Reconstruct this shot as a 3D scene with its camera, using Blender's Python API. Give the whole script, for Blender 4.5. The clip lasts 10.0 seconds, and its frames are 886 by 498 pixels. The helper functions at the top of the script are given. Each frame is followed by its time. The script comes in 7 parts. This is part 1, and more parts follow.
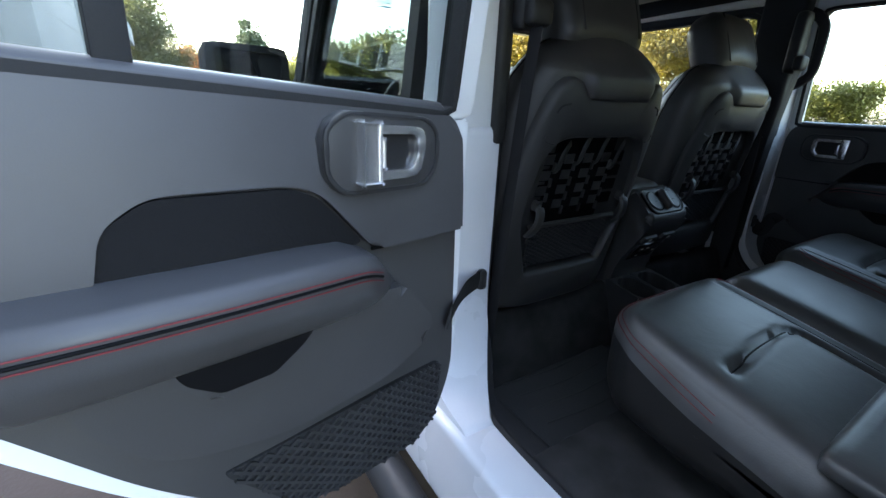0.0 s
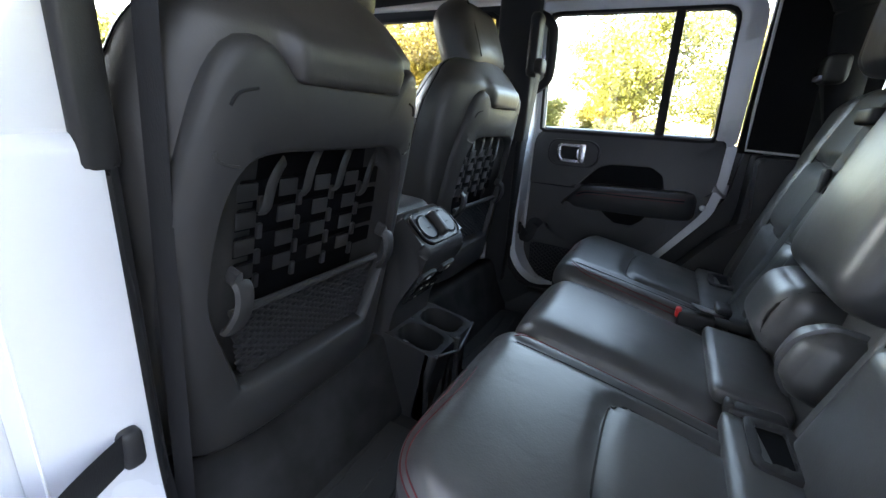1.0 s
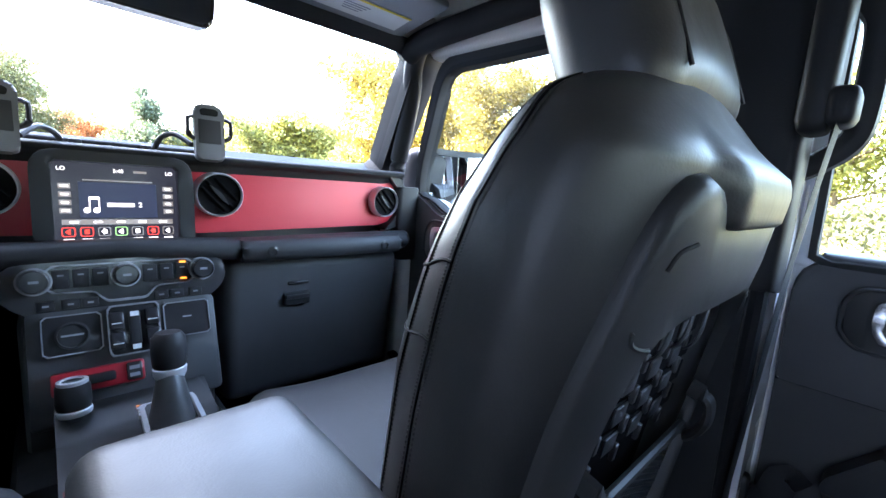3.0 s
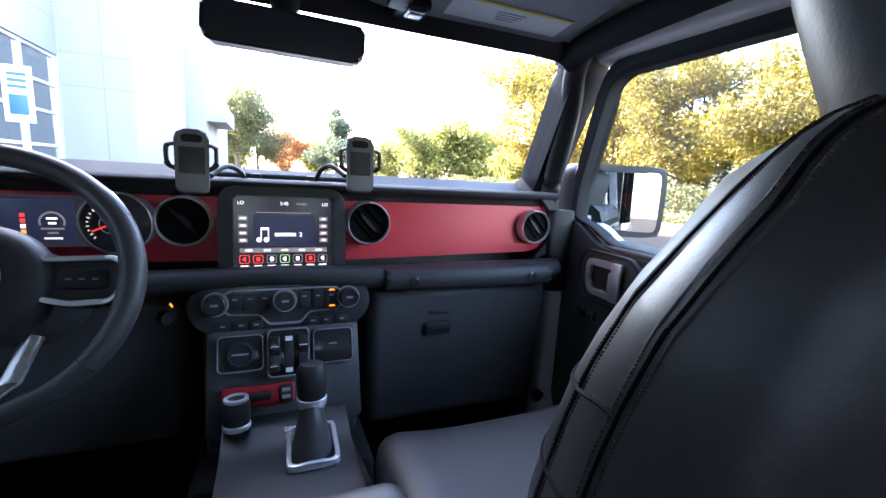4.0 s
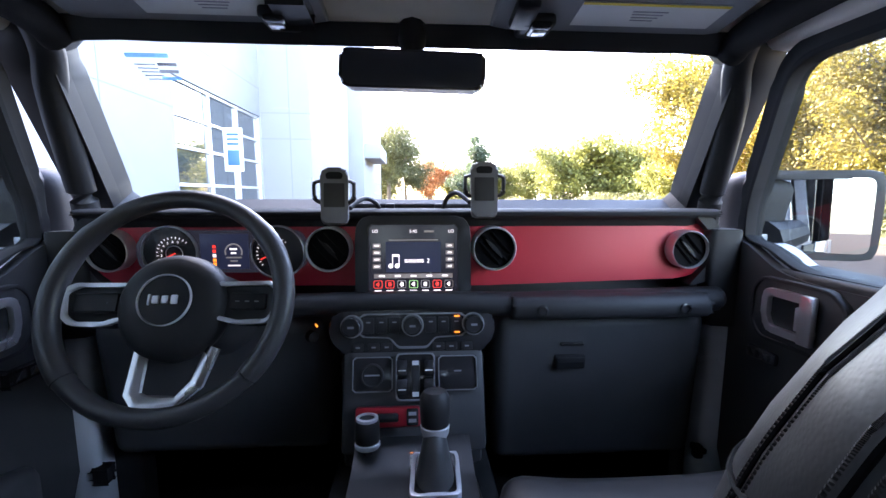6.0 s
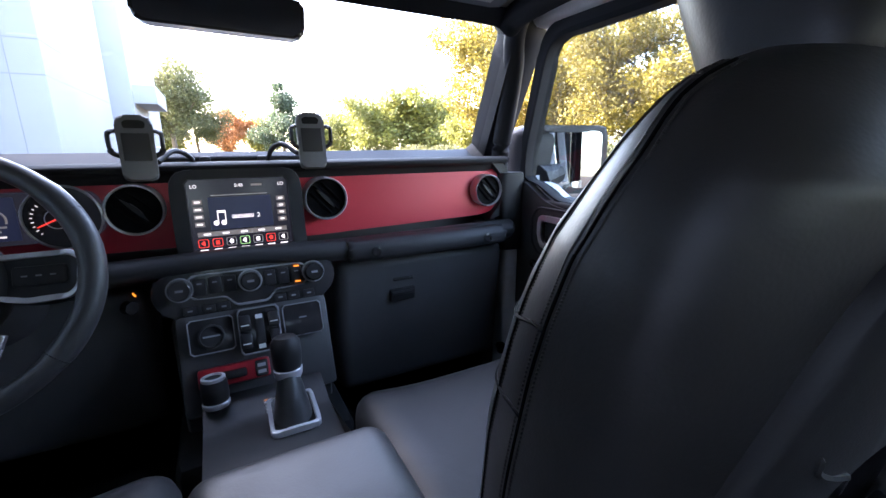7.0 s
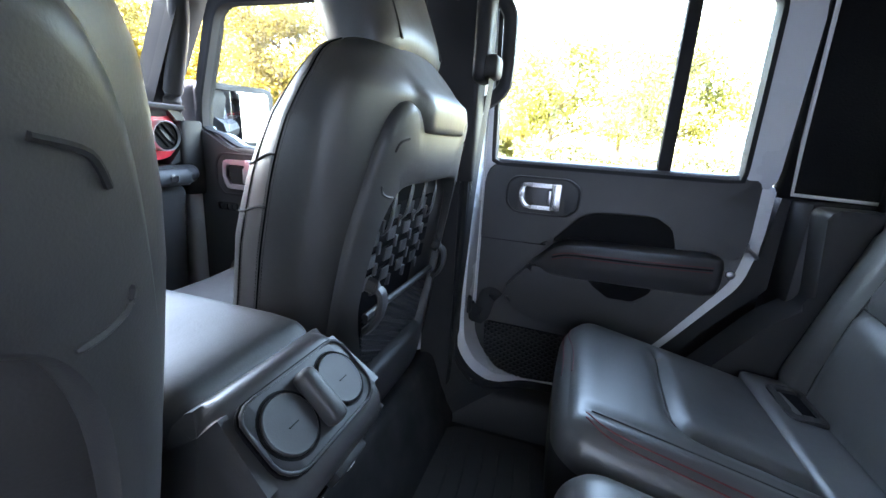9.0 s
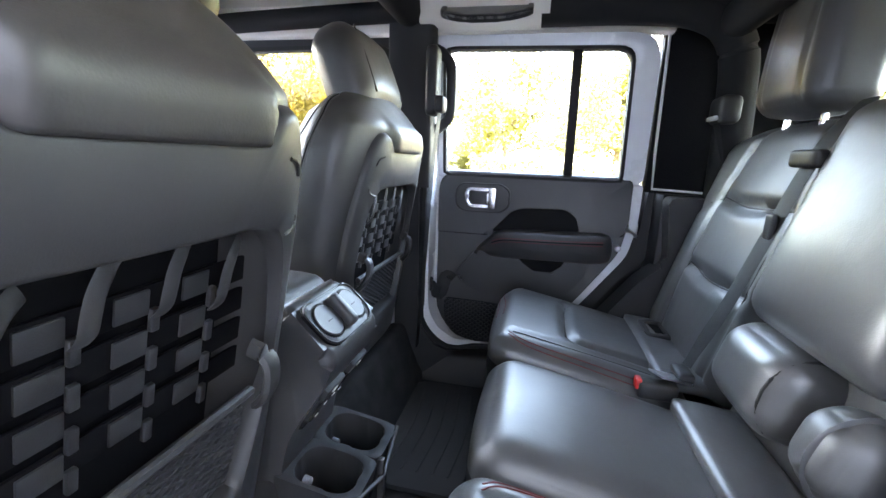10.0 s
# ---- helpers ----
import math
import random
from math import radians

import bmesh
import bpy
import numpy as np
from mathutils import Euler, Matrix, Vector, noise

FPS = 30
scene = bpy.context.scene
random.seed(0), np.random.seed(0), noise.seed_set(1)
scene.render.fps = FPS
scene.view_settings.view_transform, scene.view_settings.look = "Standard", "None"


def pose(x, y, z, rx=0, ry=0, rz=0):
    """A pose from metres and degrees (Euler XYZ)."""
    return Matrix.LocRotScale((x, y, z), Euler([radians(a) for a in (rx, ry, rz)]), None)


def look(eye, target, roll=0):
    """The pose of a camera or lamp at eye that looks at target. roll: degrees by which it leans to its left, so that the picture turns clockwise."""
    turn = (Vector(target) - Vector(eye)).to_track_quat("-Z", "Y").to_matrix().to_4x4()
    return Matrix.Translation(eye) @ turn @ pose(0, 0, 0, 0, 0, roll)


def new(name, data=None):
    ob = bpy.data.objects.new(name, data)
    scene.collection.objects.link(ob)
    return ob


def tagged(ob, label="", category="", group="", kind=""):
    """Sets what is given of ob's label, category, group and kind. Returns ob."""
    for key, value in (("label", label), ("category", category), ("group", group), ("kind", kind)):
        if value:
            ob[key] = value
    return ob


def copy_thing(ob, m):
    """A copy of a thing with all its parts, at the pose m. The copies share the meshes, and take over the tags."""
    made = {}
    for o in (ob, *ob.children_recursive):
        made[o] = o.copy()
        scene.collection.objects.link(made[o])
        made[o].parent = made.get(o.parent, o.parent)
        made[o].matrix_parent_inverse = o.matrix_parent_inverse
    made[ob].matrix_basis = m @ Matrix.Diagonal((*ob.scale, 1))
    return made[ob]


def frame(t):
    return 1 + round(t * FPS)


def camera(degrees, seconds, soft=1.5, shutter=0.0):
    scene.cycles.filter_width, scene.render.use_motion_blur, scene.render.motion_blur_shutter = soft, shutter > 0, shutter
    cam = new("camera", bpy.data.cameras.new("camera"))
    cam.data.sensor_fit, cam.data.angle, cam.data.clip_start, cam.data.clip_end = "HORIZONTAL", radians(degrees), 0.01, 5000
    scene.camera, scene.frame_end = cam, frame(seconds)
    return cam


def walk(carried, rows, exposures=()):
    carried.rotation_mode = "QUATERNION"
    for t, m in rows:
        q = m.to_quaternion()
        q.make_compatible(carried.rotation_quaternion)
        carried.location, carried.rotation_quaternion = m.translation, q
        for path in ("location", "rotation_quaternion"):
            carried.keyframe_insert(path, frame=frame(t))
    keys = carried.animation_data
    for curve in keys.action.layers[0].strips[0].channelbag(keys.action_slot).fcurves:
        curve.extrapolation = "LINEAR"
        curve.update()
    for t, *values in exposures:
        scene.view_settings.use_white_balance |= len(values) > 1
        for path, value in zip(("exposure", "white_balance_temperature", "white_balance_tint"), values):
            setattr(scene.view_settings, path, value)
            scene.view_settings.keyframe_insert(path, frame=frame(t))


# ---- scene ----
from mathutils.bvhtree import BVHTree
# camera: x to the car's right, y ahead, z up
cam = camera(93.36, 10.0)
ROWS = [
    (0.0, -1.1579, -0.4545, 1.2462, -32.10, -19.59, -2.18),
    (0.5, -0.9815, -0.3302, 1.2327, -50.14, -18.94, -3.13),
    (1.0, -0.8010, -0.2390, 1.2333, -61.63, -17.55, -3.52),
    (1.5, -0.5730, -0.0860, 1.2350, -69.45, -15.25, -4.17),
    (2.0, -0.4086, -0.0193, 1.2513, -66.39, -14.60, -4.03),
    (2.5, -0.1860, 0.0523, 1.2544, -55.11, -10.67, -4.38),
    (2.7, -0.1370, 0.0856, 1.2632, -50.35, -9.57, -4.33),
    (3.8, -0.0396, 0.1755, 1.3276, -25.69, -10.09, -3.48),
    (4.0, -0.0242, 0.2022, 1.3303, -22.23, -9.88, -3.27),
    (4.5, -0.0162, 0.2271, 1.3324, -14.04, -8.59, -2.41),
    (5.0, -0.0032, 0.2405, 1.3321, -8.03, -7.38, -1.87),
    (5.2, 0.0146, 0.2367, 1.3333, -4.56, -7.21, -1.15),
    (6.3, -0.0017, 0.2265, 1.3345, -3.77, -7.78, -0.05),
    (6.5, -0.0098, 0.2305, 1.3337, -6.75, -8.53, 0.26),
    (7.0, -0.0366, 0.1618, 1.3297, -28.37, -13.74, 0.38),
    (7.5, -0.0915, 0.0467, 1.2536, -46.31, -16.72, 1.07),
    (8.0, -0.1369, 0.0250, 1.2512, -55.90, -18.64, -1.82),
    (8.5, -0.1624, -0.0023, 1.2418, -62.69, -16.21, -3.61),
    (9.0, -0.3062, -0.0186, 1.2555, -71.88, -14.64, -3.67),
    (9.5, -0.4732, -0.0621, 1.2540, -80.84, -12.25, -3.09),
    (10.0, -0.5985, -0.1023, 1.2543, -77.42, -12.13, -2.28),
]
EXPOSURES = [(0.0, 4.8, 7450, 13), (0.5, 5.52, 8550, 18), (1.0, 6.27, 8500, 19), (1.5, 7.02, 8400, 21), (2.0, 7.57, 8400, 20), (2.5, 7.37, 7100, 18), (2.9, 6.62, 6950, 19), (3.8, 5.77, 6850, 23), (4.5, 5.6, 6950, 26), (6.5, 5.54, 7050, 27), (7.0, 5.42, 7000, 26), (7.5, 6.17, 6950, 21), (8.0, 6.67, 7050, 19), (9.0, 7.22, 7750, 19), (9.5, 7.67, 8150, 21), (10.0, 7.67, 8500, 23)]
walk(cam, [(t, pose(x, y, z, 90 + pitch, roll, yaw)) for t, x, y, z, yaw, pitch, roll in ROWS], EXPOSURES)


# clear daylight: the sun stands behind the building, which shades the car
SUN_UP, SUN_AZ = 31.0, 318.0          # degrees up; clockwise from +y
world = bpy.data.worlds.new("sky")
scene.world = world
world.use_nodes = True
wt = world.node_tree
sky = wt.nodes.new("ShaderNodeTexSky")
sky.sky_type, sky.sun_disc = "NISHITA", False
sky.sun_elevation, sky.sun_rotation = radians(SUN_UP), radians(SUN_AZ)
sky.air_density, sky.dust_density, sky.ozone_density = 1.0, 1.6, 1.0
wt.nodes["Background"].inputs["Strength"].default_value = 0.15
wt.links.new(sky.outputs["Color"], wt.nodes["Background"].inputs["Color"])
sun_data = bpy.data.lights.new("sun", "SUN")
sun_data.energy, sun_data.angle, sun_data.color = 3.5, radians(0.6), (1.0, 0.93, 0.82)
sun = new("sun", sun_data)
_a, _e = radians(SUN_AZ), radians(SUN_UP)
SUN_DIR = Vector((math.sin(_a) * math.cos(_e), math.cos(_a) * math.cos(_e), math.sin(_e)))
sun.matrix_world = look(SUN_DIR * 60, (0, 0, 0))


# ---- building helpers ----
def part(name, bm, mat, parent=None, label="", sharp=35, smooth=True):
    """One mesh object from bm, under parent."""
    bmesh.ops.recalc_face_normals(bm, faces=bm.faces)
    lim = radians(sharp)
    for f in bm.faces:
        f.smooth = smooth
    for e in bm.edges:
        if len(e.link_faces) == 2 and e.calc_face_angle(0) > lim:
            e.smooth = False
    me = bpy.data.meshes.new(name)
    bm.to_mesh(me)
    bm.free()
    me.materials.append(mat)
    ob = new(name, me)
    if parent:
        ob.parent = parent
    if label:
        ob["label"] = label
    return ob


def thing(name, label, category, group="", kind="", at=None):
    ob = new(name)
    ob.empty_display_size = 0.05
    if at is not None:
        ob.matrix_world = at
    return tagged(ob, label, category, group, kind)


def join(*bms):
    """Several bmeshes in one."""
    out = bms[0]
    for b in bms[1:]:
        me = bpy.data.meshes.new("tmp")
        b.to_mesh(me)
        b.free()
        out.from_mesh(me)
        bpy.data.meshes.remove(me)
    return out


def moved(bm, m):
    bmesh.ops.transform(bm, matrix=m, verts=bm.verts)
    return bm


def warped(bm, fn):
    for v in bm.verts:
        v.co = Vector(fn(*v.co))
    return bm


def rbox(x0, x1, y0, y1, z0, z1, r=0.004, seg=2):
    bm = bmesh.new()
    bmesh.ops.create_cube(bm, size=1)
    for v in bm.verts:
        v.co = Vector(((x0 + x1) / 2 + v.co.x * (x1 - x0), (y0 + y1) / 2 + v.co.y * (y1 - y0), (z0 + z1) / 2 + v.co.z * (z1 - z0)))
    if r > 0:
        r = min(r, 0.45 * min(abs(x1 - x0), abs(y1 - y0), abs(z1 - z0)))
        bmesh.ops.bevel(bm, geom=bm.edges[:], offset=r, segments=seg, affect="EDGES", profile=0.5)
    return bm


def rcube(c, size, r, n=10, puff=(0, 0, 0), fn=None):
    """A padded box: rounded by r, its faces bulging by puff."""
    bm = bmesh.new()
    bmesh.ops.create_cube(bm, size=2)
    bmesh.ops.subdivide_edges(bm, edges=bm.edges[:], cuts=n, use_grid_fill=True)
    h = Vector(size) / 2
    r = min(r, min(h) * 0.98)
    for v in bm.verts:
        u = v.co.copy()
        # more rows near the edges
        u = Vector([math.copysign(1 - (1 - abs(a)) ** 1.35, a) for a in u])
        p = Vector((u.x * h.x, u.y * h.y, u.z * h.z))
        q = Vector([max(-h[i] + r, min(h[i] - r, p[i])) for i in range(3)])
        d = p - q
        if d.length > 1e-9:
            p = q + d.normalized() * r
        w = [(1 - u[i] ** 2) for i in range(3)]
        p.x += math.copysign(puff[0], u.x) * abs(u.x) ** 4 * w[1] * w[2]
        p.y += math.copysign(puff[1], u.y) * abs(u.y) ** 4 * w[0] * w[2]
        p.z += math.copysign(puff[2], u.z) * abs(u.z) ** 4 * w[0] * w[1]
        v.co = p
    if fn:
        warped(bm, fn)
    bmesh.ops.translate(bm, vec=Vector(c), verts=bm.verts)
    return bm


AXES = {"x": lambda u, v, a: (a, u, v), "y": lambda u, v, a: (u, a, v), "z": lambda u, v, a: (u, v, a)}


def rounded(pts, r, seg=4):
    """A closed outline with its corners rounded: r is one radius, or one a corner."""
    n, out = len(pts), []
    for i in range(n):
        p, a, b = Vector(pts[i]), Vector(pts[i - 1]), Vector(pts[(i + 1) % n])
        ri = r[i] if hasattr(r, "__len__") else r
        da, db = (a - p), (b - p)
        k = min(ri, da.length * 0.48, db.length * 0.48)
        s, e = p + da.normalized() * k, p + db.normalized() * k
        if k < 1e-6:
            out.append(tuple(p))
            continue
        for j in range(seg + 1):
            t = j / seg
            q = s * (1 - t) ** 2 + p * 2 * t * (1 - t) + e * t * t
            out.append(tuple(q))
    return out


def prism(pts, axis, a, b, r=0.003, seg=2):
    """An outline pushed from a to b along an axis, its rims rounded."""
    bm = bmesh.new()
    f = AXES[axis]
    va = [bm.verts.new(f(u, v, a)) for u, v in pts]
    vb = [bm.verts.new(f(u, v, b)) for u, v in pts]
    n = len(pts)
    rim = []
    fa, fb = bm.faces.new(va), bm.faces.new(vb[::-1])
    for i in range(n):
        bm.faces.new((va[i], va[(i + 1) % n], vb[(i + 1) % n], vb[i]))
    if r > 0:
        rim = list(fa.edges) + list(fb.edges)
        bmesh.ops.bevel(bm, geom=rim, offset=min(r, abs(b - a) * 0.45), segments=seg, affect="EDGES", profile=0.5)
    bmesh.ops.triangulate(bm, faces=[f for f in bm.faces if len(f.verts) > 4])
    return bm


def by_angle(pts, c, n):
    """An outline cut by n rays from c, so that rings of outlines match."""
    out = []
    m = len(pts)
    for i in range(n):
        a = 2 * math.pi * i / n
        d = Vector((math.cos(a), math.sin(a)))
        best = None
        for j in range(m):
            p, q = Vector(pts[j]) - Vector(c), Vector(pts[(j + 1) % m]) - Vector(c)
            e = q - p
            den = d.x * e.y - d.y * e.x
            if abs(den) < 1e-12:
                continue
            s = (p.x * e.y - p.y * e.x) / den
            t = (p.x * d.y - p.y * d.x) / den
            if s > 0 and -1e-6 <= t <= 1 + 1e-6 and (best is None or s > best):
                best = s
        out.append((c[0] + d.x * best, c[1] + d.y * best))
    return out


def ring(outer, inner, axis, a, b, r=0.003, seg=2):
    """A frame: outer and inner outlines of as many points each, pushed from a to b."""
    bm = bmesh.new()
    f = AXES[axis]
    n = len(outer)
    lo = [[bm.verts.new(f(u, v, k)) for u, v in o] for k in (a, b) for o in (outer, inner)]
    for i in range(n):
        j = (i + 1) % n
        bm.faces.new((lo[0][i], lo[0][j], lo[1][j], lo[1][i]))
        bm.faces.new((lo[2][i], lo[3][i], lo[3][j], lo[2][j]))
        bm.faces.new((lo[0][i], lo[2][i], lo[2][j], lo[0][j]))
        bm.faces.new((lo[1][i], lo[1][j], lo[3][j], lo[3][i]))
    if r > 0:
        bm.edges.ensure_lookup_table()
        rim = []
        for loop in lo:
            s = set(loop)
            rim += [e for v in loop for e in v.link_edges if e.other_vert(v) in s]
        bmesh.ops.bevel(bm, geom=list(set(rim)), offset=r, segments=seg, affect="EDGES", profile=0.5)
    return bm


def loft(rings, cap=True, closed=False):
    """A skin over rings of as many points each."""
    bm = bmesh.new()
    vs = [[bm.verts.new(p) for p in rg] for rg in rings]
    n = len(vs[0])
    m = len(vs)
    for k in range(m if closed else m - 1):
        for i in range(n):
            bm.faces.new((vs[k][i], vs[k][(i + 1) % n], vs[(k + 1) % m][(i + 1) % n], vs[(k + 1) % m][i]))
    if cap and not closed:
        bm.faces.new(vs[0][::-1])
        bm.faces.new(vs[-1])
    return bm


def tube(path, r, seg=8, closed=False, flat=1.0, up=(0, 0, 1), cap=True):
    """A round bar (flat: its second radius as a share) along a path."""
    P = [Vector(p) for p in path]
    n = len(P)
    rings = []
    for i in range(n):
        t = (P[(i + 1) % n] - P[i - 1]) if closed else (P[min(i + 1, n - 1)] - P[max(i - 1, 0)])
        t.normalize()
        u = Vector(up)
        if abs(t.dot(u)) > 0.95:
            u = Vector((1, 0, 0)) if abs(t.x) < 0.9 else Vector((0, 1, 0))
        s = t.cross(u).normalized()
        w = s.cross(t)
        ri = r[i] if hasattr(r, "__len__") else r
        rings.append([P[i] + (s * math.cos(2 * math.pi * k / seg) + w * math.sin(2 * math.pi * k / seg) * flat) * ri for k in range(seg)])
    return loft(rings, cap, closed)


def lathe(prof, m, seg=24, cap=True):
    """A turned body: prof is (radius, height) along the local z of m."""
    rings = [[m @ Vector((r * math.cos(2 * math.pi * k / seg), r * math.sin(2 * math.pi * k / seg), h)) for k in range(seg)] for r, h in prof]
    return loft(rings, cap)


def spline(pts, n=6, closed=False):
    """A smooth line through points."""
    P = [Vector(p) for p in pts]
    m = len(P)
    out = []
    for i in range(m if closed else m - 1):
        a, b = P[i], P[(i + 1) % m]
        p0 = P[i - 1] if (closed or i) else a
        p3 = P[(i + 2) % m] if (closed or i + 2 < m) else b
        for k in range(n):
            t = k / n
            out.append(0.5 * (2 * a + (b - p0) * t + (2 * p0 - 5 * a + 4 * b - p3) * t * t + (3 * a - p0 - 3 * b + p3) * t ** 3))
    if not closed:
        out.append(P[-1])
    return out


FACE_Y = pose(0, 0, 0, 90, 0, 0)      # local z to -y


def facing(x, y, z, nx, ny, nz):
    """A frame at a point whose local z looks along n."""
    return Matrix.Translation((x, y, z)) @ Vector((nx, ny, nz)).to_track_quat("Z", "Y").to_matrix().to_4x4()


# ---- materials ----
def mat(name, color, rough=0.5, metal=0.0, grain=0, bump=0.0, vary=0.0, scale2=3.0, rvary=0.0, spec=0.5, coat=0.0, emit=None, strength=0.0, per_piece=0.0, sheen=0.0, kind="noise", stretch=(1, 1, 1), wrinkle=0.0):
    m = bpy.data.materials.new(name)
    m.use_nodes = True
    t = m.node_tree
    N, L = t.nodes, t.links
    b = N["Principled BSDF"]
    b.inputs["Base Color"].default_value = (*color, 1)
    b.inputs["Roughness"].default_value = rough
    b.inputs["Metallic"].default_value = metal
    b.inputs["Specular IOR Level"].default_value = spec
    b.inputs["Coat Weight"].default_value = coat
    b.inputs["Sheen Weight"].default_value = sheen
    if emit:
        b.inputs["Emission Color"].default_value = (*emit, 1)
        b.inputs["Emission Strength"].default_value = strength
    if not (grain or vary or rvary or per_piece):
        return m
    tc = N.new("ShaderNodeTexCoord")
    mp = N.new("ShaderNodeMapping")
    mp.inputs["Scale"].default_value = stretch
    L.new(tc.outputs["Object"], mp.inputs["Vector"])
    if vary or rvary:
        big = N.new("ShaderNodeTexNoise")
        big.inputs["Scale"].default_value, big.inputs["Detail"].default_value = scale2, 5
        L.new(mp.outputs["Vector"], big.inputs["Vector"])
    fine = None
    if grain:
        if kind == "voronoi":
            fine = N.new("ShaderNodeTexVoronoi")
            fine.feature = "SMOOTH_F1"
            out = "Distance"
        else:
            fine = N.new("ShaderNodeTexNoise")
            fine.inputs["Detail"].default_value = 4
            out = "Fac"
        fine.inputs["Scale"].default_value = grain
        L.new(mp.outputs["Vector"], fine.inputs["Vector"])
        if bump:
            bp = N.new("ShaderNodeBump")
            bp.inputs["Strength"].default_value, bp.inputs["Distance"].default_value = bump, 0.6 / grain
            L.new(fine.outputs[out], bp.inputs["Height"])
            L.new(bp.outputs["Normal"], b.inputs["Normal"])
        if wrinkle:
            wr = N.new("ShaderNodeTexNoise")
            wr.inputs["Scale"].default_value, wr.inputs["Detail"].default_value, wr.inputs["Distortion"].default_value = 16, 3, 0.6
            L.new(mp.outputs["Vector"], wr.inputs["Vector"])
            b2 = N.new("ShaderNodeBump")
            b2.inputs["Strength"].default_value, b2.inputs["Distance"].default_value = wrinkle, 0.012
            L.new(wr.outputs["Fac"], b2.inputs["Height"])
            L.new(bp.outputs["Normal"], b2.inputs["Normal"])
            L.new(b2.outputs["Normal"], b.inputs["Normal"])
    if vary or per_piece:
        mix = N.new("ShaderNodeHueSaturation")
        mix.inputs["Color"].default_value = (*color, 1)
        val = None
        if vary:
            mr = N.new("ShaderNodeMapRange")
            mr.inputs["From Min"].default_value, mr.inputs["From Max"].default_value = 0.3, 0.7
            mr.inputs["To Min"].default_value, mr.inputs["To Max"].default_value = 1 - vary, 1 + vary
            L.new(big.outputs["Fac"], mr.inputs["Value"])
            val = mr.outputs["Result"]
        if per_piece:
            oi = N.new("ShaderNodeObjectInfo")
            gi = N.new("ShaderNodeNewGeometry")
            ad = N.new("ShaderNodeMath")
            ad.operation = "ADD"
            L.new(oi.outputs["Random"], ad.inputs[0])
            L.new(gi.outputs["Random Per Island"], ad.inputs[1])
            fr = N.new("ShaderNodeMath")
            fr.operation = "FRACT"
            L.new(ad.outputs[0], fr.inputs[0])
            m2 = N.new("ShaderNodeMapRange")
            m2.inputs["To Min"].default_value, m2.inputs["To Max"].default_value = 1 - per_piece, 1 + per_piece
            L.new(fr.outputs[0], m2.inputs["Value"])
            if val is not None:
                mu = N.new("ShaderNodeMath")
                mu.operation = "MULTIPLY"
                L.new(val, mu.inputs[0])
                L.new(m2.outputs["Result"], mu.inputs[1])
                val = mu.outputs[0]
            else:
                val = m2.outputs["Result"]
        L.new(val, mix.inputs["Value"])
        L.new(mix.outputs["Color"], b.inputs["Base Color"])
    if rvary:
        m3 = N.new("ShaderNodeMapRange")
        m3.inputs["From Min"].default_value, m3.inputs["From Max"].default_value = 0.3, 0.7
        m3.inputs["To Min"].default_value, m3.inputs["To Max"].default_value = max(0.02, rough - rvary), min(1, rough + rvary)
        L.new(big.outputs["Fac"], m3.inputs["Value"])
        L.new(m3.outputs["Result"], b.inputs["Roughness"])
    return m


def glass(name, tint=(0.9, 0.95, 0.93), mix=0.08):
    """A thin pane: mostly clear, a little mirror."""
    m = bpy.data.materials.new(name)
    m.use_nodes = True
    t = m.node_tree
    t.nodes.remove(t.nodes["Principled BSDF"])
    tr, gl, mx = t.nodes.new("ShaderNodeBsdfTransparent"), t.nodes.new("ShaderNodeBsdfGlossy"), t.nodes.new("ShaderNodeMixShader")
    lw = t.nodes.new("ShaderNodeLayerWeight")
    lw.inputs["Blend"].default_value = 0.5
    pw = t.nodes.new("ShaderNodeMath")
    pw.operation, pw.inputs[1].default_value = "POWER", 4.0
    fr = t.nodes.new("ShaderNodeMath")
    fr.operation = "MULTIPLY_ADD"
    fr.inputs[1].default_value, fr.inputs[2].default_value = 0.5, mix * 0.5
    t.links.new(lw.outputs["Facing"], pw.inputs[0])
    t.links.new(pw.outputs[0], fr.inputs[0])
    tr.inputs["Color"].default_value = (*tint, 1)
    gl.inputs["Roughness"].default_value = 0.02
    t.links.new(fr.outputs[0], mx.inputs[0])
    t.links.new(tr.outputs[0], mx.inputs[1])
    t.links.new(gl.outputs[0], mx.inputs[2])
    t.links.new(mx.outputs[0], t.nodes["Material Output"].inputs["Surface"])
    return m


LEATHER = mat("black_leather", (0.050, 0.0502, 0.0504), 0.41, grain=480, bump=0.08, vary=0.2, scale2=9, rvary=0.06, kind="voronoi", spec=0.75, wrinkle=0.08)
LID_LEATHER = mat("matt_black_leather", (0.020, 0.0201, 0.0205), 0.50, grain=480, bump=0.08, vary=0.2, scale2=9, rvary=0.06, kind="voronoi", spec=0.5, wrinkle=0.08)
SEAT_LEATHER = mat("black_seat_leather", (0.027, 0.0257, 0.0248), 0.44, grain=480, bump=0.08, vary=0.2, scale2=9, rvary=0.06, kind="voronoi", spec=0.55, wrinkle=0.08)
SHELL = mat("seat_shell_plastic", (0.034, 0.0336, 0.0334), 0.44, grain=700, bump=0.12, vary=0.12, scale2=7, rvary=0.06, spec=0.3)
PLASTIC = mat("black_plastic", (0.0215, 0.0215, 0.0223), 0.5, grain=600, bump=0.2, vary=0.15, scale2=6, rvary=0.07, spec=0.25)
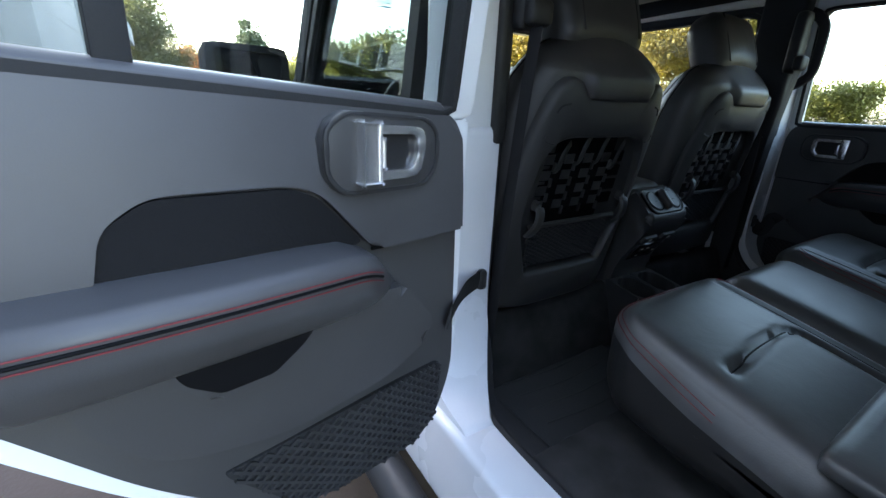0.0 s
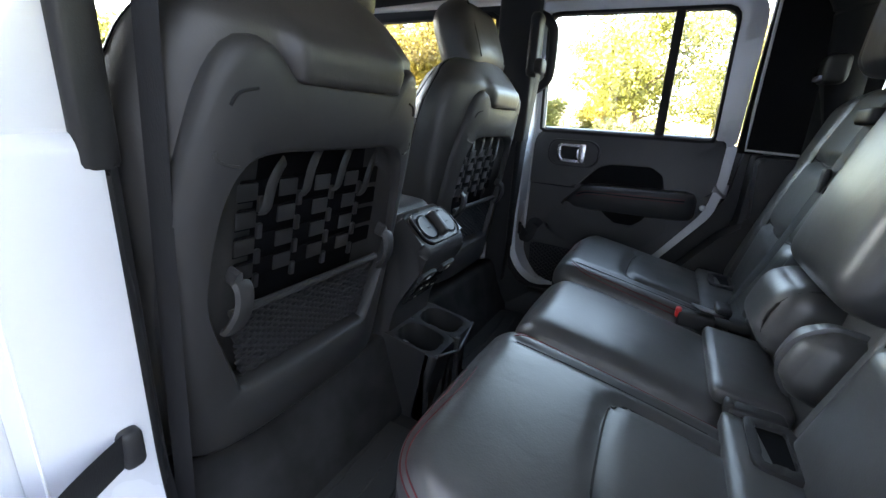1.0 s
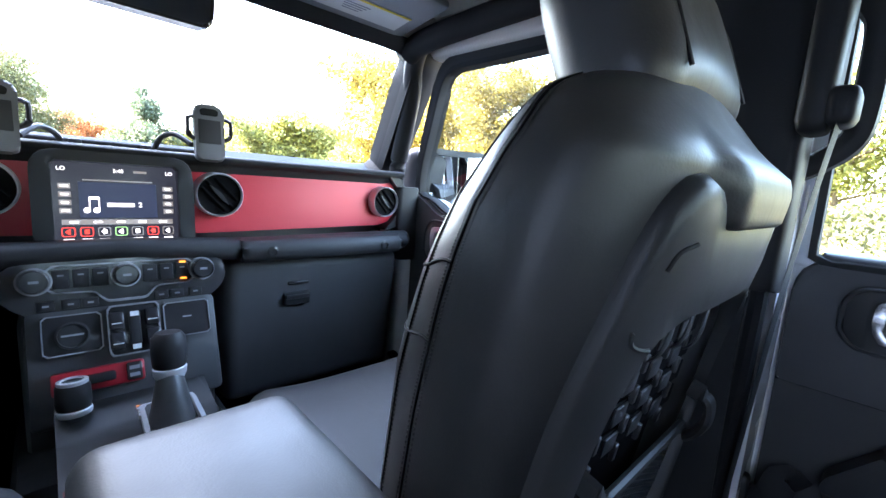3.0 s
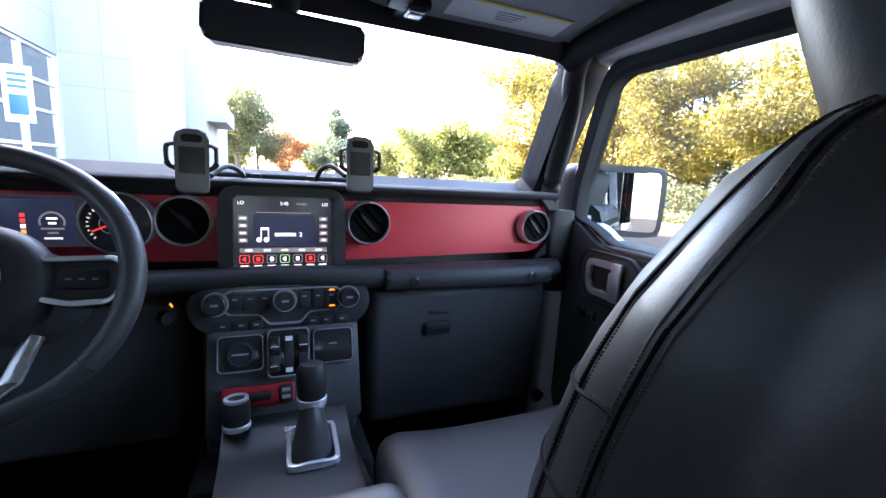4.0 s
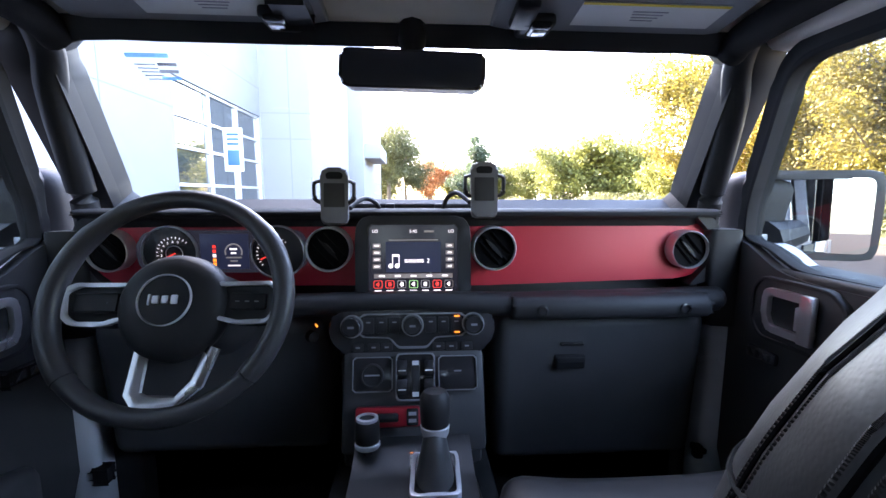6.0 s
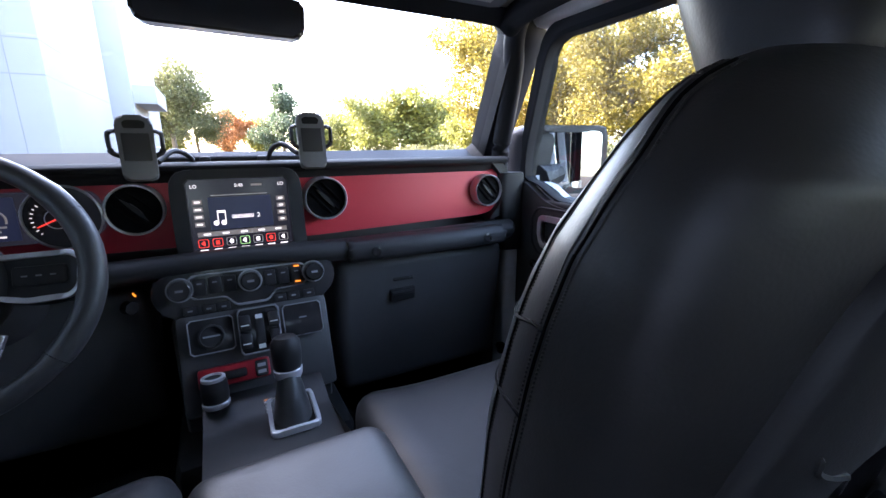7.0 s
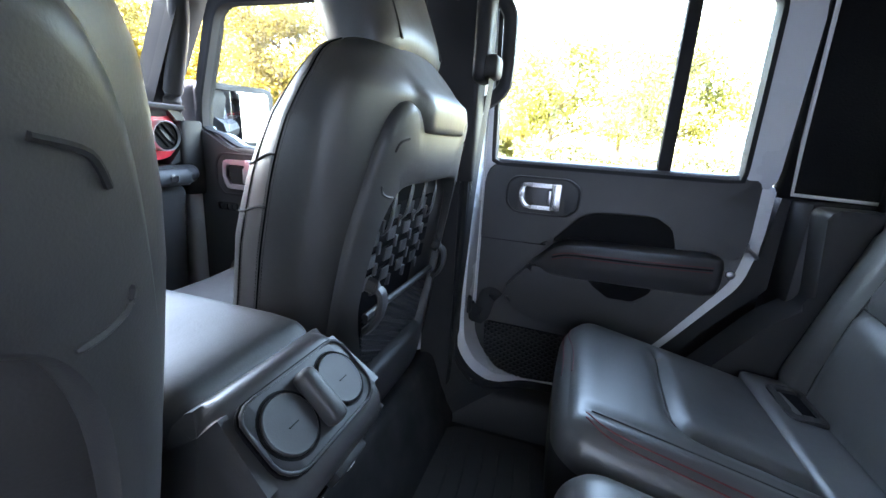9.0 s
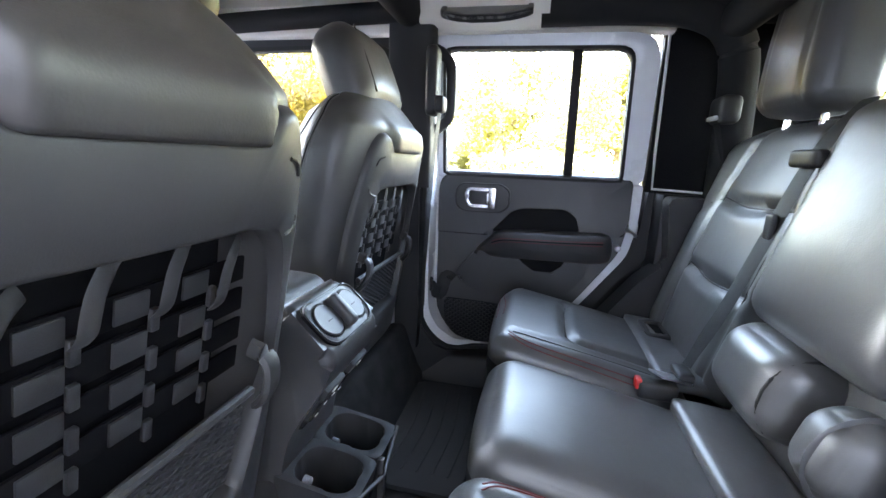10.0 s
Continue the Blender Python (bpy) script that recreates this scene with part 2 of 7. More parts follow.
# PLASTIC made paler: veiling haze over the lower dash is in the colour
LOWER = mat("haze_lifted_black_plastic", (0.058, 0.058, 0.059), 0.5, grain=600, bump=0.2, vary=0.15, scale2=6, rvary=0.07, spec=0.4)
GLOSS = mat("gloss_black_plastic", (0.020, 0.020, 0.021), 0.18, vary=0.1, rvary=0.04)
TRIM = mat("door_trim_plastic", (0.0330, 0.0327, 0.0338), 0.5, grain=650, bump=0.2, vary=0.12, scale2=5, rvary=0.06, spec=0.4)
TRIM_SOFT = mat("soft_door_vinyl", (0.0430, 0.0428, 0.0450), 0.45, grain=800, bump=0.08, vary=0.12, scale2=6, rvary=0.05, kind="voronoi", spec=0.3)
CONSOLE = mat("console_plastic", (0.030, 0.0295, 0.0297), 0.42, grain=650, bump=0.12, vary=0.12, scale2=6, rvary=0.06, spec=0.45)
VENT = mat("satin_vent_plastic", (0.024, 0.024, 0.0255), 0.45, grain=600, bump=0.08, vary=0.1, rvary=0.05, spec=0.3)
# near-black for seams and gaps, and for shade painted into hollows
VOID = mat("gap_and_shade_black", (0.004, 0.004, 0.0045), 0.7, spec=0.05)
DARK = mat("dark_lining", (0.016, 0.016, 0.0164), 0.75, grain=300, bump=0.2, vary=0.2, spec=0.12)
CARPET = mat("black_carpet", (0.028, 0.028, 0.0283), 0.95, grain=900, bump=0.9, vary=0.3, scale2=14, spec=0.08)
MAT_RUBBER = mat("mat_rubber", (0.034, 0.034, 0.0343), 0.75, grain=300, bump=0.2, vary=0.2, spec=0.2)
SPEAKER = mat("speaker_mesh", (0.22, 0.21, 0.19), 0.7, grain=900, bump=0.4, vary=0.08)
RUBBER = mat("rubber", (0.018, 0.018, 0.019), 0.7, grain=300, bump=0.2, vary=0.2, spec=0.2)
WEB = mat("seat_belt_webbing", (0.013, 0.013, 0.014), 0.6, grain=900, bump=0.5, vary=0.15, stretch=(1, 1, 0.15), spec=0.2)
NET = mat("grey_netting", (0.030, 0.0305, 0.032), 0.55, grain=800, bump=0.3, vary=0.15, spec=0.3)
MOLLE = mat("grey_webbing", (0.022, 0.0222, 0.0228), 0.36, grain=800, bump=0.3, vary=0.15, spec=1.0)
STITCH_RED = mat("red_thread", (0.12, 0.009, 0.012), 0.6)
BUCKLE_RED = mat("red_release_plastic", (0.55, 0.02, 0.02), 0.4)
STITCH_BLACK = mat("dark_thread", (0.006, 0.006, 0.006), 0.7)
WHITE = mat("white_car_paint", (0.58, 0.59, 0.61), 0.28, vary=0.02, scale2=3, coat=0.5, rvary=0.04)
RED = mat("red_dash_paint", (0.42, 0.018, 0.030), 0.42, spec=0.4, metal=0.10, grain=900, bump=0.05, vary=0.06, scale2=4, rvary=0.05)
CHROME = mat("satin_chrome", (0.72, 0.72, 0.74), 0.30, metal=1.0, vary=0.05, rvary=0.06)
HANDLE = mat("satin_silver_release", (0.66, 0.66, 0.67), 0.26, metal=0.88, vary=0.05, rvary=0.05)
STEEL = mat("steel", (0.5, 0.5, 0.52), 0.3, metal=1.0, vary=0.1, rvary=0.1)
SKIRT = mat("dark_cushion_side", (0.0125, 0.0120, 0.0118), 0.5, grain=800, bump=0.08, vary=0.15, scale2=6, rvary=0.05, kind="voronoi", spec=0.25)
DARK_SILVER = mat("dark_silver_plastic", (0.26, 0.26, 0.27), 0.35, metal=0.4, vary=0.05, rvary=0.05)
SILVER = mat("silver_plastic", (0.72, 0.72, 0.74), 0.35, metal=0.5, vary=0.05, rvary=0.05)
HEADLINER = mat("grey_headliner", (0.76, 0.71, 0.63), 0.85, grain=500, bump=0.3, vary=0.06)
VISOR = mat("grey_visor_vinyl", (0.28, 0.285, 0.295), 0.7, grain=500, bump=0.25, vary=0.06)
DASH_TOP = mat("matt_dash_vinyl", (0.016, 0.016, 0.017), 0.8, grain=700, bump=0.2, vary=0.12, scale2=6, spec=0.2)
RIM = mat("wheel_leather", (0.030, 0.030, 0.031), 0.40, grain=900, bump=0.1, vary=0.15, scale2=9, rvary=0.05, kind="voronoi", spec=0.6)
HARDTOP = mat("black_lining_and_pocket_shade", (0.0075, 0.0075, 0.0082), 0.7, grain=250, bump=0.3, vary=0.2, spec=0.08)
GLASS = glass("car_glass", (0.64, 0.68, 0.67))
SIDE_GLASS = glass("side_glass", (0.68, 0.72, 0.70))
PRIVACY = glass("rear_glass", (0.70, 0.74, 0.73), 0.08)
# blue-grey base colour paints in a dim reflection
DIM_MIRROR = mat("painted_reflection_glass", (0.035, 0.040, 0.050), 0.06, metal=0.0, spec=1.0)
MIRROR = mat("mirror_glass", (0.30, 0.31, 0.33), 0.01, metal=1.0)
SCREEN = mat("screen_glass", (0.004, 0.004, 0.006), 0.2, spec=0.2, emit=(0.012, 0.014, 0.022), strength=0.035)
LIT_WHITE = mat("lit_white", (0.6, 0.6, 0.6), 0.5, emit=(0.9, 0.92, 1.0), strength=0.042)
LIT_TICK = mat("lit_tick", (0.4, 0.4, 0.4), 0.5, emit=(0.9, 0.9, 0.95), strength=0.022)
LIT_GREY = mat("lit_grey", (0.2, 0.2, 0.2), 0.5, emit=(0.5, 0.48, 0.46), strength=0.007)
LIT_BLUE = mat("lit_navy", (0.01, 0.01, 0.03), 0.4, emit=(0.02, 0.03, 0.07), strength=0.014)
LIT_RED = mat("lit_red", (0.4, 0.02, 0.02), 0.5, emit=(1.0, 0.06, 0.04), strength=0.028)
LIT_AMBER = mat("lit_amber", (0.5, 0.2, 0.02), 0.5, emit=(1.0, 0.28, 0.03), strength=0.045)
LIT_GREEN = mat("lit_green", (0.1, 0.3, 0.1), 0.5, emit=(0.35, 0.8, 0.3), strength=0.024)
LABEL = mat("label_white", (0.75, 0.75, 0.72), 0.6, vary=0.05)
LABEL_INK = mat("label_ink", (0.25, 0.25, 0.27), 0.6)
LABEL_BLUE = mat("label_blue", (0.03, 0.12, 0.35), 0.5)
YELLOW = mat("label_yellow", (0.8, 0.6, 0.05), 0.6)
GREY_PHONE = mat("grey_mount_plastic", (0.12, 0.12, 0.125), 0.5, grain=500, bump=0.15, vary=0.1)


# ---- the car's body ----
car = thing("car_body", "white off-road car body with black padded roll bars", "car body", kind="structure")
FLOOR = 0.55

# floor pan, tunnel, sills
part("floor_pan", join(rbox(-0.74, 0.74, -1.38, 1.45, FLOOR - 0.06, FLOOR, 0.004),
                       rbox(-0.74, 0.74, -0.62, -0.05, FLOOR - 0.02, FLOOR + 0.1, 0.02),
                       prism(rounded([(0.36, FLOOR - 0.01), (0.36, FLOOR + 0.16), (0.27, FLOOR + 0.2), (0.2, FLOOR - 0.01)], 0.03), "x", -0.62, 0.62, 0.01)), CARPET, car, "black carpeted floor")
for s in (-1, 1):
    part("sill", prism(rounded([(s * 0.66, 0.50), (s * 0.70, 0.655), (s * 0.795, 0.655), (s * 0.80, 0.46)], 0.015), "y", -0.42, 1.22, 0.004), WHITE, car)
    part("sill_cover", prism(rounded([(s * 0.60, 0.53), (s * 0.635, 0.640), (s * 0.70, 0.646), (s * 0.71, 0.58)], 0.015), "y", -0.30, 1.15, 0.006), PLASTIC, car, "black plastic sill cover")
    # rock rail under the sill
    part("rock_rail", tube([(s * 0.80, -0.5, 0.42), (s * 0.84, -0.4, 0.41), (s * 0.84, 1.1, 0.41), (s * 0.80, 1.2, 0.42)], 0.045, 12), PLASTIC, car)

# white jambs: B-pillar, with the rounded foot of the door opening
for s in (-1, 1):
    part("b_pillar", prism(rounded([(s * 0.610, 0.212), (s * 0.70, 0.204), (s * 0.775, 0.208), (s * 0.795, 0.25), (s * 0.795, 0.31), (s * 0.610, 0.33)], 0.008), "z", 0.50, 1.205, 0.003), WHITE, car)
    part("b_pillar_upper", prism(rounded([(s * 0.610, 0.212), (s * 0.70, 0.204), (s * 0.758, 0.206), (s * 0.764, 0.232), (s * 0.74, 0.26), (s * 0.610, 0.33)], 0.008), "z", 1.205, 1.64, 0.003), WHITE, car)
    part("jamb_seal", tube([(s * 0.702, 0.2012, 1.62), (s * 0.702, 0.2005, 0.86), (s * 0.704, 0.194, 0.78)], 0.0014, 6), LABEL, car, "pale sealant line down the pillar")
    part("jamb_step", prism(rounded([(s * 0.715, 0.198), (s * 0.770, 0.186), (s * 0.772, 0.212), (s * 0.715, 0.212)], 0.006), "z", 0.56, 1.205, 0.002), WHITE, car)
    # foot: a curved web from pillar to sill, hollowed towards the cabin
    foot = [(0.2015, 1.205), (0.2010, 0.85), (0.196, 0.79), (0.170, 0.73), (0.12, 0.68), (0.03, 0.660), (0.03, 0.55), (0.26, 0.55), (0.26, 1.205)]
    web = prism(rounded(foot, 0.02), "x", s * 0.612, s * 0.775, 0.004)
    part("jamb_foot", warped(web, lambda x, y, z: (x + s * 0.095 * max(0, min(1, (0.19 - y) / 0.14)) * (abs(x) < 0.7), y, z)), WHITE, car)
    edge = [(0.232, 1.20), (0.226, 0.82), (0.212, 0.735), (0.16, 0.658), (0.06, 0.638), (0.02, 0.632), (0.02, 0.55), (0.30, 0.55), (0.30, 1.20)]
    skin = prism(rounded(edge, 0.02), "x", s * 0.590, s * 0.609, 0.006)
    part("jamb_cover", warped(skin, lambda x, y, z: (x + s * 0.095 * max(0, min(1, (0.19 - y) / 0.14)), y, z)), PLASTIC, car, "black plastic lower pillar cover")
    # weather seal along the front of the rear door opening
    seal = spline([(s * 0.604, 0.226, 1.62), (s * 0.604, 0.220, 1.2), (s * 0.604, 0.222, 0.83), (s * 0.612, 0.208, 0.735), (s * 0.655, 0.14, 0.655), (s * 0.700, 0.03, 0.648), (s * 0.706, -0.2, 0.650)], 6)
    part("weather_seal", tube(seal, 0.011, 8), RUBBER, car)
    # lower black trim of the pillar
    part("pillar_trim", prism(rounded([(s * 0.597, 0.212), (s * 0.611, 0.207), (s * 0.611, 0.33), (s * 0.598, 0.34)], 0.006), "z", 0.80, 1.166, 0.006), PLASTIC, car)
    part("pillar_pad", prism(rounded([(s * 0.592, 0.205), (s * 0.630, 0.196), (s * 0.634, 0.325), (s * 0.594, 0.335)], 0.012), "z", 1.170, 1.66, 0.006), PLASTIC, car)

# padded roll bars
for s in (-1, 1):
    rail = spline([(s * 0.60, 1.02, 1.60), (s * 0.60, 0.9, 1.625), (s * 0.595, 0.27, 1.645)], 8)
    part("roll_bar_front", tube(rail, 0.028, 14), DARK, car, "black padded roll bar")
    rail = spline([(s * 0.60, -0.08, 1.64), (s * 0.60, -0.30, 1.64), (s * 0.61, -0.46, 1.625), (s * 0.62, -0.545, 1.56), (s * 0.63, -0.57, 1.42), (s * 0.64, -0.58, 1.2), (s * 0.64, -0.58, 0.8)], 8)
    part("roll_bar_rear", tube(rail, 0.043, 14), DARK, car, "black padded roll bar")
    part("sound_pod", prism(rounded([(s * 0.50, 1.668), (s * 0.57, 1.612), (s * 0.66, 1.603), (s * 0.70, 1.69), (s * 0.50, 1.69)], 0.02), "y", -0.10, 0.24, 0.02, 4), HEADLINER, car, "light grey speaker pod")
    back = spline([(s * 0.61, -0.40, 1.64), (s * 0.60, -0.8, 1.62), (s * 0.58, -1.2, 1.55), (s * 0.57, -1.33, 1.2)], 6)
    part("roll_bar_stay", tube(back, 0.038, 12), DARK, car)
part("roll_bar_cross", tube([(-0.58, 0.27, 1.645), (0, 0.27, 1.655), (0.58, 0.27, 1.645)], 0.045, 14), DARK, car)
part("roll_bar_hoop", tube([(-0.62, -0.53, 1.60), (0, -0.53, 1.62), (0.62, -0.53, 1.60)], 0.042, 14), DARK, car)

# roof: hard top with a light headliner over the front, dark lining behind
ceiling = part("ceiling", join(rbox(-0.74, 0.74, 0.20, 1.06, 1.685, 1.72, 0.01), rbox(-0.74, 0.74, -1.38, 0.20, 1.675, 1.72, 0.01)), HEADLINER)
tagged(ceiling, "light grey headliner panels under the hard top", "ceiling", kind="structure")
roof = part("roof_skin", prism(rounded([(-0.80, 1.62), (-0.76, 1.73), (0, 1.765), (0.76, 1.73), (0.80, 1.62), (0.755, 1.62), (0.735, 1.715), (-0.735, 1.715), (-0.755, 1.62)], 0.02), "y", -1.42, 1.08, 0.006), HARDTOP, car, "black hard top")
for s in (-1, 1):
    # light beam over the doors, a little proud of the roll bar
    part("roof_beam", prism(rounded([(s * 0.655, 1.602), (s * 0.70, 1.598), (s * 0.752, 1.62), (s * 0.752, 1.69), (s * 0.64, 1.69)], 0.012), "y", -0.42, 1.0, 0.006), HEADLINER, car, "grey roof edge trim")
    # rear quarter: dark panel, window, lower wall
    part("quarter_panel", rbox(s * 0.70, s * 0.745, -0.87, -0.405 - (0.147 if s < 0 else 0), 1.185, 1.69, 0.006), HARDTOP, car, "black hard top side lining")
    part("quarter_header", rbox(s * 0.70, s * 0.745, -1.40, -0.87, 1.62, 1.69, 0.006), HARDTOP, car)
    part("quarter_corner", rbox(s * 0.70, s * 0.745, -1.40, -1.32, 1.19, 1.60, 0.006), HARDTOP, car)
    part("quarter_edge", tube([(s * 0.697, -0.413, 1.62), (s * 0.697, -0.418, 1.3), (s * 0.697, -0.423, 1.195), (s * 0.694, -0.62, 1.188)], 0.004, 6), LABEL, car, "pale sealing edge of the hard top")
    k = 0.045 if s > 0 else 0.16
    part("quarter_wall", join(rbox(s * 0.66, s * 0.79, -1.40, -0.40 - k, 0.46, 1.185, 0.01), prism(rounded([(-0.40 - k, 1.18), (-0.42 - k, 1.0), (-0.36 - k, 0.95), (-0.25 - k, 0.80), (-0.18 - k, 0.70), (-0.15 - k, 0.66), (-0.15 - k, 0.56), (-0.70, 0.56), (-0.72, 1.18)], 0.02), "x", s * 0.60, s * 0.69, 0.012)), PLASTIC, car, "black plastic rear wheel housing trim")
    part("c_pillar_jamb", prism(rounded([(-0.375 - k, 1.62), (-0.385 - k, 1.2), (-0.372 - k, 1.06), (-0.335 - k, 0.98), (-0.235 - k, 0.84), (-0.17 - k, 0.72), (-0.13 - k, 0.64), (-0.17 - k, 0.63), (-0.20 - k, 0.70), (-0.29 - k, 0.85), (-0.40 - k, 0.98), (-0.425 - k, 1.08), (-0.425 - k, 1.62)], 0.015), "x", s * 0.748, s * 0.785, 0.003), WHITE if s < 0 else PLASTIC, car)
    qw = part("quarter_window", rbox(s * 0.718, s * 0.722, -1.32, -0.87, 1.19, 1.62, 0), PRIVACY, car)
    qw.visible_shadow = False
part("fender_lining", rbox(0.789, 0.797, -1.40, -0.02, 0.46, 1.19, 0.002), PLASTIC, car, "dark inner fender behind the rear door")
# tail wall with its window
part("tailgate", join(rbox(-0.79, 0.79, -1.46, -1.40, 0.46, 1.20, 0.01), rbox(-0.79, -0.56, -1.46, -1.40, 1.20, 1.70, 0.01), rbox(0.56, 0.79, -1.46, -1.40, 1.20, 1.70, 0.01), rbox(-0.56, 0.56, -1.46, -1.40, 1.62, 1.70, 0.01)), HARDTOP, car)
rw = part("rear_window", rbox(-0.56, 0.56, -1.432, -1.428, 1.20, 1.62, 0), PRIVACY, car)
rw.visible_shadow = False

# windscreen frame, cowl, firewall, bonnet
WS_B, WS_T = (1.235, 1.300), (1.045, 1.612)      # y, z of the glass's lower and upper edges
def ws(u, v, off=0.0):
    """A point of the windscreen: u across in metres, v up from 0 to 1."""
    return Vector((u, WS_B[0] + (WS_T[0] - WS_B[0]) * v - off, WS_B[1] + (WS_T[1] - WS_B[1]) * v - off * 0.6))

out = rounded([(-0.735, -0.22), (0.735, -0.22), (0.71, 1.10), (-0.71, 1.10)], [0.02, 0.02, 0.08, 0.08], 6)
inn = rounded([(-0.655, 0.0), (0.655, 0.0), (0.625, 0.995), (-0.625, 0.995)], [0.05, 0.05, 0.11, 0.11], 6)
wf = ring(by_angle(out, (0, 0.5), 96), by_angle(inn, (0, 0.5), 96), "y", -0.03, 0.04, 0.006)
warped(wf, lambda x, y, z: ws(x, z) + Vector((0, y, y * 0.55)))
part("windscreen_frame", wf, PLASTIC, car, "black painted windscreen surround")
glassbm = bmesh.new()
g = [glassbm.verts.new(ws(u, v)) for u, v in ((-0.68, -0.03), (0.68, -0.03), (0.65, 1.03), (-0.65, 1.03))]
glassbm.faces.new(g)
windscreen = part("windscreen", glassbm, GLASS, car)
windscreen.visible_shadow = False
# tinted band along the top of the glass
part("cowl", rbox(-0.76, 0.76, 1.20, 1.52, 0.60, 1.255, 0.02), LOWER, car)
part("bonnet", prism(rounded([(1.30, 1.10), (1.32, 1.215), (1.9, 1.195), (2.55, 1.13), (2.62, 1.0), (2.6, 0.7), (1.3, 0.7)], 0.04), "x", -0.62, 0.62, 0.02), WHITE, car, "white bonnet")
for s in (-1, 1):
    # padded A-pillar bar and grab trim
    pil = spline([(s * 0.690, 1.17, 1.20), (s * 0.682, 1.15, 1.32), (s * 0.662, 1.08, 1.50), (s * 0.635, 1.04, 1.585), (s * 0.60, 0.97, 1.625)], 8)
    part("a_pillar_pad", tube(pil, 0.026, 12, flat=0.9), PLASTIC, car, "black moulded windscreen pillar trim")
    part("hinge_pillar", prism(rounded([(s * 0.665, 1.09), (s * 0.70, 1.075), (s * 0.79, 1.09), (s * 0.79, 1.3), (s * 0.665, 1.3)], 0.015), "z", 0.50, 1.25, 0.004), WHITE, car)
    part("pillar_gusset", prism(rounded([(s * 0.69, 1.245), (s * 0.735, 1.245), (s * 0.735, 1.31), (s * 0.69, 1.31)], 0.01), "z", 1.2, 1.3, 0.004), PLASTIC, car)
    part("hinge_cover", prism(rounded([(s * 0.640, 1.075), (s * 0.700, 1.060), (s * 0.702, 1.10), (s * 0.640, 1.12)], 0.01), "z", 1.05, 1.262, 0.006), PLASTIC, car, "black trim over the hinge pillar")
    part("kick_panel", rbox(s * 0.62, s * 0.665, 1.135, 1.35, FLOOR, 1.12, 0.012), PLASTIC, car)
for s in (-1, 1):
    part("door_check", join(rbox(s * 0.655, s * 0.70, 1.085, 1.115, 0.735, 0.752, 0.004), rbox(s * 0.648, s * 0.668, 1.08, 1.10, 0.728, 0.76, 0.005)), RUBBER, car, "black door check arm")
# header trim over the windscreen
part("header_trim", prism(rounded([(0.96, 1.685), (0.985, 1.640), (1.035, 1.613), (1.075, 1.63), (1.08, 1.69)], 0.012), "x", -0.64, 0.64, 0.008), HEADLINER, car, "grey windscreen header")
part("firewall", rbox(-0.74, 0.74, 1.33, 1.42, 0.45, 1.25, 0.01), CARPET, car)
# outer skins, wheels and bumpers
part("tailgate_skin", rbox(-0.79, 0.79, -1.468, -1.462, 0.46, 1.20, 0.002), WHITE, car)
for s in (-1, 1):
    part("quarter_skin", rbox(s * 0.798, s * 0.804, -1.44, -0.43 if s > 0 else -0.58, 0.46, 1.20, 0.002), WHITE, car)
    for y in (-0.98, 2.02):
        m = facing(s * 0.90, y, 0.40, s, 0, 0)
        wh = part("wheel", lathe([(0.25, -0.12), (0.34, -0.125), (0.385, -0.11), (0.40, -0.07), (0.40, 0.07), (0.385, 0.11), (0.34, 0.125), (0.25, 0.12), (0.235, 0.06), (0.235, -0.06)], m, 48), RUBBER, car, "black off-road tyre")
        part("rim", lathe([(0.24, 0.06), (0.245, 0.11), (0.225, 0.10), (0.10, 0.05), (0.07, 0.075), (0.0005, 0.078)], m, 32, cap=False), STEEL, wh, "grey alloy rim")
        arch = [(y + r * math.cos(a), 0.40 + r * math.sin(a)) for r, turn in ((0.52, 1), (0.46, -1)) for a in [radians(q) for q in list(range(0, 181, 12))[::turn]]]
        part("wheel_arch", prism(arch, "x", s * 0.70, s * 1.0, 0.01), PLASTIC, car, "black wheel arch flare")
    part("front_wing", rbox(s * 0.60, s * 0.78, 1.36, 2.5, 0.86, 1.02, 0.03), WHITE, car)
    part("wing_side", rbox(s * 0.74, s * 0.79, 1.31, 1.50, 0.50, 1.02, 0.01), WHITE, car)
part("front_bumper", rbox(-0.78, 0.78, 2.60, 2.80, 0.52, 0.72, 0.04), PLASTIC, car)
part("rear_bumper", rbox(-0.78, 0.78, -1.60, -1.465, 0.50, 0.68, 0.03), PLASTIC, car)

# door striker and bolt on the rear jamb
part("door_striker", join(tube(spline([(0.752, -0.372, 1.078), (0.725, -0.372, 1.078), (0.718, -0.380, 1.072), (0.718, -0.395, 1.060), (0.725, -0.402, 1.055), (0.752, -0.402, 1.055)], 4), 0.0045, 8), rbox(0.742, 0.752, -0.412, -0.362, 1.045, 1.088, 0.003)), STEEL, car, "steel door striker")
part("jamb_bolt", lathe([(0.009, -0.004), (0.009, 0.004), (0.006, 0.006), (0.0005, 0.0065)], facing(0.700, -0.354, 1.015, -1, 0, 0), 12), STEEL, car)


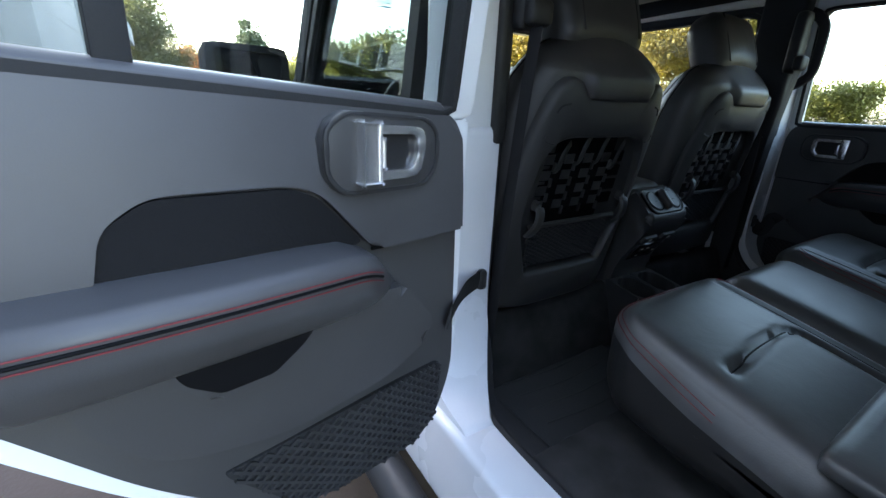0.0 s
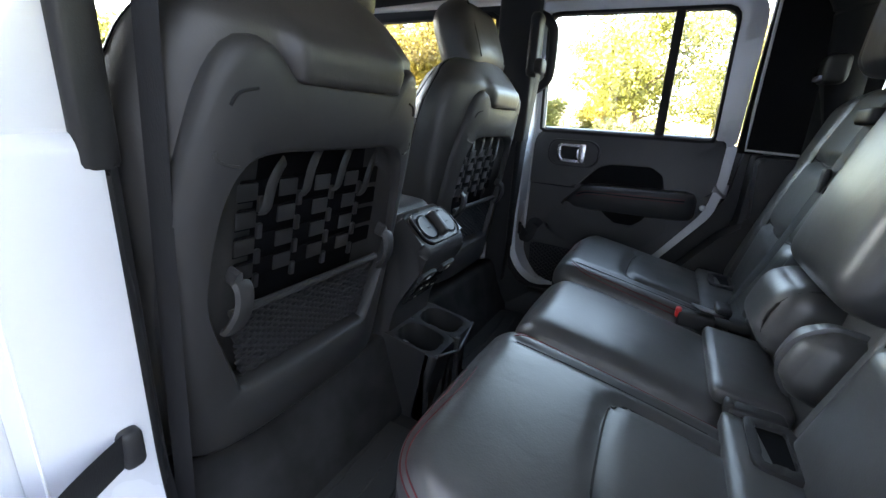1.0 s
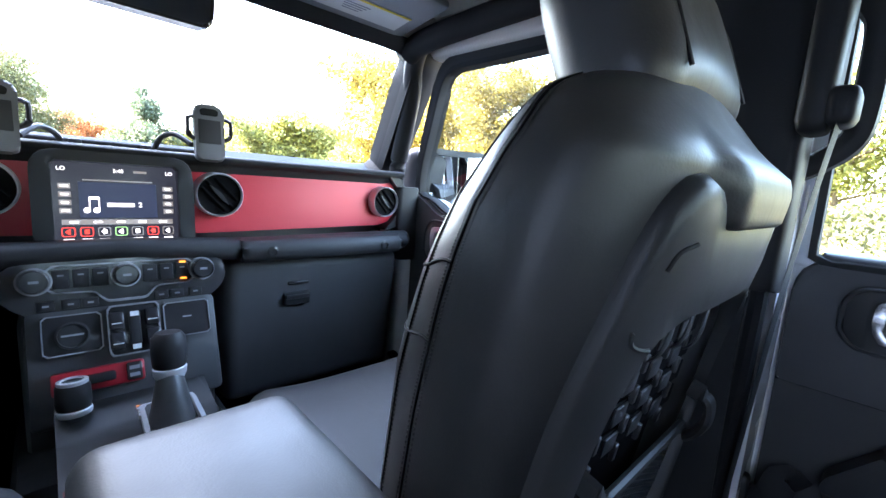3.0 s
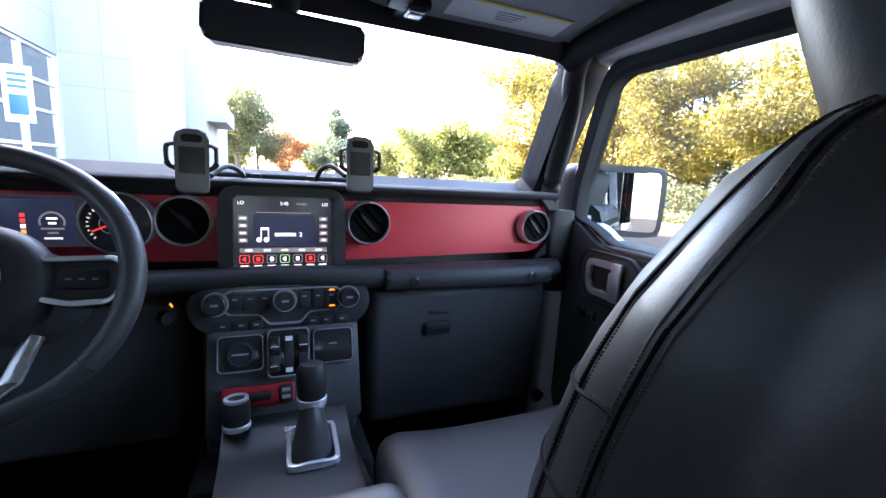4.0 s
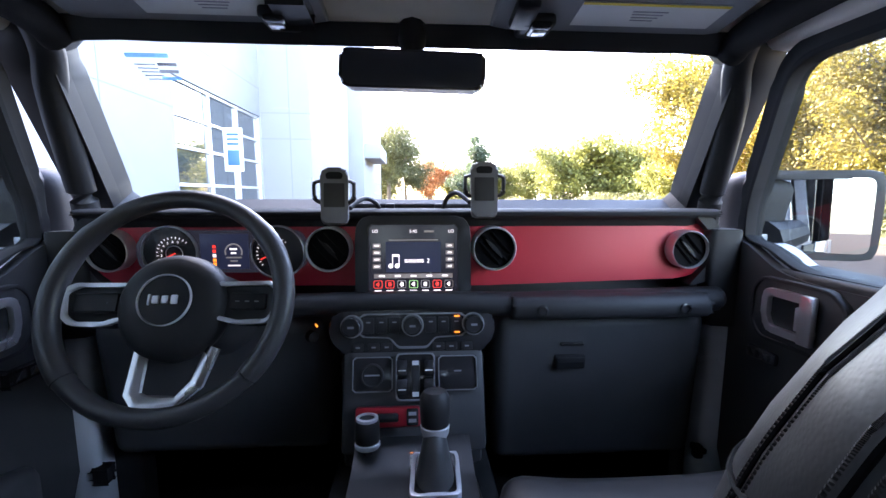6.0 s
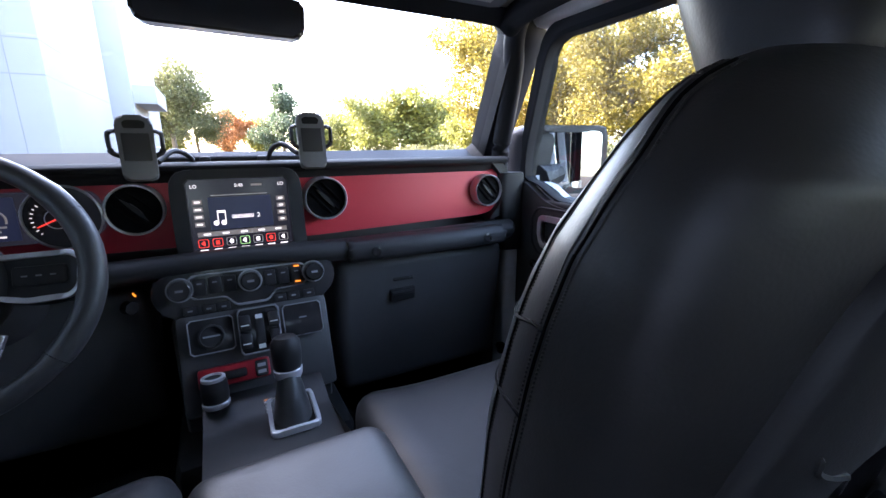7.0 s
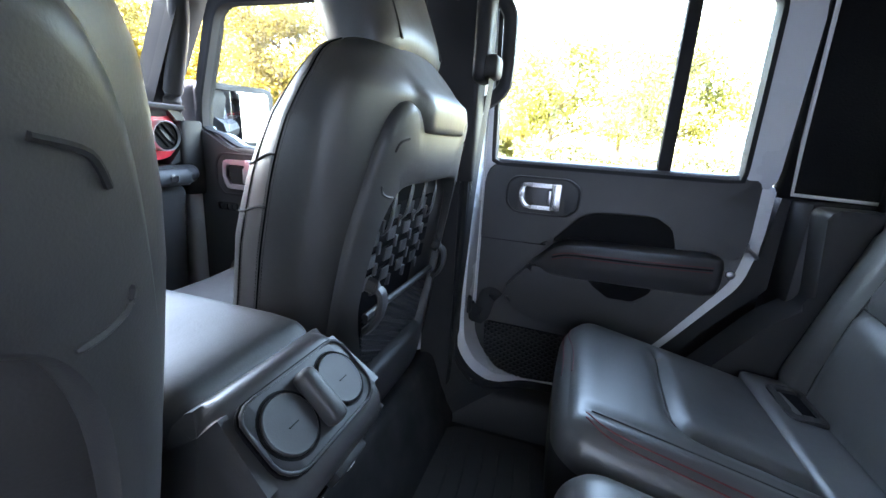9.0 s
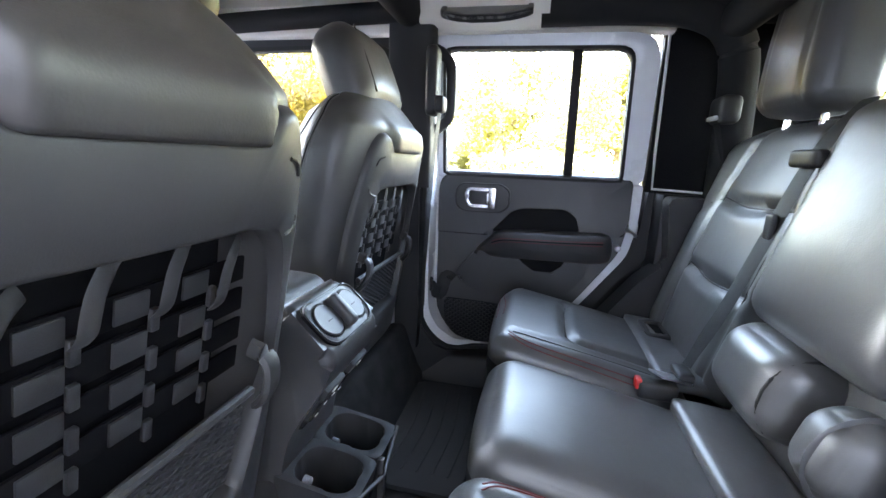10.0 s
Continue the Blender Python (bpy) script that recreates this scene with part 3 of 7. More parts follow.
# ---- doors ----
def door_window(outer, inner, s, parent, lean, xa=0.715, xb=0.785, paint=WHITE, said="white painted window frame", tint=SIDE_GLASS):
    """The painted window frame and its black inner seal; lean tips the top inwards."""
    f = lambda x, y, z: (x - s * max(0, z - 1.2) * lean, y, z)
    n = 120
    c = (sum(p[0] for p in inner) / len(inner), sum(p[1] for p in inner) / len(inner))
    o, i2 = by_angle(outer, c, n), by_angle(inner, c, n)
    part("window_frame", warped(ring(o, i2, "x", s * xa, s * xb, 0.006), f), paint, parent, said)
    # seal: a band just inside the frame
    i3 = by_angle([(c[0] + (u - c[0]) * 0.965, c[1] + (v - c[1]) * 0.955) for u, v in inner], c, n)
    part("window_seal", warped(ring(i2, i3, "x", s * 0.709, s * 0.745, 0.003), f), RUBBER, parent, "black window seal")
    bm = prism(i2, "x", s * 0.733, s * 0.737, 0)
    pane = part("pane", warped(bm, f), tint, parent)
    pane.visible_shadow = False


def handle(s, y, z, x, parent, w=0.088, h=0.052):
    """Chrome release in its moulded cup. The latch bar is at the rear (-y) side."""
    cup = rounded([(y - w * 1.0, z - h * 0.45), (y - w * 0.75, z - h * 0.85), (y + w * 0.68, z - h * 0.85), (y + w * 0.92, z - h * 0.45), (y + w * 0.92, z + h * 0.5), (y + w * 0.72, z + h * 0.85), (y - w * 0.70, z + h * 0.85), (y - w * 1.0, z + h * 0.5)], 0.012)
    bez = part("handle_bezel", join(prism(cup, "x", x - s * 0.004, x + s * 0.012, 0.004)), TRIM, parent)
    rim = by_angle(cup, (y, z), 60)
    rim2 = [(y + (u - y) * 0.93, z + (v - z) * 0.9) for u, v in rim]
    part("bezel_rim", ring(rim, rim2, "x", x - s * 0.007, x, 0.002), PLASTIC, bez)
    o = rounded([(y - w * 0.5, z - h * 0.56), (y + w * 0.42, z - h * 0.56), (y + w * 0.55, z - h * 0.2), (y + w * 0.55, z + h * 0.5), (y + w * 0.45, z + h * 0.6), (y - w * 0.5, z + h * 0.6)], 0.007)
    oo = by_angle(o, (y, z), 64)
    ii = by_angle([(y + (u - y) * 0.76, z + (v - z) * 0.68) for u, v in o], (y, z), 64)
    part("cup_floor", prism(oo, "x", x - s * 0.006, x + s * 0.006, 0), GLOSS, bez, "black recess behind the release")
    part("release_frame", ring(oo, ii, "x", x - s * 0.016, x - s * 0.004, 0.003), HANDLE, bez, "satin chrome release frame")
    part("release_lever", join(rbox(x - s * 0.019, x - s * 0.006, y - w * 0.53, y - w * 0.26, z - h * 0.60, z + h * 0.63, 0.004), rbox(x - s * 0.018, x - s * 0.008, y - w * 0.28, y - w * 0.19, z - h * 0.30, z + h * 0.30, 0.003)), HANDLE, bez, "satin chrome release lever")


def rear_door(s, at, label):
    d = thing("door_1" if s > 0 else "door_2", label, "car door", "car doors", "structure", at=at)
    X = s * 0.70
    # painted shell below the belt
    shell = rounded([(0.222, 1.206), (-0.405, 1.206), (-0.404, 1.09), (-0.385, 0.99), (-0.262, 0.82), (-0.145, 0.69), (-0.03, 0.645), (0.10, 0.64), (0.175, 0.675), (0.215, 0.76)], [0.01, 0.01, 0.03, 0.03, 0.05, 0.05, 0.05, 0.06, 0.06, 0.08], 5)
    part("shell", prism(shell, "x", s * 0.718, s * 0.788, 0.006), WHITE, d, "white painted door shell")
    # trim card
    card = rounded([(0.198, 1.214), (-0.378, 1.214), (-0.376, 1.09), (-0.358, 1.0), (-0.237, 0.825), (-0.12, 0.70), (-0.03, 0.668), (0.10, 0.662), (0.155, 0.69), (0.192, 0.77)], [0.05, 0.012, 0.03, 0.03, 0.05, 0.05, 0.05, 0.05, 0.06, 0.08], 5)
    # the upper trim leans out towards the glass
    lean_out = lambda x, y, z: (x + s * 0.020 * max(0, (z - 1.03) / 0.185) ** 1.4, y, z)
    trim = part("trim_card", warped(prism(card, "x", X, s * 0.72, 0.012, 4), lambda x, y, z: lean_out(x, y, z) if abs(x) < 0.715 else (x, y, z)), TRIM, d, "grey-black moulded door trim")
    up = rounded([(0.198, 1.2145), (-0.376, 1.2145), (-0.372, 1.09), (-0.362, 1.05), (-0.242, 1.045), (-0.228, 1.10), (-0.192, 1.124), (-0.065, 1.121), (-0.032, 1.109), (0.036, 1.03), (0.193, 1.03)], [0.05, 0.012, 0.02, 0.01, 0.012, 0.015, 0.02, 0.02, 0.02, 0.02, 0.004], 5)
    pad = prism(up, "x", s * 0.690, s * 0.702, 0.006, 3)
    bmesh.ops.bisect_plane(pad, geom=pad.verts[:] + pad.edges[:] + pad.faces[:], plane_co=(0, 0, 1.09), plane_no=(0, 0, 1))
    bmesh.ops.bisect_plane(pad, geom=pad.verts[:] + pad.edges[:] + pad.faces[:], plane_co=(0, 0, 1.15), plane_no=(0, 0, 1))
    part("upper_pad", warped(pad, lean_out), TRIM_SOFT, trim, "soft upper door pad")
    part("trim_groove", tube([(s * 0.6995, 0.194, 1.029), (s * 0.6995, 0.10, 1.0285), (s * 0.6995, 0.036, 1.0285)], 0.0022, 6), VOID, trim)
    # pocket behind the armrest: a flat dark plate paints its shade
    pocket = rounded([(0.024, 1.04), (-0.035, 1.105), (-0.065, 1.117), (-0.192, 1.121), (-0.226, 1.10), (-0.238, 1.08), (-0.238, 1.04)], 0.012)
    part("grab_pocket", prism(pocket, "x", s * 0.697, s * 0.703, 0.002), HARDTOP, trim, "flat dark plate painting the shade above the armrest")
    # armrest: a padded bar standing off the door
    prof = []
    ends = [(0.066, 0.984, 0.973, 0.008), (0.045, 1.006, 0.969, 0.030), (0.015, 1.038, 0.967, 0.055), (-0.015, 1.050, 0.967, 0.068), (-0.06, 1.053, 0.967, 0.072), (-0.15, 1.055, 0.968, 0.074), (-0.235, 1.058, 0.970, 0.074), (-0.300, 1.060, 0.972, 0.070), (-0.324, 1.054, 0.975, 0.052), (-0.335, 1.035, 0.985, 0.020)]
    for y, zt, zb, dep in ends:
        k = min(1.0, (zt - zb) / 0.06)
        sec = rounded([(-0.004, zt), (dep - 0.010 * k, zt - 0.003), (dep, zt - 0.016 * k), (dep - 0.004 * k, zt - 0.050 * k), (dep * 0.62, zb), (-0.004, zb - 0.006 * k)], 0.011 * k, 4)
        prof.append([(s * (0.700 - a), y, b) for a, b in sec])
    arm = part("armrest", loft(prof), TRIM_SOFT, trim, "padded armrest with red stitching", sharp=60)
    run = [(y, zt, dep) for y, zt, zb, dep in ends[2:-2]]
    part("piping", tube(spline([(s * (0.700 - dep - 0.0004), y, zt - 0.024) for y, zt, dep in run], 5), 0.0016, 6), VOID, arm)
    for da, dz in ((-0.0006, -0.0190), (-0.0004, -0.0290)):
        part("stitching", tube(spline([(s * (0.700 - dep - da - 0.0012), y, zt + dz) for y, zt, dep in run], 5), 0.0008, 5), STITCH_RED, arm, "red thread")
    # pull cup under the armrest
    cup = rounded([(-0.056, 0.976), (-0.214, 0.976), (-0.204, 0.955), (-0.172, 0.926), (-0.112, 0.926), (-0.074, 0.955)], 0.008)
    part("pull_cup", prism(cup, "x", s * 0.660, s * 0.71, 0.004), TRIM, trim)
    # a near-black plate on the solid cup paints the shade of its hollow
    part("pull_hollow", prism([(-0.135 + (u + 0.135) * 0.86, 0.956 + (v - 0.956) * 0.72) for u, v in cup], "x", s * 0.657, s * 0.665, 0.001), VOID, trim)
    # map pocket: swollen lower panel with a net of ribs
    low = rounded([(0.066, 0.980), (0.122, 0.912), (0.118, 0.880), (0.050, 0.842), (-0.10, 0.828), (-0.225, 0.868), (-0.270, 0.940), (-0.285, 0.990)], [0.012, 0.02, 0.02, 0.03, 0.05, 0.04, 0.02, 0.01], 5)
    part("map_pocket", warped(prism(low, "x", s * 0.668, s * 0.702, 0.014, 4), lambda x, y, z: (x + s * 0.010 * max(0, (0.93 - z) / 0.09), y, z)), TRIM, trim, "swollen map pocket")
    net = rounded([(0.165, 0.80), (0.155, 0.808), (-0.17, 0.80), (-0.165, 0.79), (-0.09, 0.69), (-0.03, 0.672), (0.11, 0.668), (0.158, 0.70)], 0.012)
    part("grille_plate", prism(net, "x", s * 0.696, s * 0.703, 0.002), DARK, trim)
    cells = []
    for i in range(-15, 16):
        for sg in (1, -1):
            a = Vector((i * 0.019 - sg * 0.20, 0.60))
            b = Vector((i * 0.019 + sg * 0.20, 0.90))
            run = []
            for k in range(61):
                p = a.lerp(b, k / 60)
                ins = False
                m = len(net)
                for j in range(m):
                    (y1, z1), (y2, z2) = net[j], net[(j + 1) % m]
                    if (z1 > p.y) != (z2 > p.y) and p.x < (y2 - y1) * (p.y - z1) / (z2 - z1) + y1:
                        ins = not ins
                if ins:
                    run.append(p)
            if len(run) > 1:
                cells.append((run[0], run[-1]))
    g = bmesh.new()
    for a, b in cells:
        t = (b - a).normalized()
        nrm = Vector((-t.y, t.x)) * 0.0019
        vs = [(a + nrm), (a - nrm), (b - nrm), (b + nrm)]
        lo = [g.verts.new((s * 0.697, p.x, p.y)) for p in vs]
        hi = [g.verts.new((s * 0.692, p.x, p.y)) for p in vs]
        g.faces.new(hi)
        for k in range(4):
            g.faces.new((lo[k], lo[(k + 1) % 4], hi[(k + 1) % 4], hi[k]))
    gr = part("grille_ribs", g, PLASTIC, trim, "crossed ribs of the speaker grille", smooth=False)
    gr["kind"] = "stuff"
    if s > 0:
        handle(s, 0.060, 1.143, s * 0.692, trim)
    else:
        handle(s, 0.056, 1.152, s * 0.692, trim, 0.086, 0.057)
    # window
    outer = rounded([(0.225, 1.20), (-0.402, 1.20), (-0.394, 1.60), (0.228, 1.612)], [0.005, 0.005, 0.07, 0.06], 6)
    inner = rounded([(0.187, 1.205), (-0.347, 1.205), (-0.332, 1.568), (0.192, 1.572)], [0.012, 0.012, 0.04, 0.03], 6)
    door_window(outer, inner, s, d, 0.12)
    part("window_bar", warped(prism([(-0.178, 1.205), (-0.205, 1.205), (-0.197, 1.575), (-0.172, 1.575)], "x", s * 0.722, s * 0.748, 0.002), lambda x, y, z: (x - s * max(0, z - 1.2) * 0.12, y, z)), RUBBER, d, "black window divider")
    part("belt_seal", prism(rounded([(s * 0.7085, 1.198), (s * 0.7105, 1.212), (s * 0.718, 1.222), (s * 0.745, 1.226), (s * 0.746, 1.198)], 0.007), "y", -0.368, 0.172, 0.006, 3), TRIM_SOFT, d, "soft rolled window sill")
    # latch, screw
    part("latch", join(rbox(s * 0.70, s * 0.73, -0.378, -0.352, 1.065, 1.085, 0.003)), STEEL, d)
    part("bolt", lathe([(0.009, 0), (0.009, 0.004), (0.004, 0.006)], facing(s * 0.715, -0.352, 1.02, -s, 0, 0), 14), STEEL, d)
    return d


# the near-side rear door stands open, the far one is shut
rear_door(1, pose(0, 0, 0), "shut white rear car door with dark trim card")
HX, HY, OPEN = -0.841, 0.186, -79
left_door = rear_door(-1, Matrix.Translation((HX, HY, 0.035)) @ pose(0, 0, 0, 0, 0, OPEN) @ Matrix.Translation((-HX, -HY, 0)), "open white rear car door with dark trim card")

# the belt line of the open door falls towards its hinges
for ob in left_door.children_recursive:
    for v in ob.data.vertices:
        v.co.z -= 0.07 * (v.co.y + 0.05) * max(0, min(1, (v.co.z - 1.15) / 0.06))


def front_door(s):
    d = thing("door_3" if s > 0 else "door_4", "shut white front car door with dark trim card", "car door", "car doors", "structure")
    shell = rounded([(0.325, 1.192), (0.97, 1.192), (1.03, 1.23), (1.085, 1.236), (1.085, 0.70), (1.05, 0.645), (0.36, 0.645), (0.325, 0.70)], 0.03)
    part("shell", prism(shell, "x", s * 0.718, s * 0.788, 0.006), WHITE, d, "white painted door shell")
    card = rounded([(0.345, 1.180), (0.90, 1.180), (0.97, 1.190), (1.025, 1.222), (1.06, 1.240), (1.095, 1.235), (1.095, 0.80), (1.04, 0.67), (0.39, 0.665), (0.345, 0.72)], 0.03)
    trim = part("trim_card", prism(card, "x", s * 0.695, s * 0.72, 0.014, 4), TRIM, d, "black moulded door trim")
    handle(s, 0.918, 1.118, s * 0.688, trim, 0.098, 0.072)
    part("armrest", rcube((s * 0.665, 0.62, 1.00), (0.07, 0.42, 0.07), 0.025, 8), TRIM_SOFT, trim)
    part("lock_switch", join(rbox(s * 0.686, s * 0.70, 0.945, 1.015, 1.008, 1.032, 0.006), rbox(s * 0.682, s * 0.69, 0.955, 0.977, 1.012, 1.028, 0.003), rbox(s * 0.682, s * 0.69, 0.983, 1.005, 1.012, 1.028, 0.003)), GLOSS, trim)
    part("map_pocket", rcube((s * 0.675, 0.68, 0.80), (0.06, 0.55, 0.14), 0.03, 8), TRIM, trim)
    part("belt_cap", prism(rounded([(s * 0.696, 1.168), (s * 0.700, 1.194), (s * 0.790, 1.200), (s * 0.794, 1.17)], 0.008), "y", 0.345, 0.985, 0.004), PLASTIC, trim, "black belt strip along the window sill")
    outer = rounded([(0.315, 1.165), (0.98, 1.165), (1.105, 1.21), (1.095, 1.33), (0.985, 1.605), (0.315, 1.612)], [0.005, 0.02, 0.02, 0.08, 0.06, 0.05], 6)
    inner = rounded([(0.355, 1.188), (0.95, 1.190), (1.02, 1.230), (1.075, 1.240), (1.065, 1.31), (0.955, 1.575), (0.355, 1.582)], [0.012, 0.03, 0.02, 0.012, 0.08, 0.05, 0.03], 6)
    # the white frame gets black plastic, its shade put into the colour
    door_window(outer, inner, s, d, 0.12, 0.722, 0.758, PLASTIC, "window frame blackened for the shade on it", GLASS)
    # outside mirror
    mir = part("mirror_housing", rcube((s * 0.912, 1.188, 1.288), (0.275, 0.10, 0.205), 0.04, 10, fn=lambda x, y, z: (x, y - 0.26 * x * s, z)), PLASTIC, d, "dark grey mirror housing")
    part("mirror_foot", tube([(s * 0.77, 1.10, 1.235), (s * 0.83, 1.12, 1.24), (s * 0.88, 1.13, 1.25)], [0.045, 0.035, 0.03], 10), PLASTIC, mir)
    fr = rounded([(-0.112, -0.085), (0.112, -0.085), (0.112, 0.085), (-0.112, 0.085)], 0.02)
    m = Matrix.Translation((s * 0.912, 1.138, 1.288)) @ pose(0, 0, 0, 0, 0, -s * 16)
    part("mirror_rim", moved(ring(by_angle([(u * 1.20, v * 1.20) for u, v in fr], (0, 0), 48), by_angle([(u * 0.97, v * 0.97) for u, v in fr], (0, 0), 48), "y", -0.016, 0.02, 0.005), m), PLASTIC, mir)
    part("mirror_glass", moved(prism(fr, "y", -0.004, 0.0, 0), m @ pose(0, -0.004, 0, -2, 0, -s * 9)), MIRROR, mir)
    return d


front_door(1)
front_door(-1)


# check straps between pillar and rear doors
def check_strap(path, label, up):
    st = thing("check_strap", label, "door strap", "door check straps")
    part("webbing", tube(path, 0.021, 8, flat=0.12, up=up), WEB, st)
    part("anchor", rcube(path[0], (0.022, 0.026, 0.046), 0.008, 4), PLASTIC, st)


_m = left_door.matrix_world
check_strap(spline([(-0.635, 0.20, 0.885), (-0.72, 0.14, 0.90), tuple(_m @ Vector((-0.684, 0.168, 0.888)))], 6), "black fabric strap holding the open door", (0, 1, 0))
check_strap(spline([(0.645, 0.205, 0.865), (0.665, 0.175, 0.83), (0.69, 0.16, 0.88), (0.70, 0.14, 0.87)], 6), "black fabric strap folded by the shut door", (1, 0, 0))


# ---- front seats ----
def lerp_table(tab, h):
    for (h0, *a), (h1, *b) in zip(tab, tab[1:]):
        if h <= h1:
            t = (h - h0) / (h1 - h0)
            t = max(0, min(1, t))
            return [x + (y - x) * t for x, y in zip(a, b)]
    return list(tab[-1][1:])


# height above the pivot: half width, depth, bolster swell
BACK = [(0.16, 0.205, 0.13, 0.02), (0.20, 0.232, 0.15, 0.035), (0.30, 0.244, 0.165, 0.045), (0.48, 0.248, 0.168, 0.042), (0.56, 0.248, 0.166, 0.034), (0.61, 0.247, 0.162, 0.026), (0.66, 0.241, 0.156, 0.016), (0.70, 0.230, 0.146, 0.008), (0.725, 0.219, 0.140, 0.004), (0.745, 0.202, 0.135, 0.0), (0.760, 0.178, 0.130, 0.0), (0.772, 0.146, 0.122, 0.0), (0.780, 0.108, 0.112, 0.0), (0.785, 0.06, 0.102, 0.0)]


def ease(t):
    t = max(0.0, min(1.0, t))
    return t * t * (3 - 2 * t)


def seat_ring(h, slim=0.0, n=112, door=0):
    hw, th, bol = lerp_table(BACK, h)
    k = max(0, min(1, (h - 0.56) / 0.16))
    hw *= 1 - slim * k * k * (3 - 2 * k) - slim * 1.5 * max(0, h - 0.69) / 0.05
    set_in = 0.036 * max(0, min(1, (0.70 - h) / 0.05))      # room for the shell
    mid = -0.085 * th / 0.166
    fall = 0.95 * max(0, h - 0.722)
    out = []
    for k in range(n):
        a = 2 * math.pi * k / n
        c, s = math.cos(a), math.sin(a)
        w = math.copysign(abs(c) ** 0.54, c) * hw
        d = math.copysign(abs(s) ** 0.58, s)
        if d >= 0:
            dd = mid + (-mid - set_in * math.exp(-(w / (0.72 * hw)) ** 8)) * d
            w *= 1 - (0.12 + (0.06 + slim * 0.8) * max(0, min(1, (h - 0.45) / 0.2))) * d ** 1.5
        else:
            dd = mid + d * (th + mid)
            dd -= bol * math.exp(-((abs(w) / hw - 0.80) / 0.18) ** 2) * min(1, -d * 1.3)
            # the shoulders swell forward
            dd -= 0.040 * ease((h - 0.30) / 0.22) * (1 - ease((h - 0.72) / 0.08)) * math.exp(-((abs(w) / hw - 0.55) / 0.20) ** 2) * min(1, -d * 1.3)
        if d > 0:      # the padded top swells over the shell's notch
            over = ease((h - 0.665) / 0.012) * (1 - ease((h - 0.700) / 0.055)) * (1 - ease((abs(w) - 0.090) / 0.030)) * d
            dd += (0.020 - dd) * over
        if w * door > 0:      # trimmed on the side of the pillar
            w *= 0.925
        # above the shell the rear face falls away towards the crown
        dd = dd * (th - fall) / th - fall
        out.append((w, dd, h))
    return out


def front_seat(cx, piv_y, piv_z, recline, slim, label):
    base = Matrix.Translation((cx, piv_y, piv_z))
    door = 1 if cx > 0 else -1
    seat = thing("bucket_seat", label, "seat", "front seats", at=base)
    lean = pose(0, 0, 0, recline, 0, 0)
    # local: x across, y back to front with the shell's face at y = 0, z up the back
    def put(bm):
        return moved(bm, lean @ Matrix.Diagonal((1, -1, 1, 1)))
    hs = [0.16, 0.167, 0.18, 0.2, 0.23, 0.27, 0.34, 0.41, 0.48, 0.53, 0.58, 0.62, 0.65, 0.662, 0.667, 0.671, 0.675, 0.679, 0.686, 0.695, 0.705, 0.714, 0.722, 0.736, 0.747, 0.757, 0.766, 0.774, 0.780, 0.785]
    back = part("backrest", put(loft([seat_ring(h, slim, door=door) for h in hs])), SEAT_LEATHER, seat, "black leather backrest", sharp=60)
    # hard shell on the rear face, with raised ears and a notch between them
    half = [(0.0, 0.168), (0.170, 0.168), (0.196, 0.186), (0.204, 0.25), (0.210, 0.33), (0.213, 0.42), (0.208, 0.52), (0.194, 0.60), (0.176, 0.668), (0.156, 0.702), (0.132, 0.711), (0.114, 0.703), (0.102, 0.689), (0.090, 0.681), (0.0, 0.681)]
    sm = [tuple(p) for p in spline([(u, v) for u, v in half[1:]], 3)]
    outl = sm + [(-u, v) for u, v in sm[::-1]]
    outl = [p for i, p in enumerate(outl) if i == 0 or (Vector(p) - Vector(outl[i - 1])).length > 1e-5]
    ho = [(0.128, 0.268), (0.150, 0.33), (0.172, 0.40), (0.174, 0.45), (0.164, 0.53), (0.145, 0.575), (0.116, 0.593), (0.06, 0.596)]
    so = [tuple(p) for p in spline(ho, 4)]
    hole = so + [(-u, v) for u, v in so[::-1]]
    N = 140
    c = (0, 0.43)
    ro, ri = by_angle(outl, c, N), by_angle(hole, c, N)
    # crowned ring from rim to hole: outer rim low, then proud, then down into the recess
    def lay(a, b, t):
        return [(p[0] + (q[0] - p[0]) * t, p[1] + (q[1] - p[1]) * t) for p, q in zip(a, b)]
    levels = [(0.0, -0.012), (0.0, 0.004), (0.04, 0.010), (0.12, 0.013), (0.6, 0.014), (0.93, 0.012), (0.985, 0.007), (1.0, -0.004), (1.0, -0.034)]
    rings = [[(p[0], d - 0.030 * (abs(p[0]) / 0.21) ** 4, p[1]) for p in lay(ro, ri, t)] for t, d in levels]
    shell = part("back_shell", put(loft(rings, cap=False)), SHELL, seat, "moulded black plastic seat shell", sharp=45)
    # recess floor, near-black so that the colour carries its deep shade
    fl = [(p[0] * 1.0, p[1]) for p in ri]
    part("recess_panel", put(prism(fl, "y", -0.044, -0.035, 0)), VOID, shell, "recessed panel with its shade painted in")
    # scooped marks on the ears: a dark line for shade, a proud lip for the highlight
    for sx in (-1, 1):
        arc = [(x, 0.0135 - 0.030 * (abs(x) / 0.21) ** 4, z) for x, z in spline([(sx * 0.163, 0.645), (sx * 0.155, 0.658), (sx * 0.137, 0.664)], 5)]
        part("ear_groove", put(tube(arc, 0.0017, 6)), DARK, shell)
        hook = [(x, 0.0130 - 0.030 * (abs(x) / 0.21) ** 4, z) for x, z in spline([(sx * 0.176, 0.600), (sx * 0.173, 0.590), (sx * 0.163, 0.585), (sx * 0.150, 0.583)], 5)]
        part("ear_lip", put(tube(hook, [0.001] + [0.0022] * (len(hook) - 2) + [0.001], 6)), SHELL, shell)
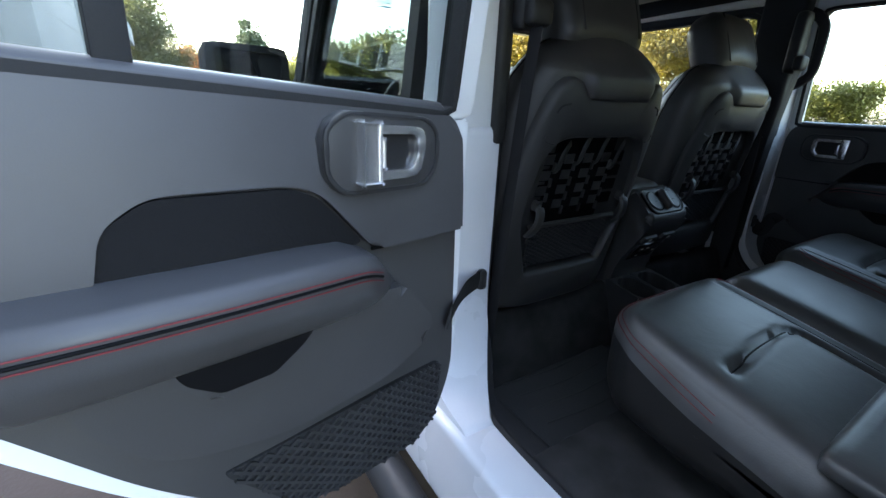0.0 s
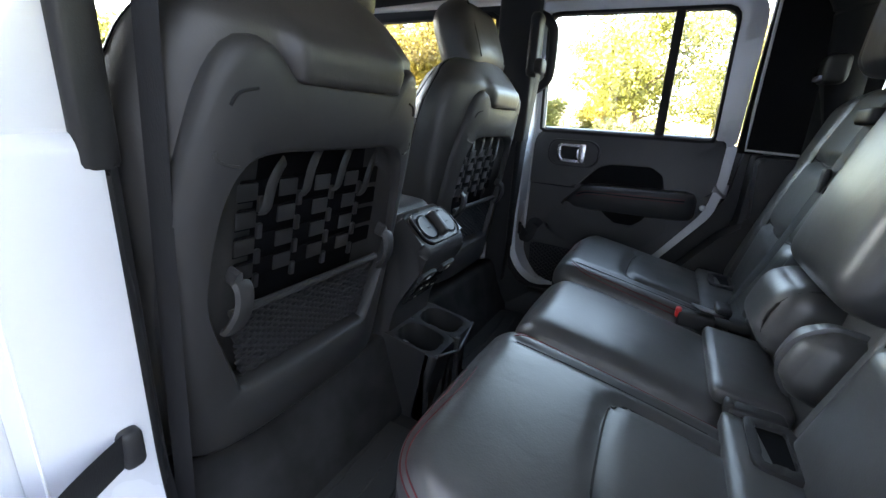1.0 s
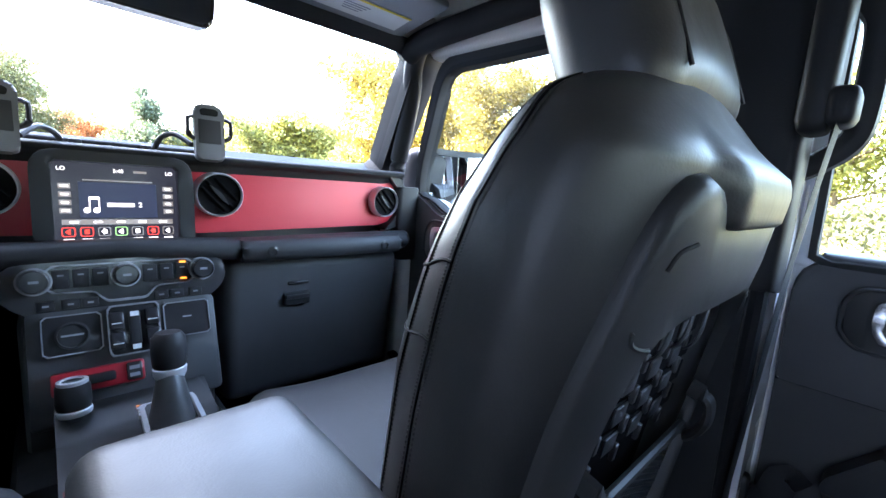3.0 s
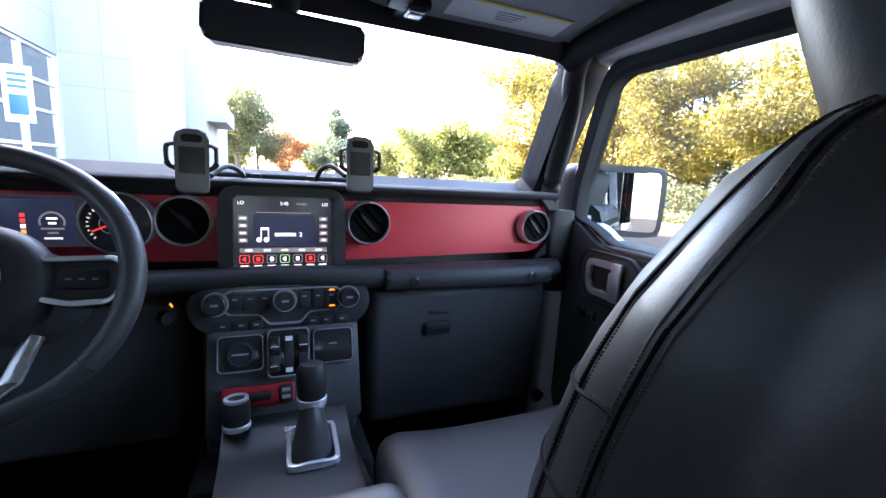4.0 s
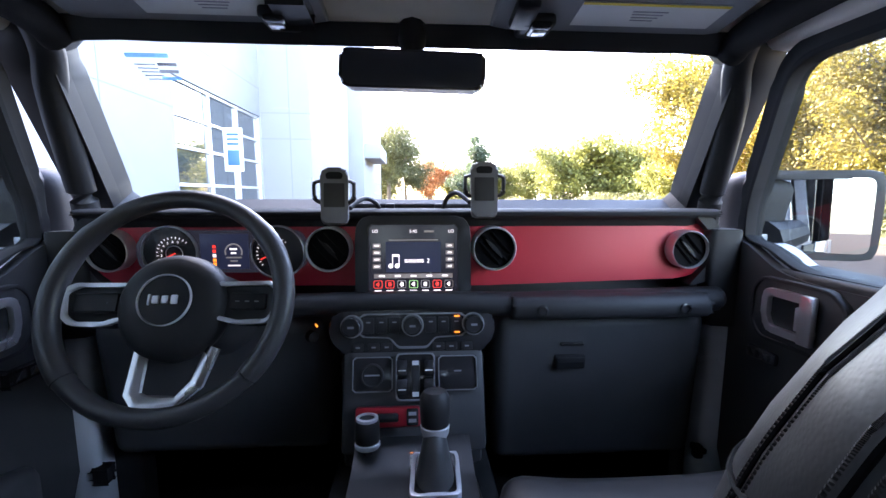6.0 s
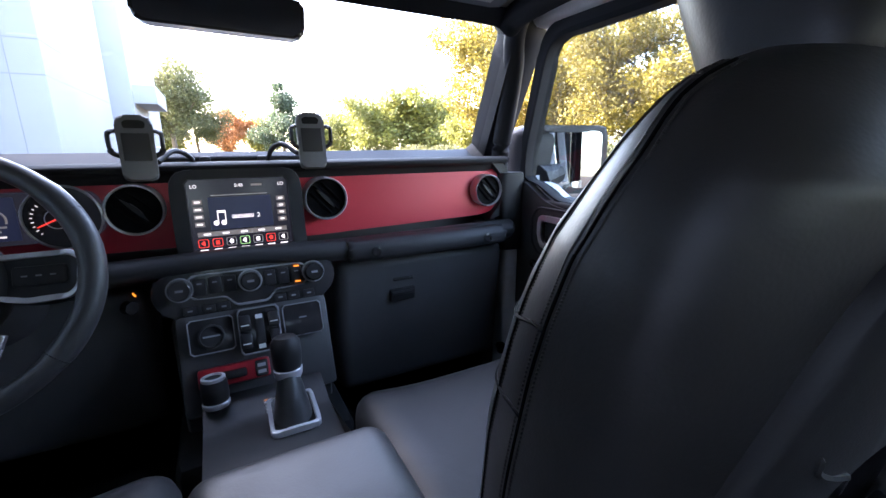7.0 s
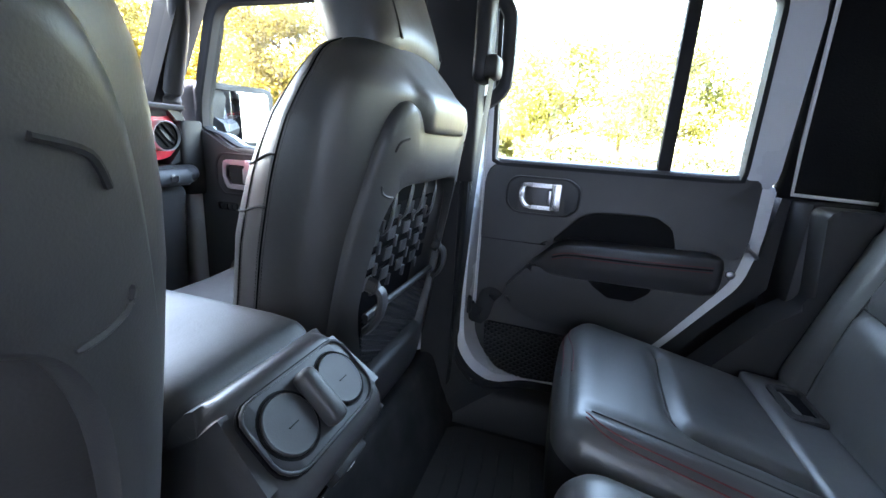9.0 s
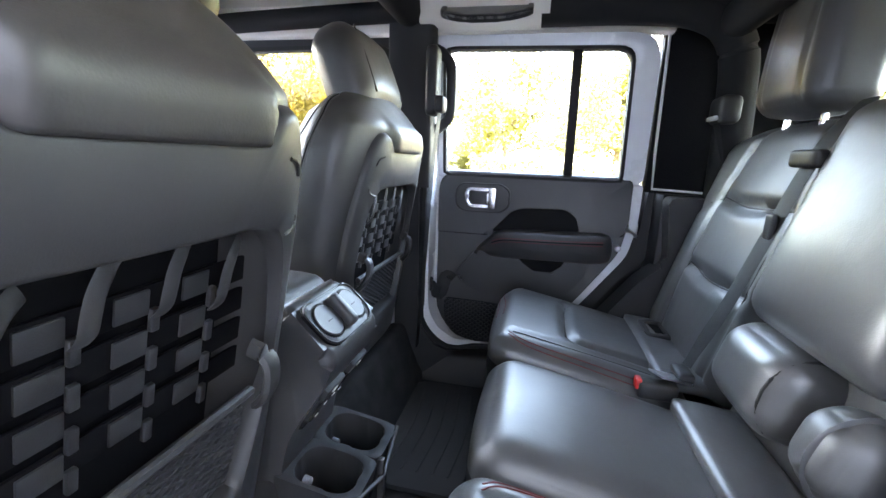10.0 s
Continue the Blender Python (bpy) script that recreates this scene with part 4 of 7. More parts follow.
    # woven webbing: dark bands, pale straps over them and short upright loops beside the straps
    for x in (-0.094, -0.032, 0.030, 0.092):
        top = 0.588 if abs(x) < 0.09 else 0.572
        rib = spline([(x, -0.024, top - 0.062), (x, -0.017, top - 0.052), (x, -0.014, top - 0.035), (x + 0.004, -0.015, top - 0.02), (x + 0.014, -0.018, top - 0.005), (x + 0.030, -0.026, top + 0.004)], 4)
        part("molle_rib", put(tube(rib, 0.0078, 8, flat=0.22, up=(0, 1, 0))), SHELL, shell)
    for z in (0.432, 0.468, 0.504, 0.540):
        # bands blackened too: the recess shade is in their colour
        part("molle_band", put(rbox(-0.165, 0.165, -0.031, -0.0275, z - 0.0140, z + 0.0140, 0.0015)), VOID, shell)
        for x in (-0.114, -0.052, 0.010, 0.072):
            part("molle_strap", put(rbox(x - 0.016, x + 0.013, -0.028, -0.0252, z - 0.0110, z + 0.0110, 0.001)), MOLLE, shell)
            part("molle_loop", put(rbox(x + 0.0135, x + 0.0215, -0.028, -0.0225, z - 0.0275, z - 0.0065, 0.0015)), MOLLE, shell)
    # net pocket
    g = bmesh.new()
    def netbar(a, b, r):
        a, b = Vector(a), Vector(b)
        t = (b - a).normalized()
        n2 = Vector((-t.z, 0, t.x)) * r
        vs = [a + n2, a - n2, b - n2, b + n2]
        lo = [g.verts.new(p) for p in vs]
        hi = [g.verts.new(p + Vector((0, 0.004, 0))) for p in vs]
        g.faces.new(hi)
        for k in range(4):
            g.faces.new((lo[k], lo[(k + 1) % 4], hi[(k + 1) % 4], hi[k]))
    z0, z1 = 0.279, 0.388
    wz = lambda z: 0.128 + (z - z0) * 0.16
    for k in range(-34, 35):
        for sg in (1, -1):
            pts = []
            for q in range(41):
                z = z0 + (z1 - z0) * q / 40
                x = k * 0.020 + sg * (z - z0) * 2.0
                if abs(x) < wz(z):
                    pts.append((x, -0.012, z))
            if len(pts) > 1:
                netbar(pts[0], pts[-1], 0.0013)
    net = part("net_pocket", put(g), NET, shell, "open diamond net pocket", smooth=False)
    net["kind"] = "stuff"
    part("net_rim", put(tube([(-wz(z1), -0.006, z1 + 0.004), (wz(z1), -0.006, z1 + 0.004)], 0.006, 8)), SHELL, shell)
    for sx in (-1, 1):
        hook = spline([(sx * 0.152, 0.002, 0.375), (sx * 0.150, 0.012, 0.390), (sx * 0.146, 0.018, 0.415), (sx * 0.144, 0.012, 0.440), (sx * 0.144, -0.012, 0.446)], 5)
        part("bag_hook", put(tube(hook, 0.013, 8, flat=0.5, up=(0, 1, 0))), SHELL, shell, "moulded bag hook")
    # double-stitched seams on both flanks of each front edge, and two short pleats
    n = len(seat_ring(0.4))
    for side in (0, 1):
        at = lambda k: (k if side == 0 else n // 2 - k) % n
        rings = [seat_ring(h, slim, door=door) for h in hs[1:-3]]
        for edge in (-10, -3):
            part("seam", put(tube(spline([rg[at(edge)] for rg in rings], 3), 0.0013, 6)), VOID, back)
            for step in (-1, 1):
                P = []
                for rg in rings:
                    u, w = Vector(rg[at(edge)]), Vector(rg[at(edge + step)])
                    P.append(u + (w - u).normalized() * 0.0050)
                P = spline(P, 26)
                dash = None
                for u, w in zip(P[::2], P[1::2]):
                    st = tube([u, w], 0.0010, 4)
                    dash = st if dash is None else join(dash, st)
                part("stitching", put(dash), SEAT_LEATHER, back, "black stitches along the seam")["kind"] = "stuff"
        for h in (0.547, 0.615):
            fold = [seat_ring(h - 0.030 * ease((edge - k) / 12), slim, door=door)[at(k)] for k in range(-22, edge + 1)]
            part("pleat", put(tube(fold, 0.0016, 6)), VOID, back)
    # head restraint, tipped forward
    tip = lean @ Matrix.Diagonal((1, -1, 1, 1)) @ Matrix.Translation((0, -0.088, 0.746)) @ pose(0, 0, 0, 26 + recline * 0.5, 0, 0)
    hr = part("head_restraint", moved(rcube((0, 0, 0.092), (0.262, 0.105, 0.190), 0.045, 12, (0, 0.006, 0.004), fn=lambda x, y, z: (x * (1 + 0.35 * min(0, z)) * (1 - 0.9 * max(0, z - 0.03)), y, z - 0.6 * x * x)), tip), SEAT_LEATHER, seat, "black leather head restraint")
    for sx in (-1, 1):
        part("seam", moved(tube([(sx * 0.085, 0.0535, 0.02), (sx * 0.085, 0.0555, 0.09), (sx * 0.078, 0.050, 0.165)], 0.002, 5), tip), STITCH_BLACK, hr)
        part("post", moved(tube([(sx * 0.06, 0, -0.03), (sx * 0.06, 0, 0.02)], 0.007, 8), tip), CHROME, seat)
    # cushion, its side rolls and foot
    cz = 0.855 - piv_z
    cu = part("cushion", rcube((0, 0.27, cz - 0.038), (0.47, 0.52, 0.115), 0.052, 14, (0, 0.01, 0.012), fn=lambda x, y, z: (x, y, z + 0.022 * (abs(x) / 0.23) ** 3 * (z > 0) + 0.10 * (y / 0.5) * 0.35)), LID_LEATHER, seat, "black leather cushion")
    for sx in (-1, 1):
        part("piping", tube([(sx * 0.185, 0.06 + k * 0.055, cz + 0.026 + 0.07 * (0.06 + k * 0.055 - 0.27)) for k in range(8)], 0.002, 5), STITCH_RED, cu, "red stitched seam")
    part("seat_base", join(rbox(-0.17, 0.17, 0.17, 0.45, FLOOR - piv_z + 0.06, cz - 0.10, 0.02), rbox(-0.22, -0.18, -0.02, 0.5, FLOOR - piv_z, FLOOR - piv_z + 0.05, 0.008), rbox(0.18, 0.22, -0.02, 0.5, FLOOR - piv_z, FLOOR - piv_z + 0.05, 0.008)), PLASTIC, seat)
    return seat


front_seat(0.365, 0.318, 0.60, 9.3, 0.0, "black leather passenger seat with webbing panel behind")
front_seat(-0.363, 0.272, 0.60, 11.5, 0.045, "black leather driver seat with webbing panel behind")


# ---- rear bench ----
bench = thing("rear_bench", "black leather split rear bench with red stitching", "seat")
SPLIT_L, SPLIT_R = -0.150, 0.180          # seams between the three cushions


def seat_plane(y):
    """Height of the cushions, which rise towards the front."""
    return 0.853 + 0.20 * (y + 0.33)


def to_line(px, py, pts):
    """Distance from a point to a polyline."""
    best = 9.0
    for (ax, ay), (bx, by) in zip(pts, pts[1:]):
        dx, dy = bx - ax, by - ay
        t = max(0.0, min(1.0, ((px - ax) * dx + (py - ay) * dy) / (dx * dx + dy * dy + 1e-12)))
        best = min(best, math.hypot(px - ax - t * dx, py - ay - t * dy))
    return best


def pressed(bm, axis, sign, grooves, least):
    """Press seams into the face that looks along sign * axis; grooves: (polyline, depth, width)."""
    i, j = [k for k in range(3) if k != axis]
    for v in bm.verts:
        if v.co[axis] * sign < least:
            continue
        d = 0.0
        for pts, depth, width in grooves:
            q = to_line(v.co[i], v.co[j], pts) / width
            if q < 3:
                d = max(d, depth * math.exp(-q * q))
        v.co[axis] -= sign * d
    return bm


def bend(pts, n=5):
    return [(p.x, p.y) for p in spline([(a, b, 0) for a, b in pts], n)]


def laid(bvh, pts, aim, off):
    """Points cast onto a surface along aim, lifted by off."""
    aim = Vector(aim).normalized()
    out = []
    for p in pts:
        hit = bvh.ray_cast(Vector(p) - aim * 0.4, aim)
        if hit[0] is not None:
            out.append(hit[0] - aim * off)
    return out


def bench_cushion(x0, x1, outer, grooves, lines):
    """One cushion; outer: the side (+1, -1) with the door end, 0 for the middle; lines: red stitch lines in plan."""
    cx, w = (x0 + x1) / 2, x1 - x0
    y0, y1 = -0.430, -0.034 if outer else -0.046
    cy, dep = (y0 + y1) / 2, y1 - y0
    th = 0.165
    bm = rcube((0, 0, 0), (w - 0.004, dep, th), 0.050 if outer else 0.056, 46, (0, 0.010, 0.010))
    pressed(bm, 2, 1, [([(px - cx, py - cy) for px, py in pts], a, b) for pts, a, b in grooves], 0.05)
    def shape(x, y, z):
        yy, xx = y, x
        if outer:      # the front corner towards the door is cut back
            k = max(0, (x * outer) / (w / 2) - 0.45)
            yy -= max(0, y) * k * k * (0.8 if outer < 0 else 0.5)
            if outer < 0:
                g = max(0, min(1, (y + 0.02) / 0.20))
                xx -= x * 0.10 * g * g * max(0, -x / (w / 2))
        rise = 0.20 * y * (1 if z > 0 else max(0, 1 + z / 0.08) * 0.6)
        return (xx + cx, yy + cy, z + seat_plane(cy) - th / 2 - 0.010 + (0.014 if outer > 0 else 0.010 if outer < 0 else 0.002) + rise - 0.018 * max(0, abs(x) / (w / 2) - 0.55) ** 2 * (z > 0))
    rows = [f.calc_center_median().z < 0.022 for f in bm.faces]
    warped(bm, shape)
    bvh = BVHTree.FromBMesh(bm)
    c = part("cushion", bm, LEATHER, bench, "black leather cushion", sharp=70)
    c.data.materials.append(SKIRT)      # the lower faces take a darker material
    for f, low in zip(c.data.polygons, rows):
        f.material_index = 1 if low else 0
    for pts, depth, width in grooves:
        ln = laid(bvh, [(px, py, 0.9) for px, py in pts if py > y0 + 0.03], (0, 0, -1), 0.0)
        part("seam", tube(ln, 0.0016, 5), STITCH_BLACK, c)
    for pts in lines:
        ln = laid(bvh, [(px, py, 0.9) for px, py in bend(pts, 6)], (0, 0, -1), 0.0002)
        part("stitching", tube(ln, 0.0011, 5), STITCH_RED, c, "red thread")
    # double row along the front and the door end
    for dz in (0.030, 0.041):
        rim = []
        for k in range(41):
            a = radians(90 - outer * (110 * k / 40 - 12))
            rim.append((cx + 0.6 * math.cos(a), cy + 0.6 * math.sin(a)))
        ln = []
        for px, py in rim:
            tx, ty = cx + (px - cx) * 0.12, cy + (py - cy) * 0.12
            d = Vector((tx - px, ty - py, 0)).normalized()
            hit = bvh.ray_cast(Vector((px, py, seat_plane(cy) - dz + 0.10 * (py - cy))), d)
            if hit[0] is not None:
                ln.append(hit[0] - d * 0.0002)
        if outer and len(ln) > 4:
            part("stitching", tube(ln, 0.0010, 5), STITCH_RED, c, "red thread")
    return c


def mirrored(pts, axis):
    return [(2 * axis - a, b) for a, b in pts]


# near cushion: a roll along its inner edge, and an inset panel behind a cross seam
roll_l = [(-0.215, -0.08), (-0.212, -0.20), (-0.208, -0.44)]
inset_l = bend([(-0.485, -0.240), (-0.45, -0.237), (-0.40, -0.232), (-0.285, -0.230), (-0.256, -0.242), (-0.246, -0.275), (-0.242, -0.44)])
edge_l = [[(-0.168 - q, -0.40), (-0.172 - q, -0.24), (-0.178 - q, -0.11), (-0.196 - q, -0.072)] for q in (0.0, 0.009)]
bench_cushion(-0.562, SPLIT_L, -1, [(bend(roll_l), 0.007, 0.008), (inset_l, 0.013, 0.0065)], edge_l)
bench_cushion(SPLIT_L + 0.003, SPLIT_R, 0, [], [])
roll_r = mirrored(roll_l, 0.015)
inset_r = mirrored(inset_l, 0.015)
edge_r = [mirrored(e, 0.015) for e in edge_l]
bench_cushion(SPLIT_R + 0.003, 0.60, 1, [(bend(roll_r), 0.005, 0.008), ([(a, b + 0.035) for a, b in inset_r], 0.014, 0.009)], edge_r)
part("bench_base", join(rbox(-0.47, 0.56, -0.42, -0.14, FLOOR, 0.72, 0.02), rbox(-0.56, 0.58, -0.66, -0.40, FLOOR + 0.02, 0.79, 0.02)), DARK, bench)

# the leaning backs: local x across, y forward, z up, turned about the hip line
HIP = Matrix.Translation((0, -0.444, 0.80)) @ pose(0, 0, 0, 16, 0, 0)


def bench_back(x0, x1, outer, top, grooves):
    cx, w = (x0 + x1) / 2, x1 - x0
    bm = rcube((0, 0, 0), (w - 0.005, 0.13, top), 0.048, 46, (0, 0.014, 0.006))
    zc = top / 2 + 0.02
    pressed(bm, 1, 1, [([(px - cx, pz - zc) for px, pz in pts], a, b) for pts, a, b in grooves], 0.03)
    def shape(x, y, z):
        k = max(0, (x * outer) / (w / 2))
        return (x + cx, y - 0.05 + (0.022 * k ** 3 if y > 0 else 0), z - max(0, z) * k ** 4 * 0.22 + zc)
    warped(bm, shape)
    bvh = BVHTree.FromBMesh(bm)
    b = part("backrest", moved(bm, HIP), LEATHER, bench, "black leather backrest", sharp=70)
    for pts, depth, width in grooves:
        ln = laid(bvh, [(px, 0.1, pz) for px, pz in pts], (0, -1, 0), 0.0)
        part("seam", moved(tube(ln, 0.0017, 5), HIP), STITCH_BLACK, b)
    return b


def back_seams(s, x_in, x_out):
    """Panel seams of an outer back: two uprights and two cross seams, and one over the side roll."""
    up_in = [(x_in, 0.05), (x_in, 0.30), (x_in + s * 0.012, 0.57)]
    up_out = bend([(x_out - s * 0.012, 0.05), (x_out, 0.20), (x_out - s * 0.012, 0.38), (x_out - s * 0.045, 0.57)])
    low = bend([(x_in, 0.232), ((x_in + x_out) / 2, 0.222), (x_out, 0.236)])
    high = bend([(x_in, 0.402), ((x_in + x_out) / 2, 0.392), (x_out - s * 0.015, 0.405)])
    side = [(x_out - s * 0.012, 0.40), (x_out + s * 0.03, 0.385), (x_out + s * 0.09, 0.37)]
    return [(up_in, 0.010, 0.008), (up_out, 0.012, 0.009), (low, 0.017, 0.010), (high, 0.017, 0.010), (side, 0.010, 0.007)]


bench_back(-0.60, -0.140, -1, 0.56, back_seams(-1, -0.185, -0.50))
bench_back(0.190, 0.62, 1, 0.56, back_seams(1, 0.245, 0.525))
# middle: a raised pad that folds down, over two rolls
mb = part("backrest", moved(rcube((0.030, -0.022, 0.40), (0.300, 0.15, 0.36), 0.038, 18, (0, 0.016, 0.004)), HIP), LEATHER, bench, "raised padded middle backrest")
part("stitching", moved(tube([(0.172, 0.036, 0.25), (0.177, 0.040, 0.40), (0.172, 0.036, 0.56)], 0.0011, 5), HIP), STITCH_RED, mb, "red thread")
roll = part("middle_roll", moved(rcube((0.082, -0.002, 0.150), (0.190, 0.120, 0.135), 0.045, 16, (0, 0.008, 0.004)), HIP), LEATHER, bench, "rolled lower edge of the middle backrest")
part("end_seam", moved(tube([(0.010, -0.002 + 0.0600 * math.cos(a), 0.150 + 0.0665 * math.sin(a)) for a in [radians(q) for q in range(-60, 91, 15)]], 0.0024, 6), HIP), STITCH_BLACK, roll)
roll2 = part("middle_roll", moved(rcube((-0.074, -0.016, 0.135), (0.100, 0.105, 0.112), 0.040, 16, (0, 0.006, 0.004)), HIP), LEATHER, bench, "rolled lower edge of the middle backrest")
part("strap", moved(tube([(-0.088, -0.016 + 0.0550 * math.cos(a), 0.135 + 0.0580 * math.sin(a)) for a in [radians(q) for q in range(-70, 101, 10)]], 0.010, 8, flat=0.18, up=(1, 0, 0)), HIP), LEATHER, roll2)
part("middle_core", moved(rbox(-0.138, 0.188, -0.11, -0.02, 0.02, 0.56, 0.02), HIP), LEATHER, bench)
for cx in (-0.37, 0.02, 0.385):
    low = 0.04 if cx == 0.02 else 0.0
    up = HIP @ Matrix.Translation((cx, 0.0, 0.585)) @ pose(0, 0, 0, -12, 0, 0)
    hb = rcube((0, 0, 0), (0.225, 0.120, 0.240 - low), 0.038, 30, (0, 0.008, 0.006))
    pressed(hb, 1, 1, [([(sx * 0.068, -0.10), (sx * 0.070, 0.0), (sx * 0.066, 0.11)], 0.005, 0.006) for sx in (-1, 1)], 0.03)
    hr = part("head_restraint", moved(warped(hb, lambda x, y, z: (x * (1 - 0.5 * max(0, z)), y, z + 0.125 - low / 2)), up), LEATHER, bench, "black leather head restraint", sharp=70)
    for sx in (-1, 1):
        part("post", moved(tube([(cx + sx * 0.06, -0.01, 0.53), (cx + sx * 0.06, 0.01, 0.62)], 0.006, 8), HIP), CHROME, bench)
# flat leather flaps where back and cushion meet
for x0, x1, y0 in ((-0.55, -0.155, -0.425), (-0.105, 0.150, -0.420), (0.215, 0.58, -0.420)):
    fl = rcube((0, 0, 0), (x1 - x0, 0.110, 0.030), 0.012, 10, (0, 0.002, 0.002))
    part("flap", warped(fl, lambda x, y, z: (x + (x0 + x1) / 2, y + y0, z + 0.842 + 0.10 * y)), LEATHER, bench, "flat leather flap over the hinge")
for x, y in ((-0.215, -0.425), (0.475, -0.420)):
    oz = 0.852
    part("anchor_bezel", ring(by_angle(rounded([(x - 0.055, y - 0.030), (x + 0.055, y - 0.030), (x + 0.055, y + 0.030), (x - 0.055, y + 0.030)], 0.014), (x, y), 48), by_angle(rounded([(x - 0.038, y - 0.017), (x + 0.038, y - 0.017), (x + 0.038, y + 0.017), (x - 0.038, y + 0.017)], 0.006), (x, y), 48), "z", oz - 0.015, oz + 0.013, 0.004), PLASTIC, bench, "black plastic buckle opening")
    # the opening is filled by a near-black block that paints its shade
    part("anchor_hole", rbox(x - 0.038, x + 0.038, y - 0.017, y + 0.017, oz - 0.014, oz + 0.007, 0), VOID, bench)


# ---- dashboard ----
dash = thing("dashboard", "black dashboard with a painted red fascia", "dashboard")
# top pad: a swept profile from the fascia's brow to the windscreen
top = rounded([(1.245, 1.20), (1.245, 1.292), (1.16, 1.304), (1.090, 1.304), (1.070, 1.299), (1.074, 1.289), (1.10, 1.284), (1.16, 1.20)], [0.01, 0.01, 0.01, 0.01, 0.005, 0.004, 0.01, 0.01])
part("top_pad", prism(top, "x", -0.655, 0.655, 0.012, 3), DASH_TOP, dash, "black dashboard top")
part("front_rail", tube([(-0.17, 1.185, 1.309), (0.17, 1.185, 1.309)], 0.006, 10), PLASTIC, dash, "black accessory rail")
for sx in (-0.16, -0.05, 0.06, 0.16):
    part("rail_foot", rbox(sx - 0.010, sx + 0.010, 1.17, 1.2, 1.298, 1.314, 0.004), PLASTIC, dash)
# red fascia, gently crowned
fas = rounded([(-0.648, 1.148), (0.13, 1.140), (0.60, 1.150), (0.645, 1.17), (0.650, 1.262), (0.625, 1.288), (-0.625, 1.288), (-0.650, 1.262)], 0.025, 5)
red = part("fascia", warped(prism(fas, "y", 1.086, 1.12, 0.008, 3), lambda x, y, z: (x, y + 0.05 * abs(x) ** 3 + 0.014 * ((z - 1.214) / 0.068) ** 2, z)), RED, dash, "satin red painted fascia")
for s in (-1, 1):
    part("end_cap", warped(prism(rounded([(s * 0.60, 1.135), (s * 0.655, 1.15), (s * 0.668, 1.27), (s * 0.63, 1.297), (s * 0.60, 1.297), (s * 0.648, 1.25), (s * 0.640, 1.18)], 0.01), "y", 1.075, 1.14, 0.006), lambda x, y, z: (x, y + 0.05 * abs(x) ** 3, z)), PLASTIC, dash)
# lower roll, grab bar, glove box, knee panels
part("lower_roll", loft([[(x, 1.075 - dy + r * math.cos(a) * 1.0, zc + r * 0.75 * math.sin(a)) for a in [2 * math.pi * k / 16 for k in range(16)]] for x, dy, zc, r in ((-0.655, 0.0, 1.105, 0.03), (-0.40, 0.01, 1.108, 0.035), (-0.20, 0.03, 1.118, 0.03), (0.0, 0.035, 1.125, 0.026), (0.13, 0.035, 1.118, 0.03), (0.22, 0.02, 1.110, 0.034), (0.64, 0.015, 1.115, 0.034), (0.66, 0.0, 1.115, 0.03))]), PLASTIC, dash)
grab = part("grab_bar", prism(rounded([(1.055, 1.085), (1.012, 1.088), (1.002, 1.108), (1.012, 1.132), (1.06, 1.137)], 0.012), "x", 0.195, 0.605, 0.012, 3), PLASTIC, dash, "black grab bar over the glove box")
for x in (0.253, 0.543):
    part("screw_cap", lathe([(0.0115, 0), (0.0115, 0.003), (0.008, 0.004), (0.0075, 0.001)], facing(x, 1.004, 1.110, 0, -1, 0), 18), GLOSS, grab)
glove = part("glove_box", warped(rbox(0.175, 0.635, 1.055, 1.25, 0.74, 1.085, 0.03, 4), lambda x, y, z: (x, y + 0.25 * (1.085 - z) * 0.3, z)), LOWER, dash, "black glove box lid")
latch = part("glove_latch", rbox(0.300, 0.366, 1.0535, 1.09, 0.966, 0.998, 0.005), PLASTIC, glove, "gloss black latch")
part("latch_lip", rbox(0.304, 0.362, 1.0500, 1.056, 0.984, 0.993, 0.002), PLASTIC, latch)
part("latch_recess", rbox(0.305, 0.361, 1.0525, 1.056, 0.969, 0.982, 0.0), DARK, latch)
part("glove_slot", rbox(0.310, 0.360, 1.0540, 1.075, 1.018, 1.025, 0.002), GLOSS, glove)
part("knee_panel", warped(rbox(-0.635, -0.175, 1.055, 1.22, 0.78, 1.085, 0.03, 4), lambda x, y, z: (x, y + 0.25 * (1.085 - z) * 0.4, z)), LOWER, dash)
part("footwell_lining", join(rbox(-0.66, 0.66, 1.20, 1.3, 0.55, 1.0, 0.01), rbox(-0.16, 0.16, 0.9, 1.25, 0.55, 0.80, 0.03)), CARPET, dash)


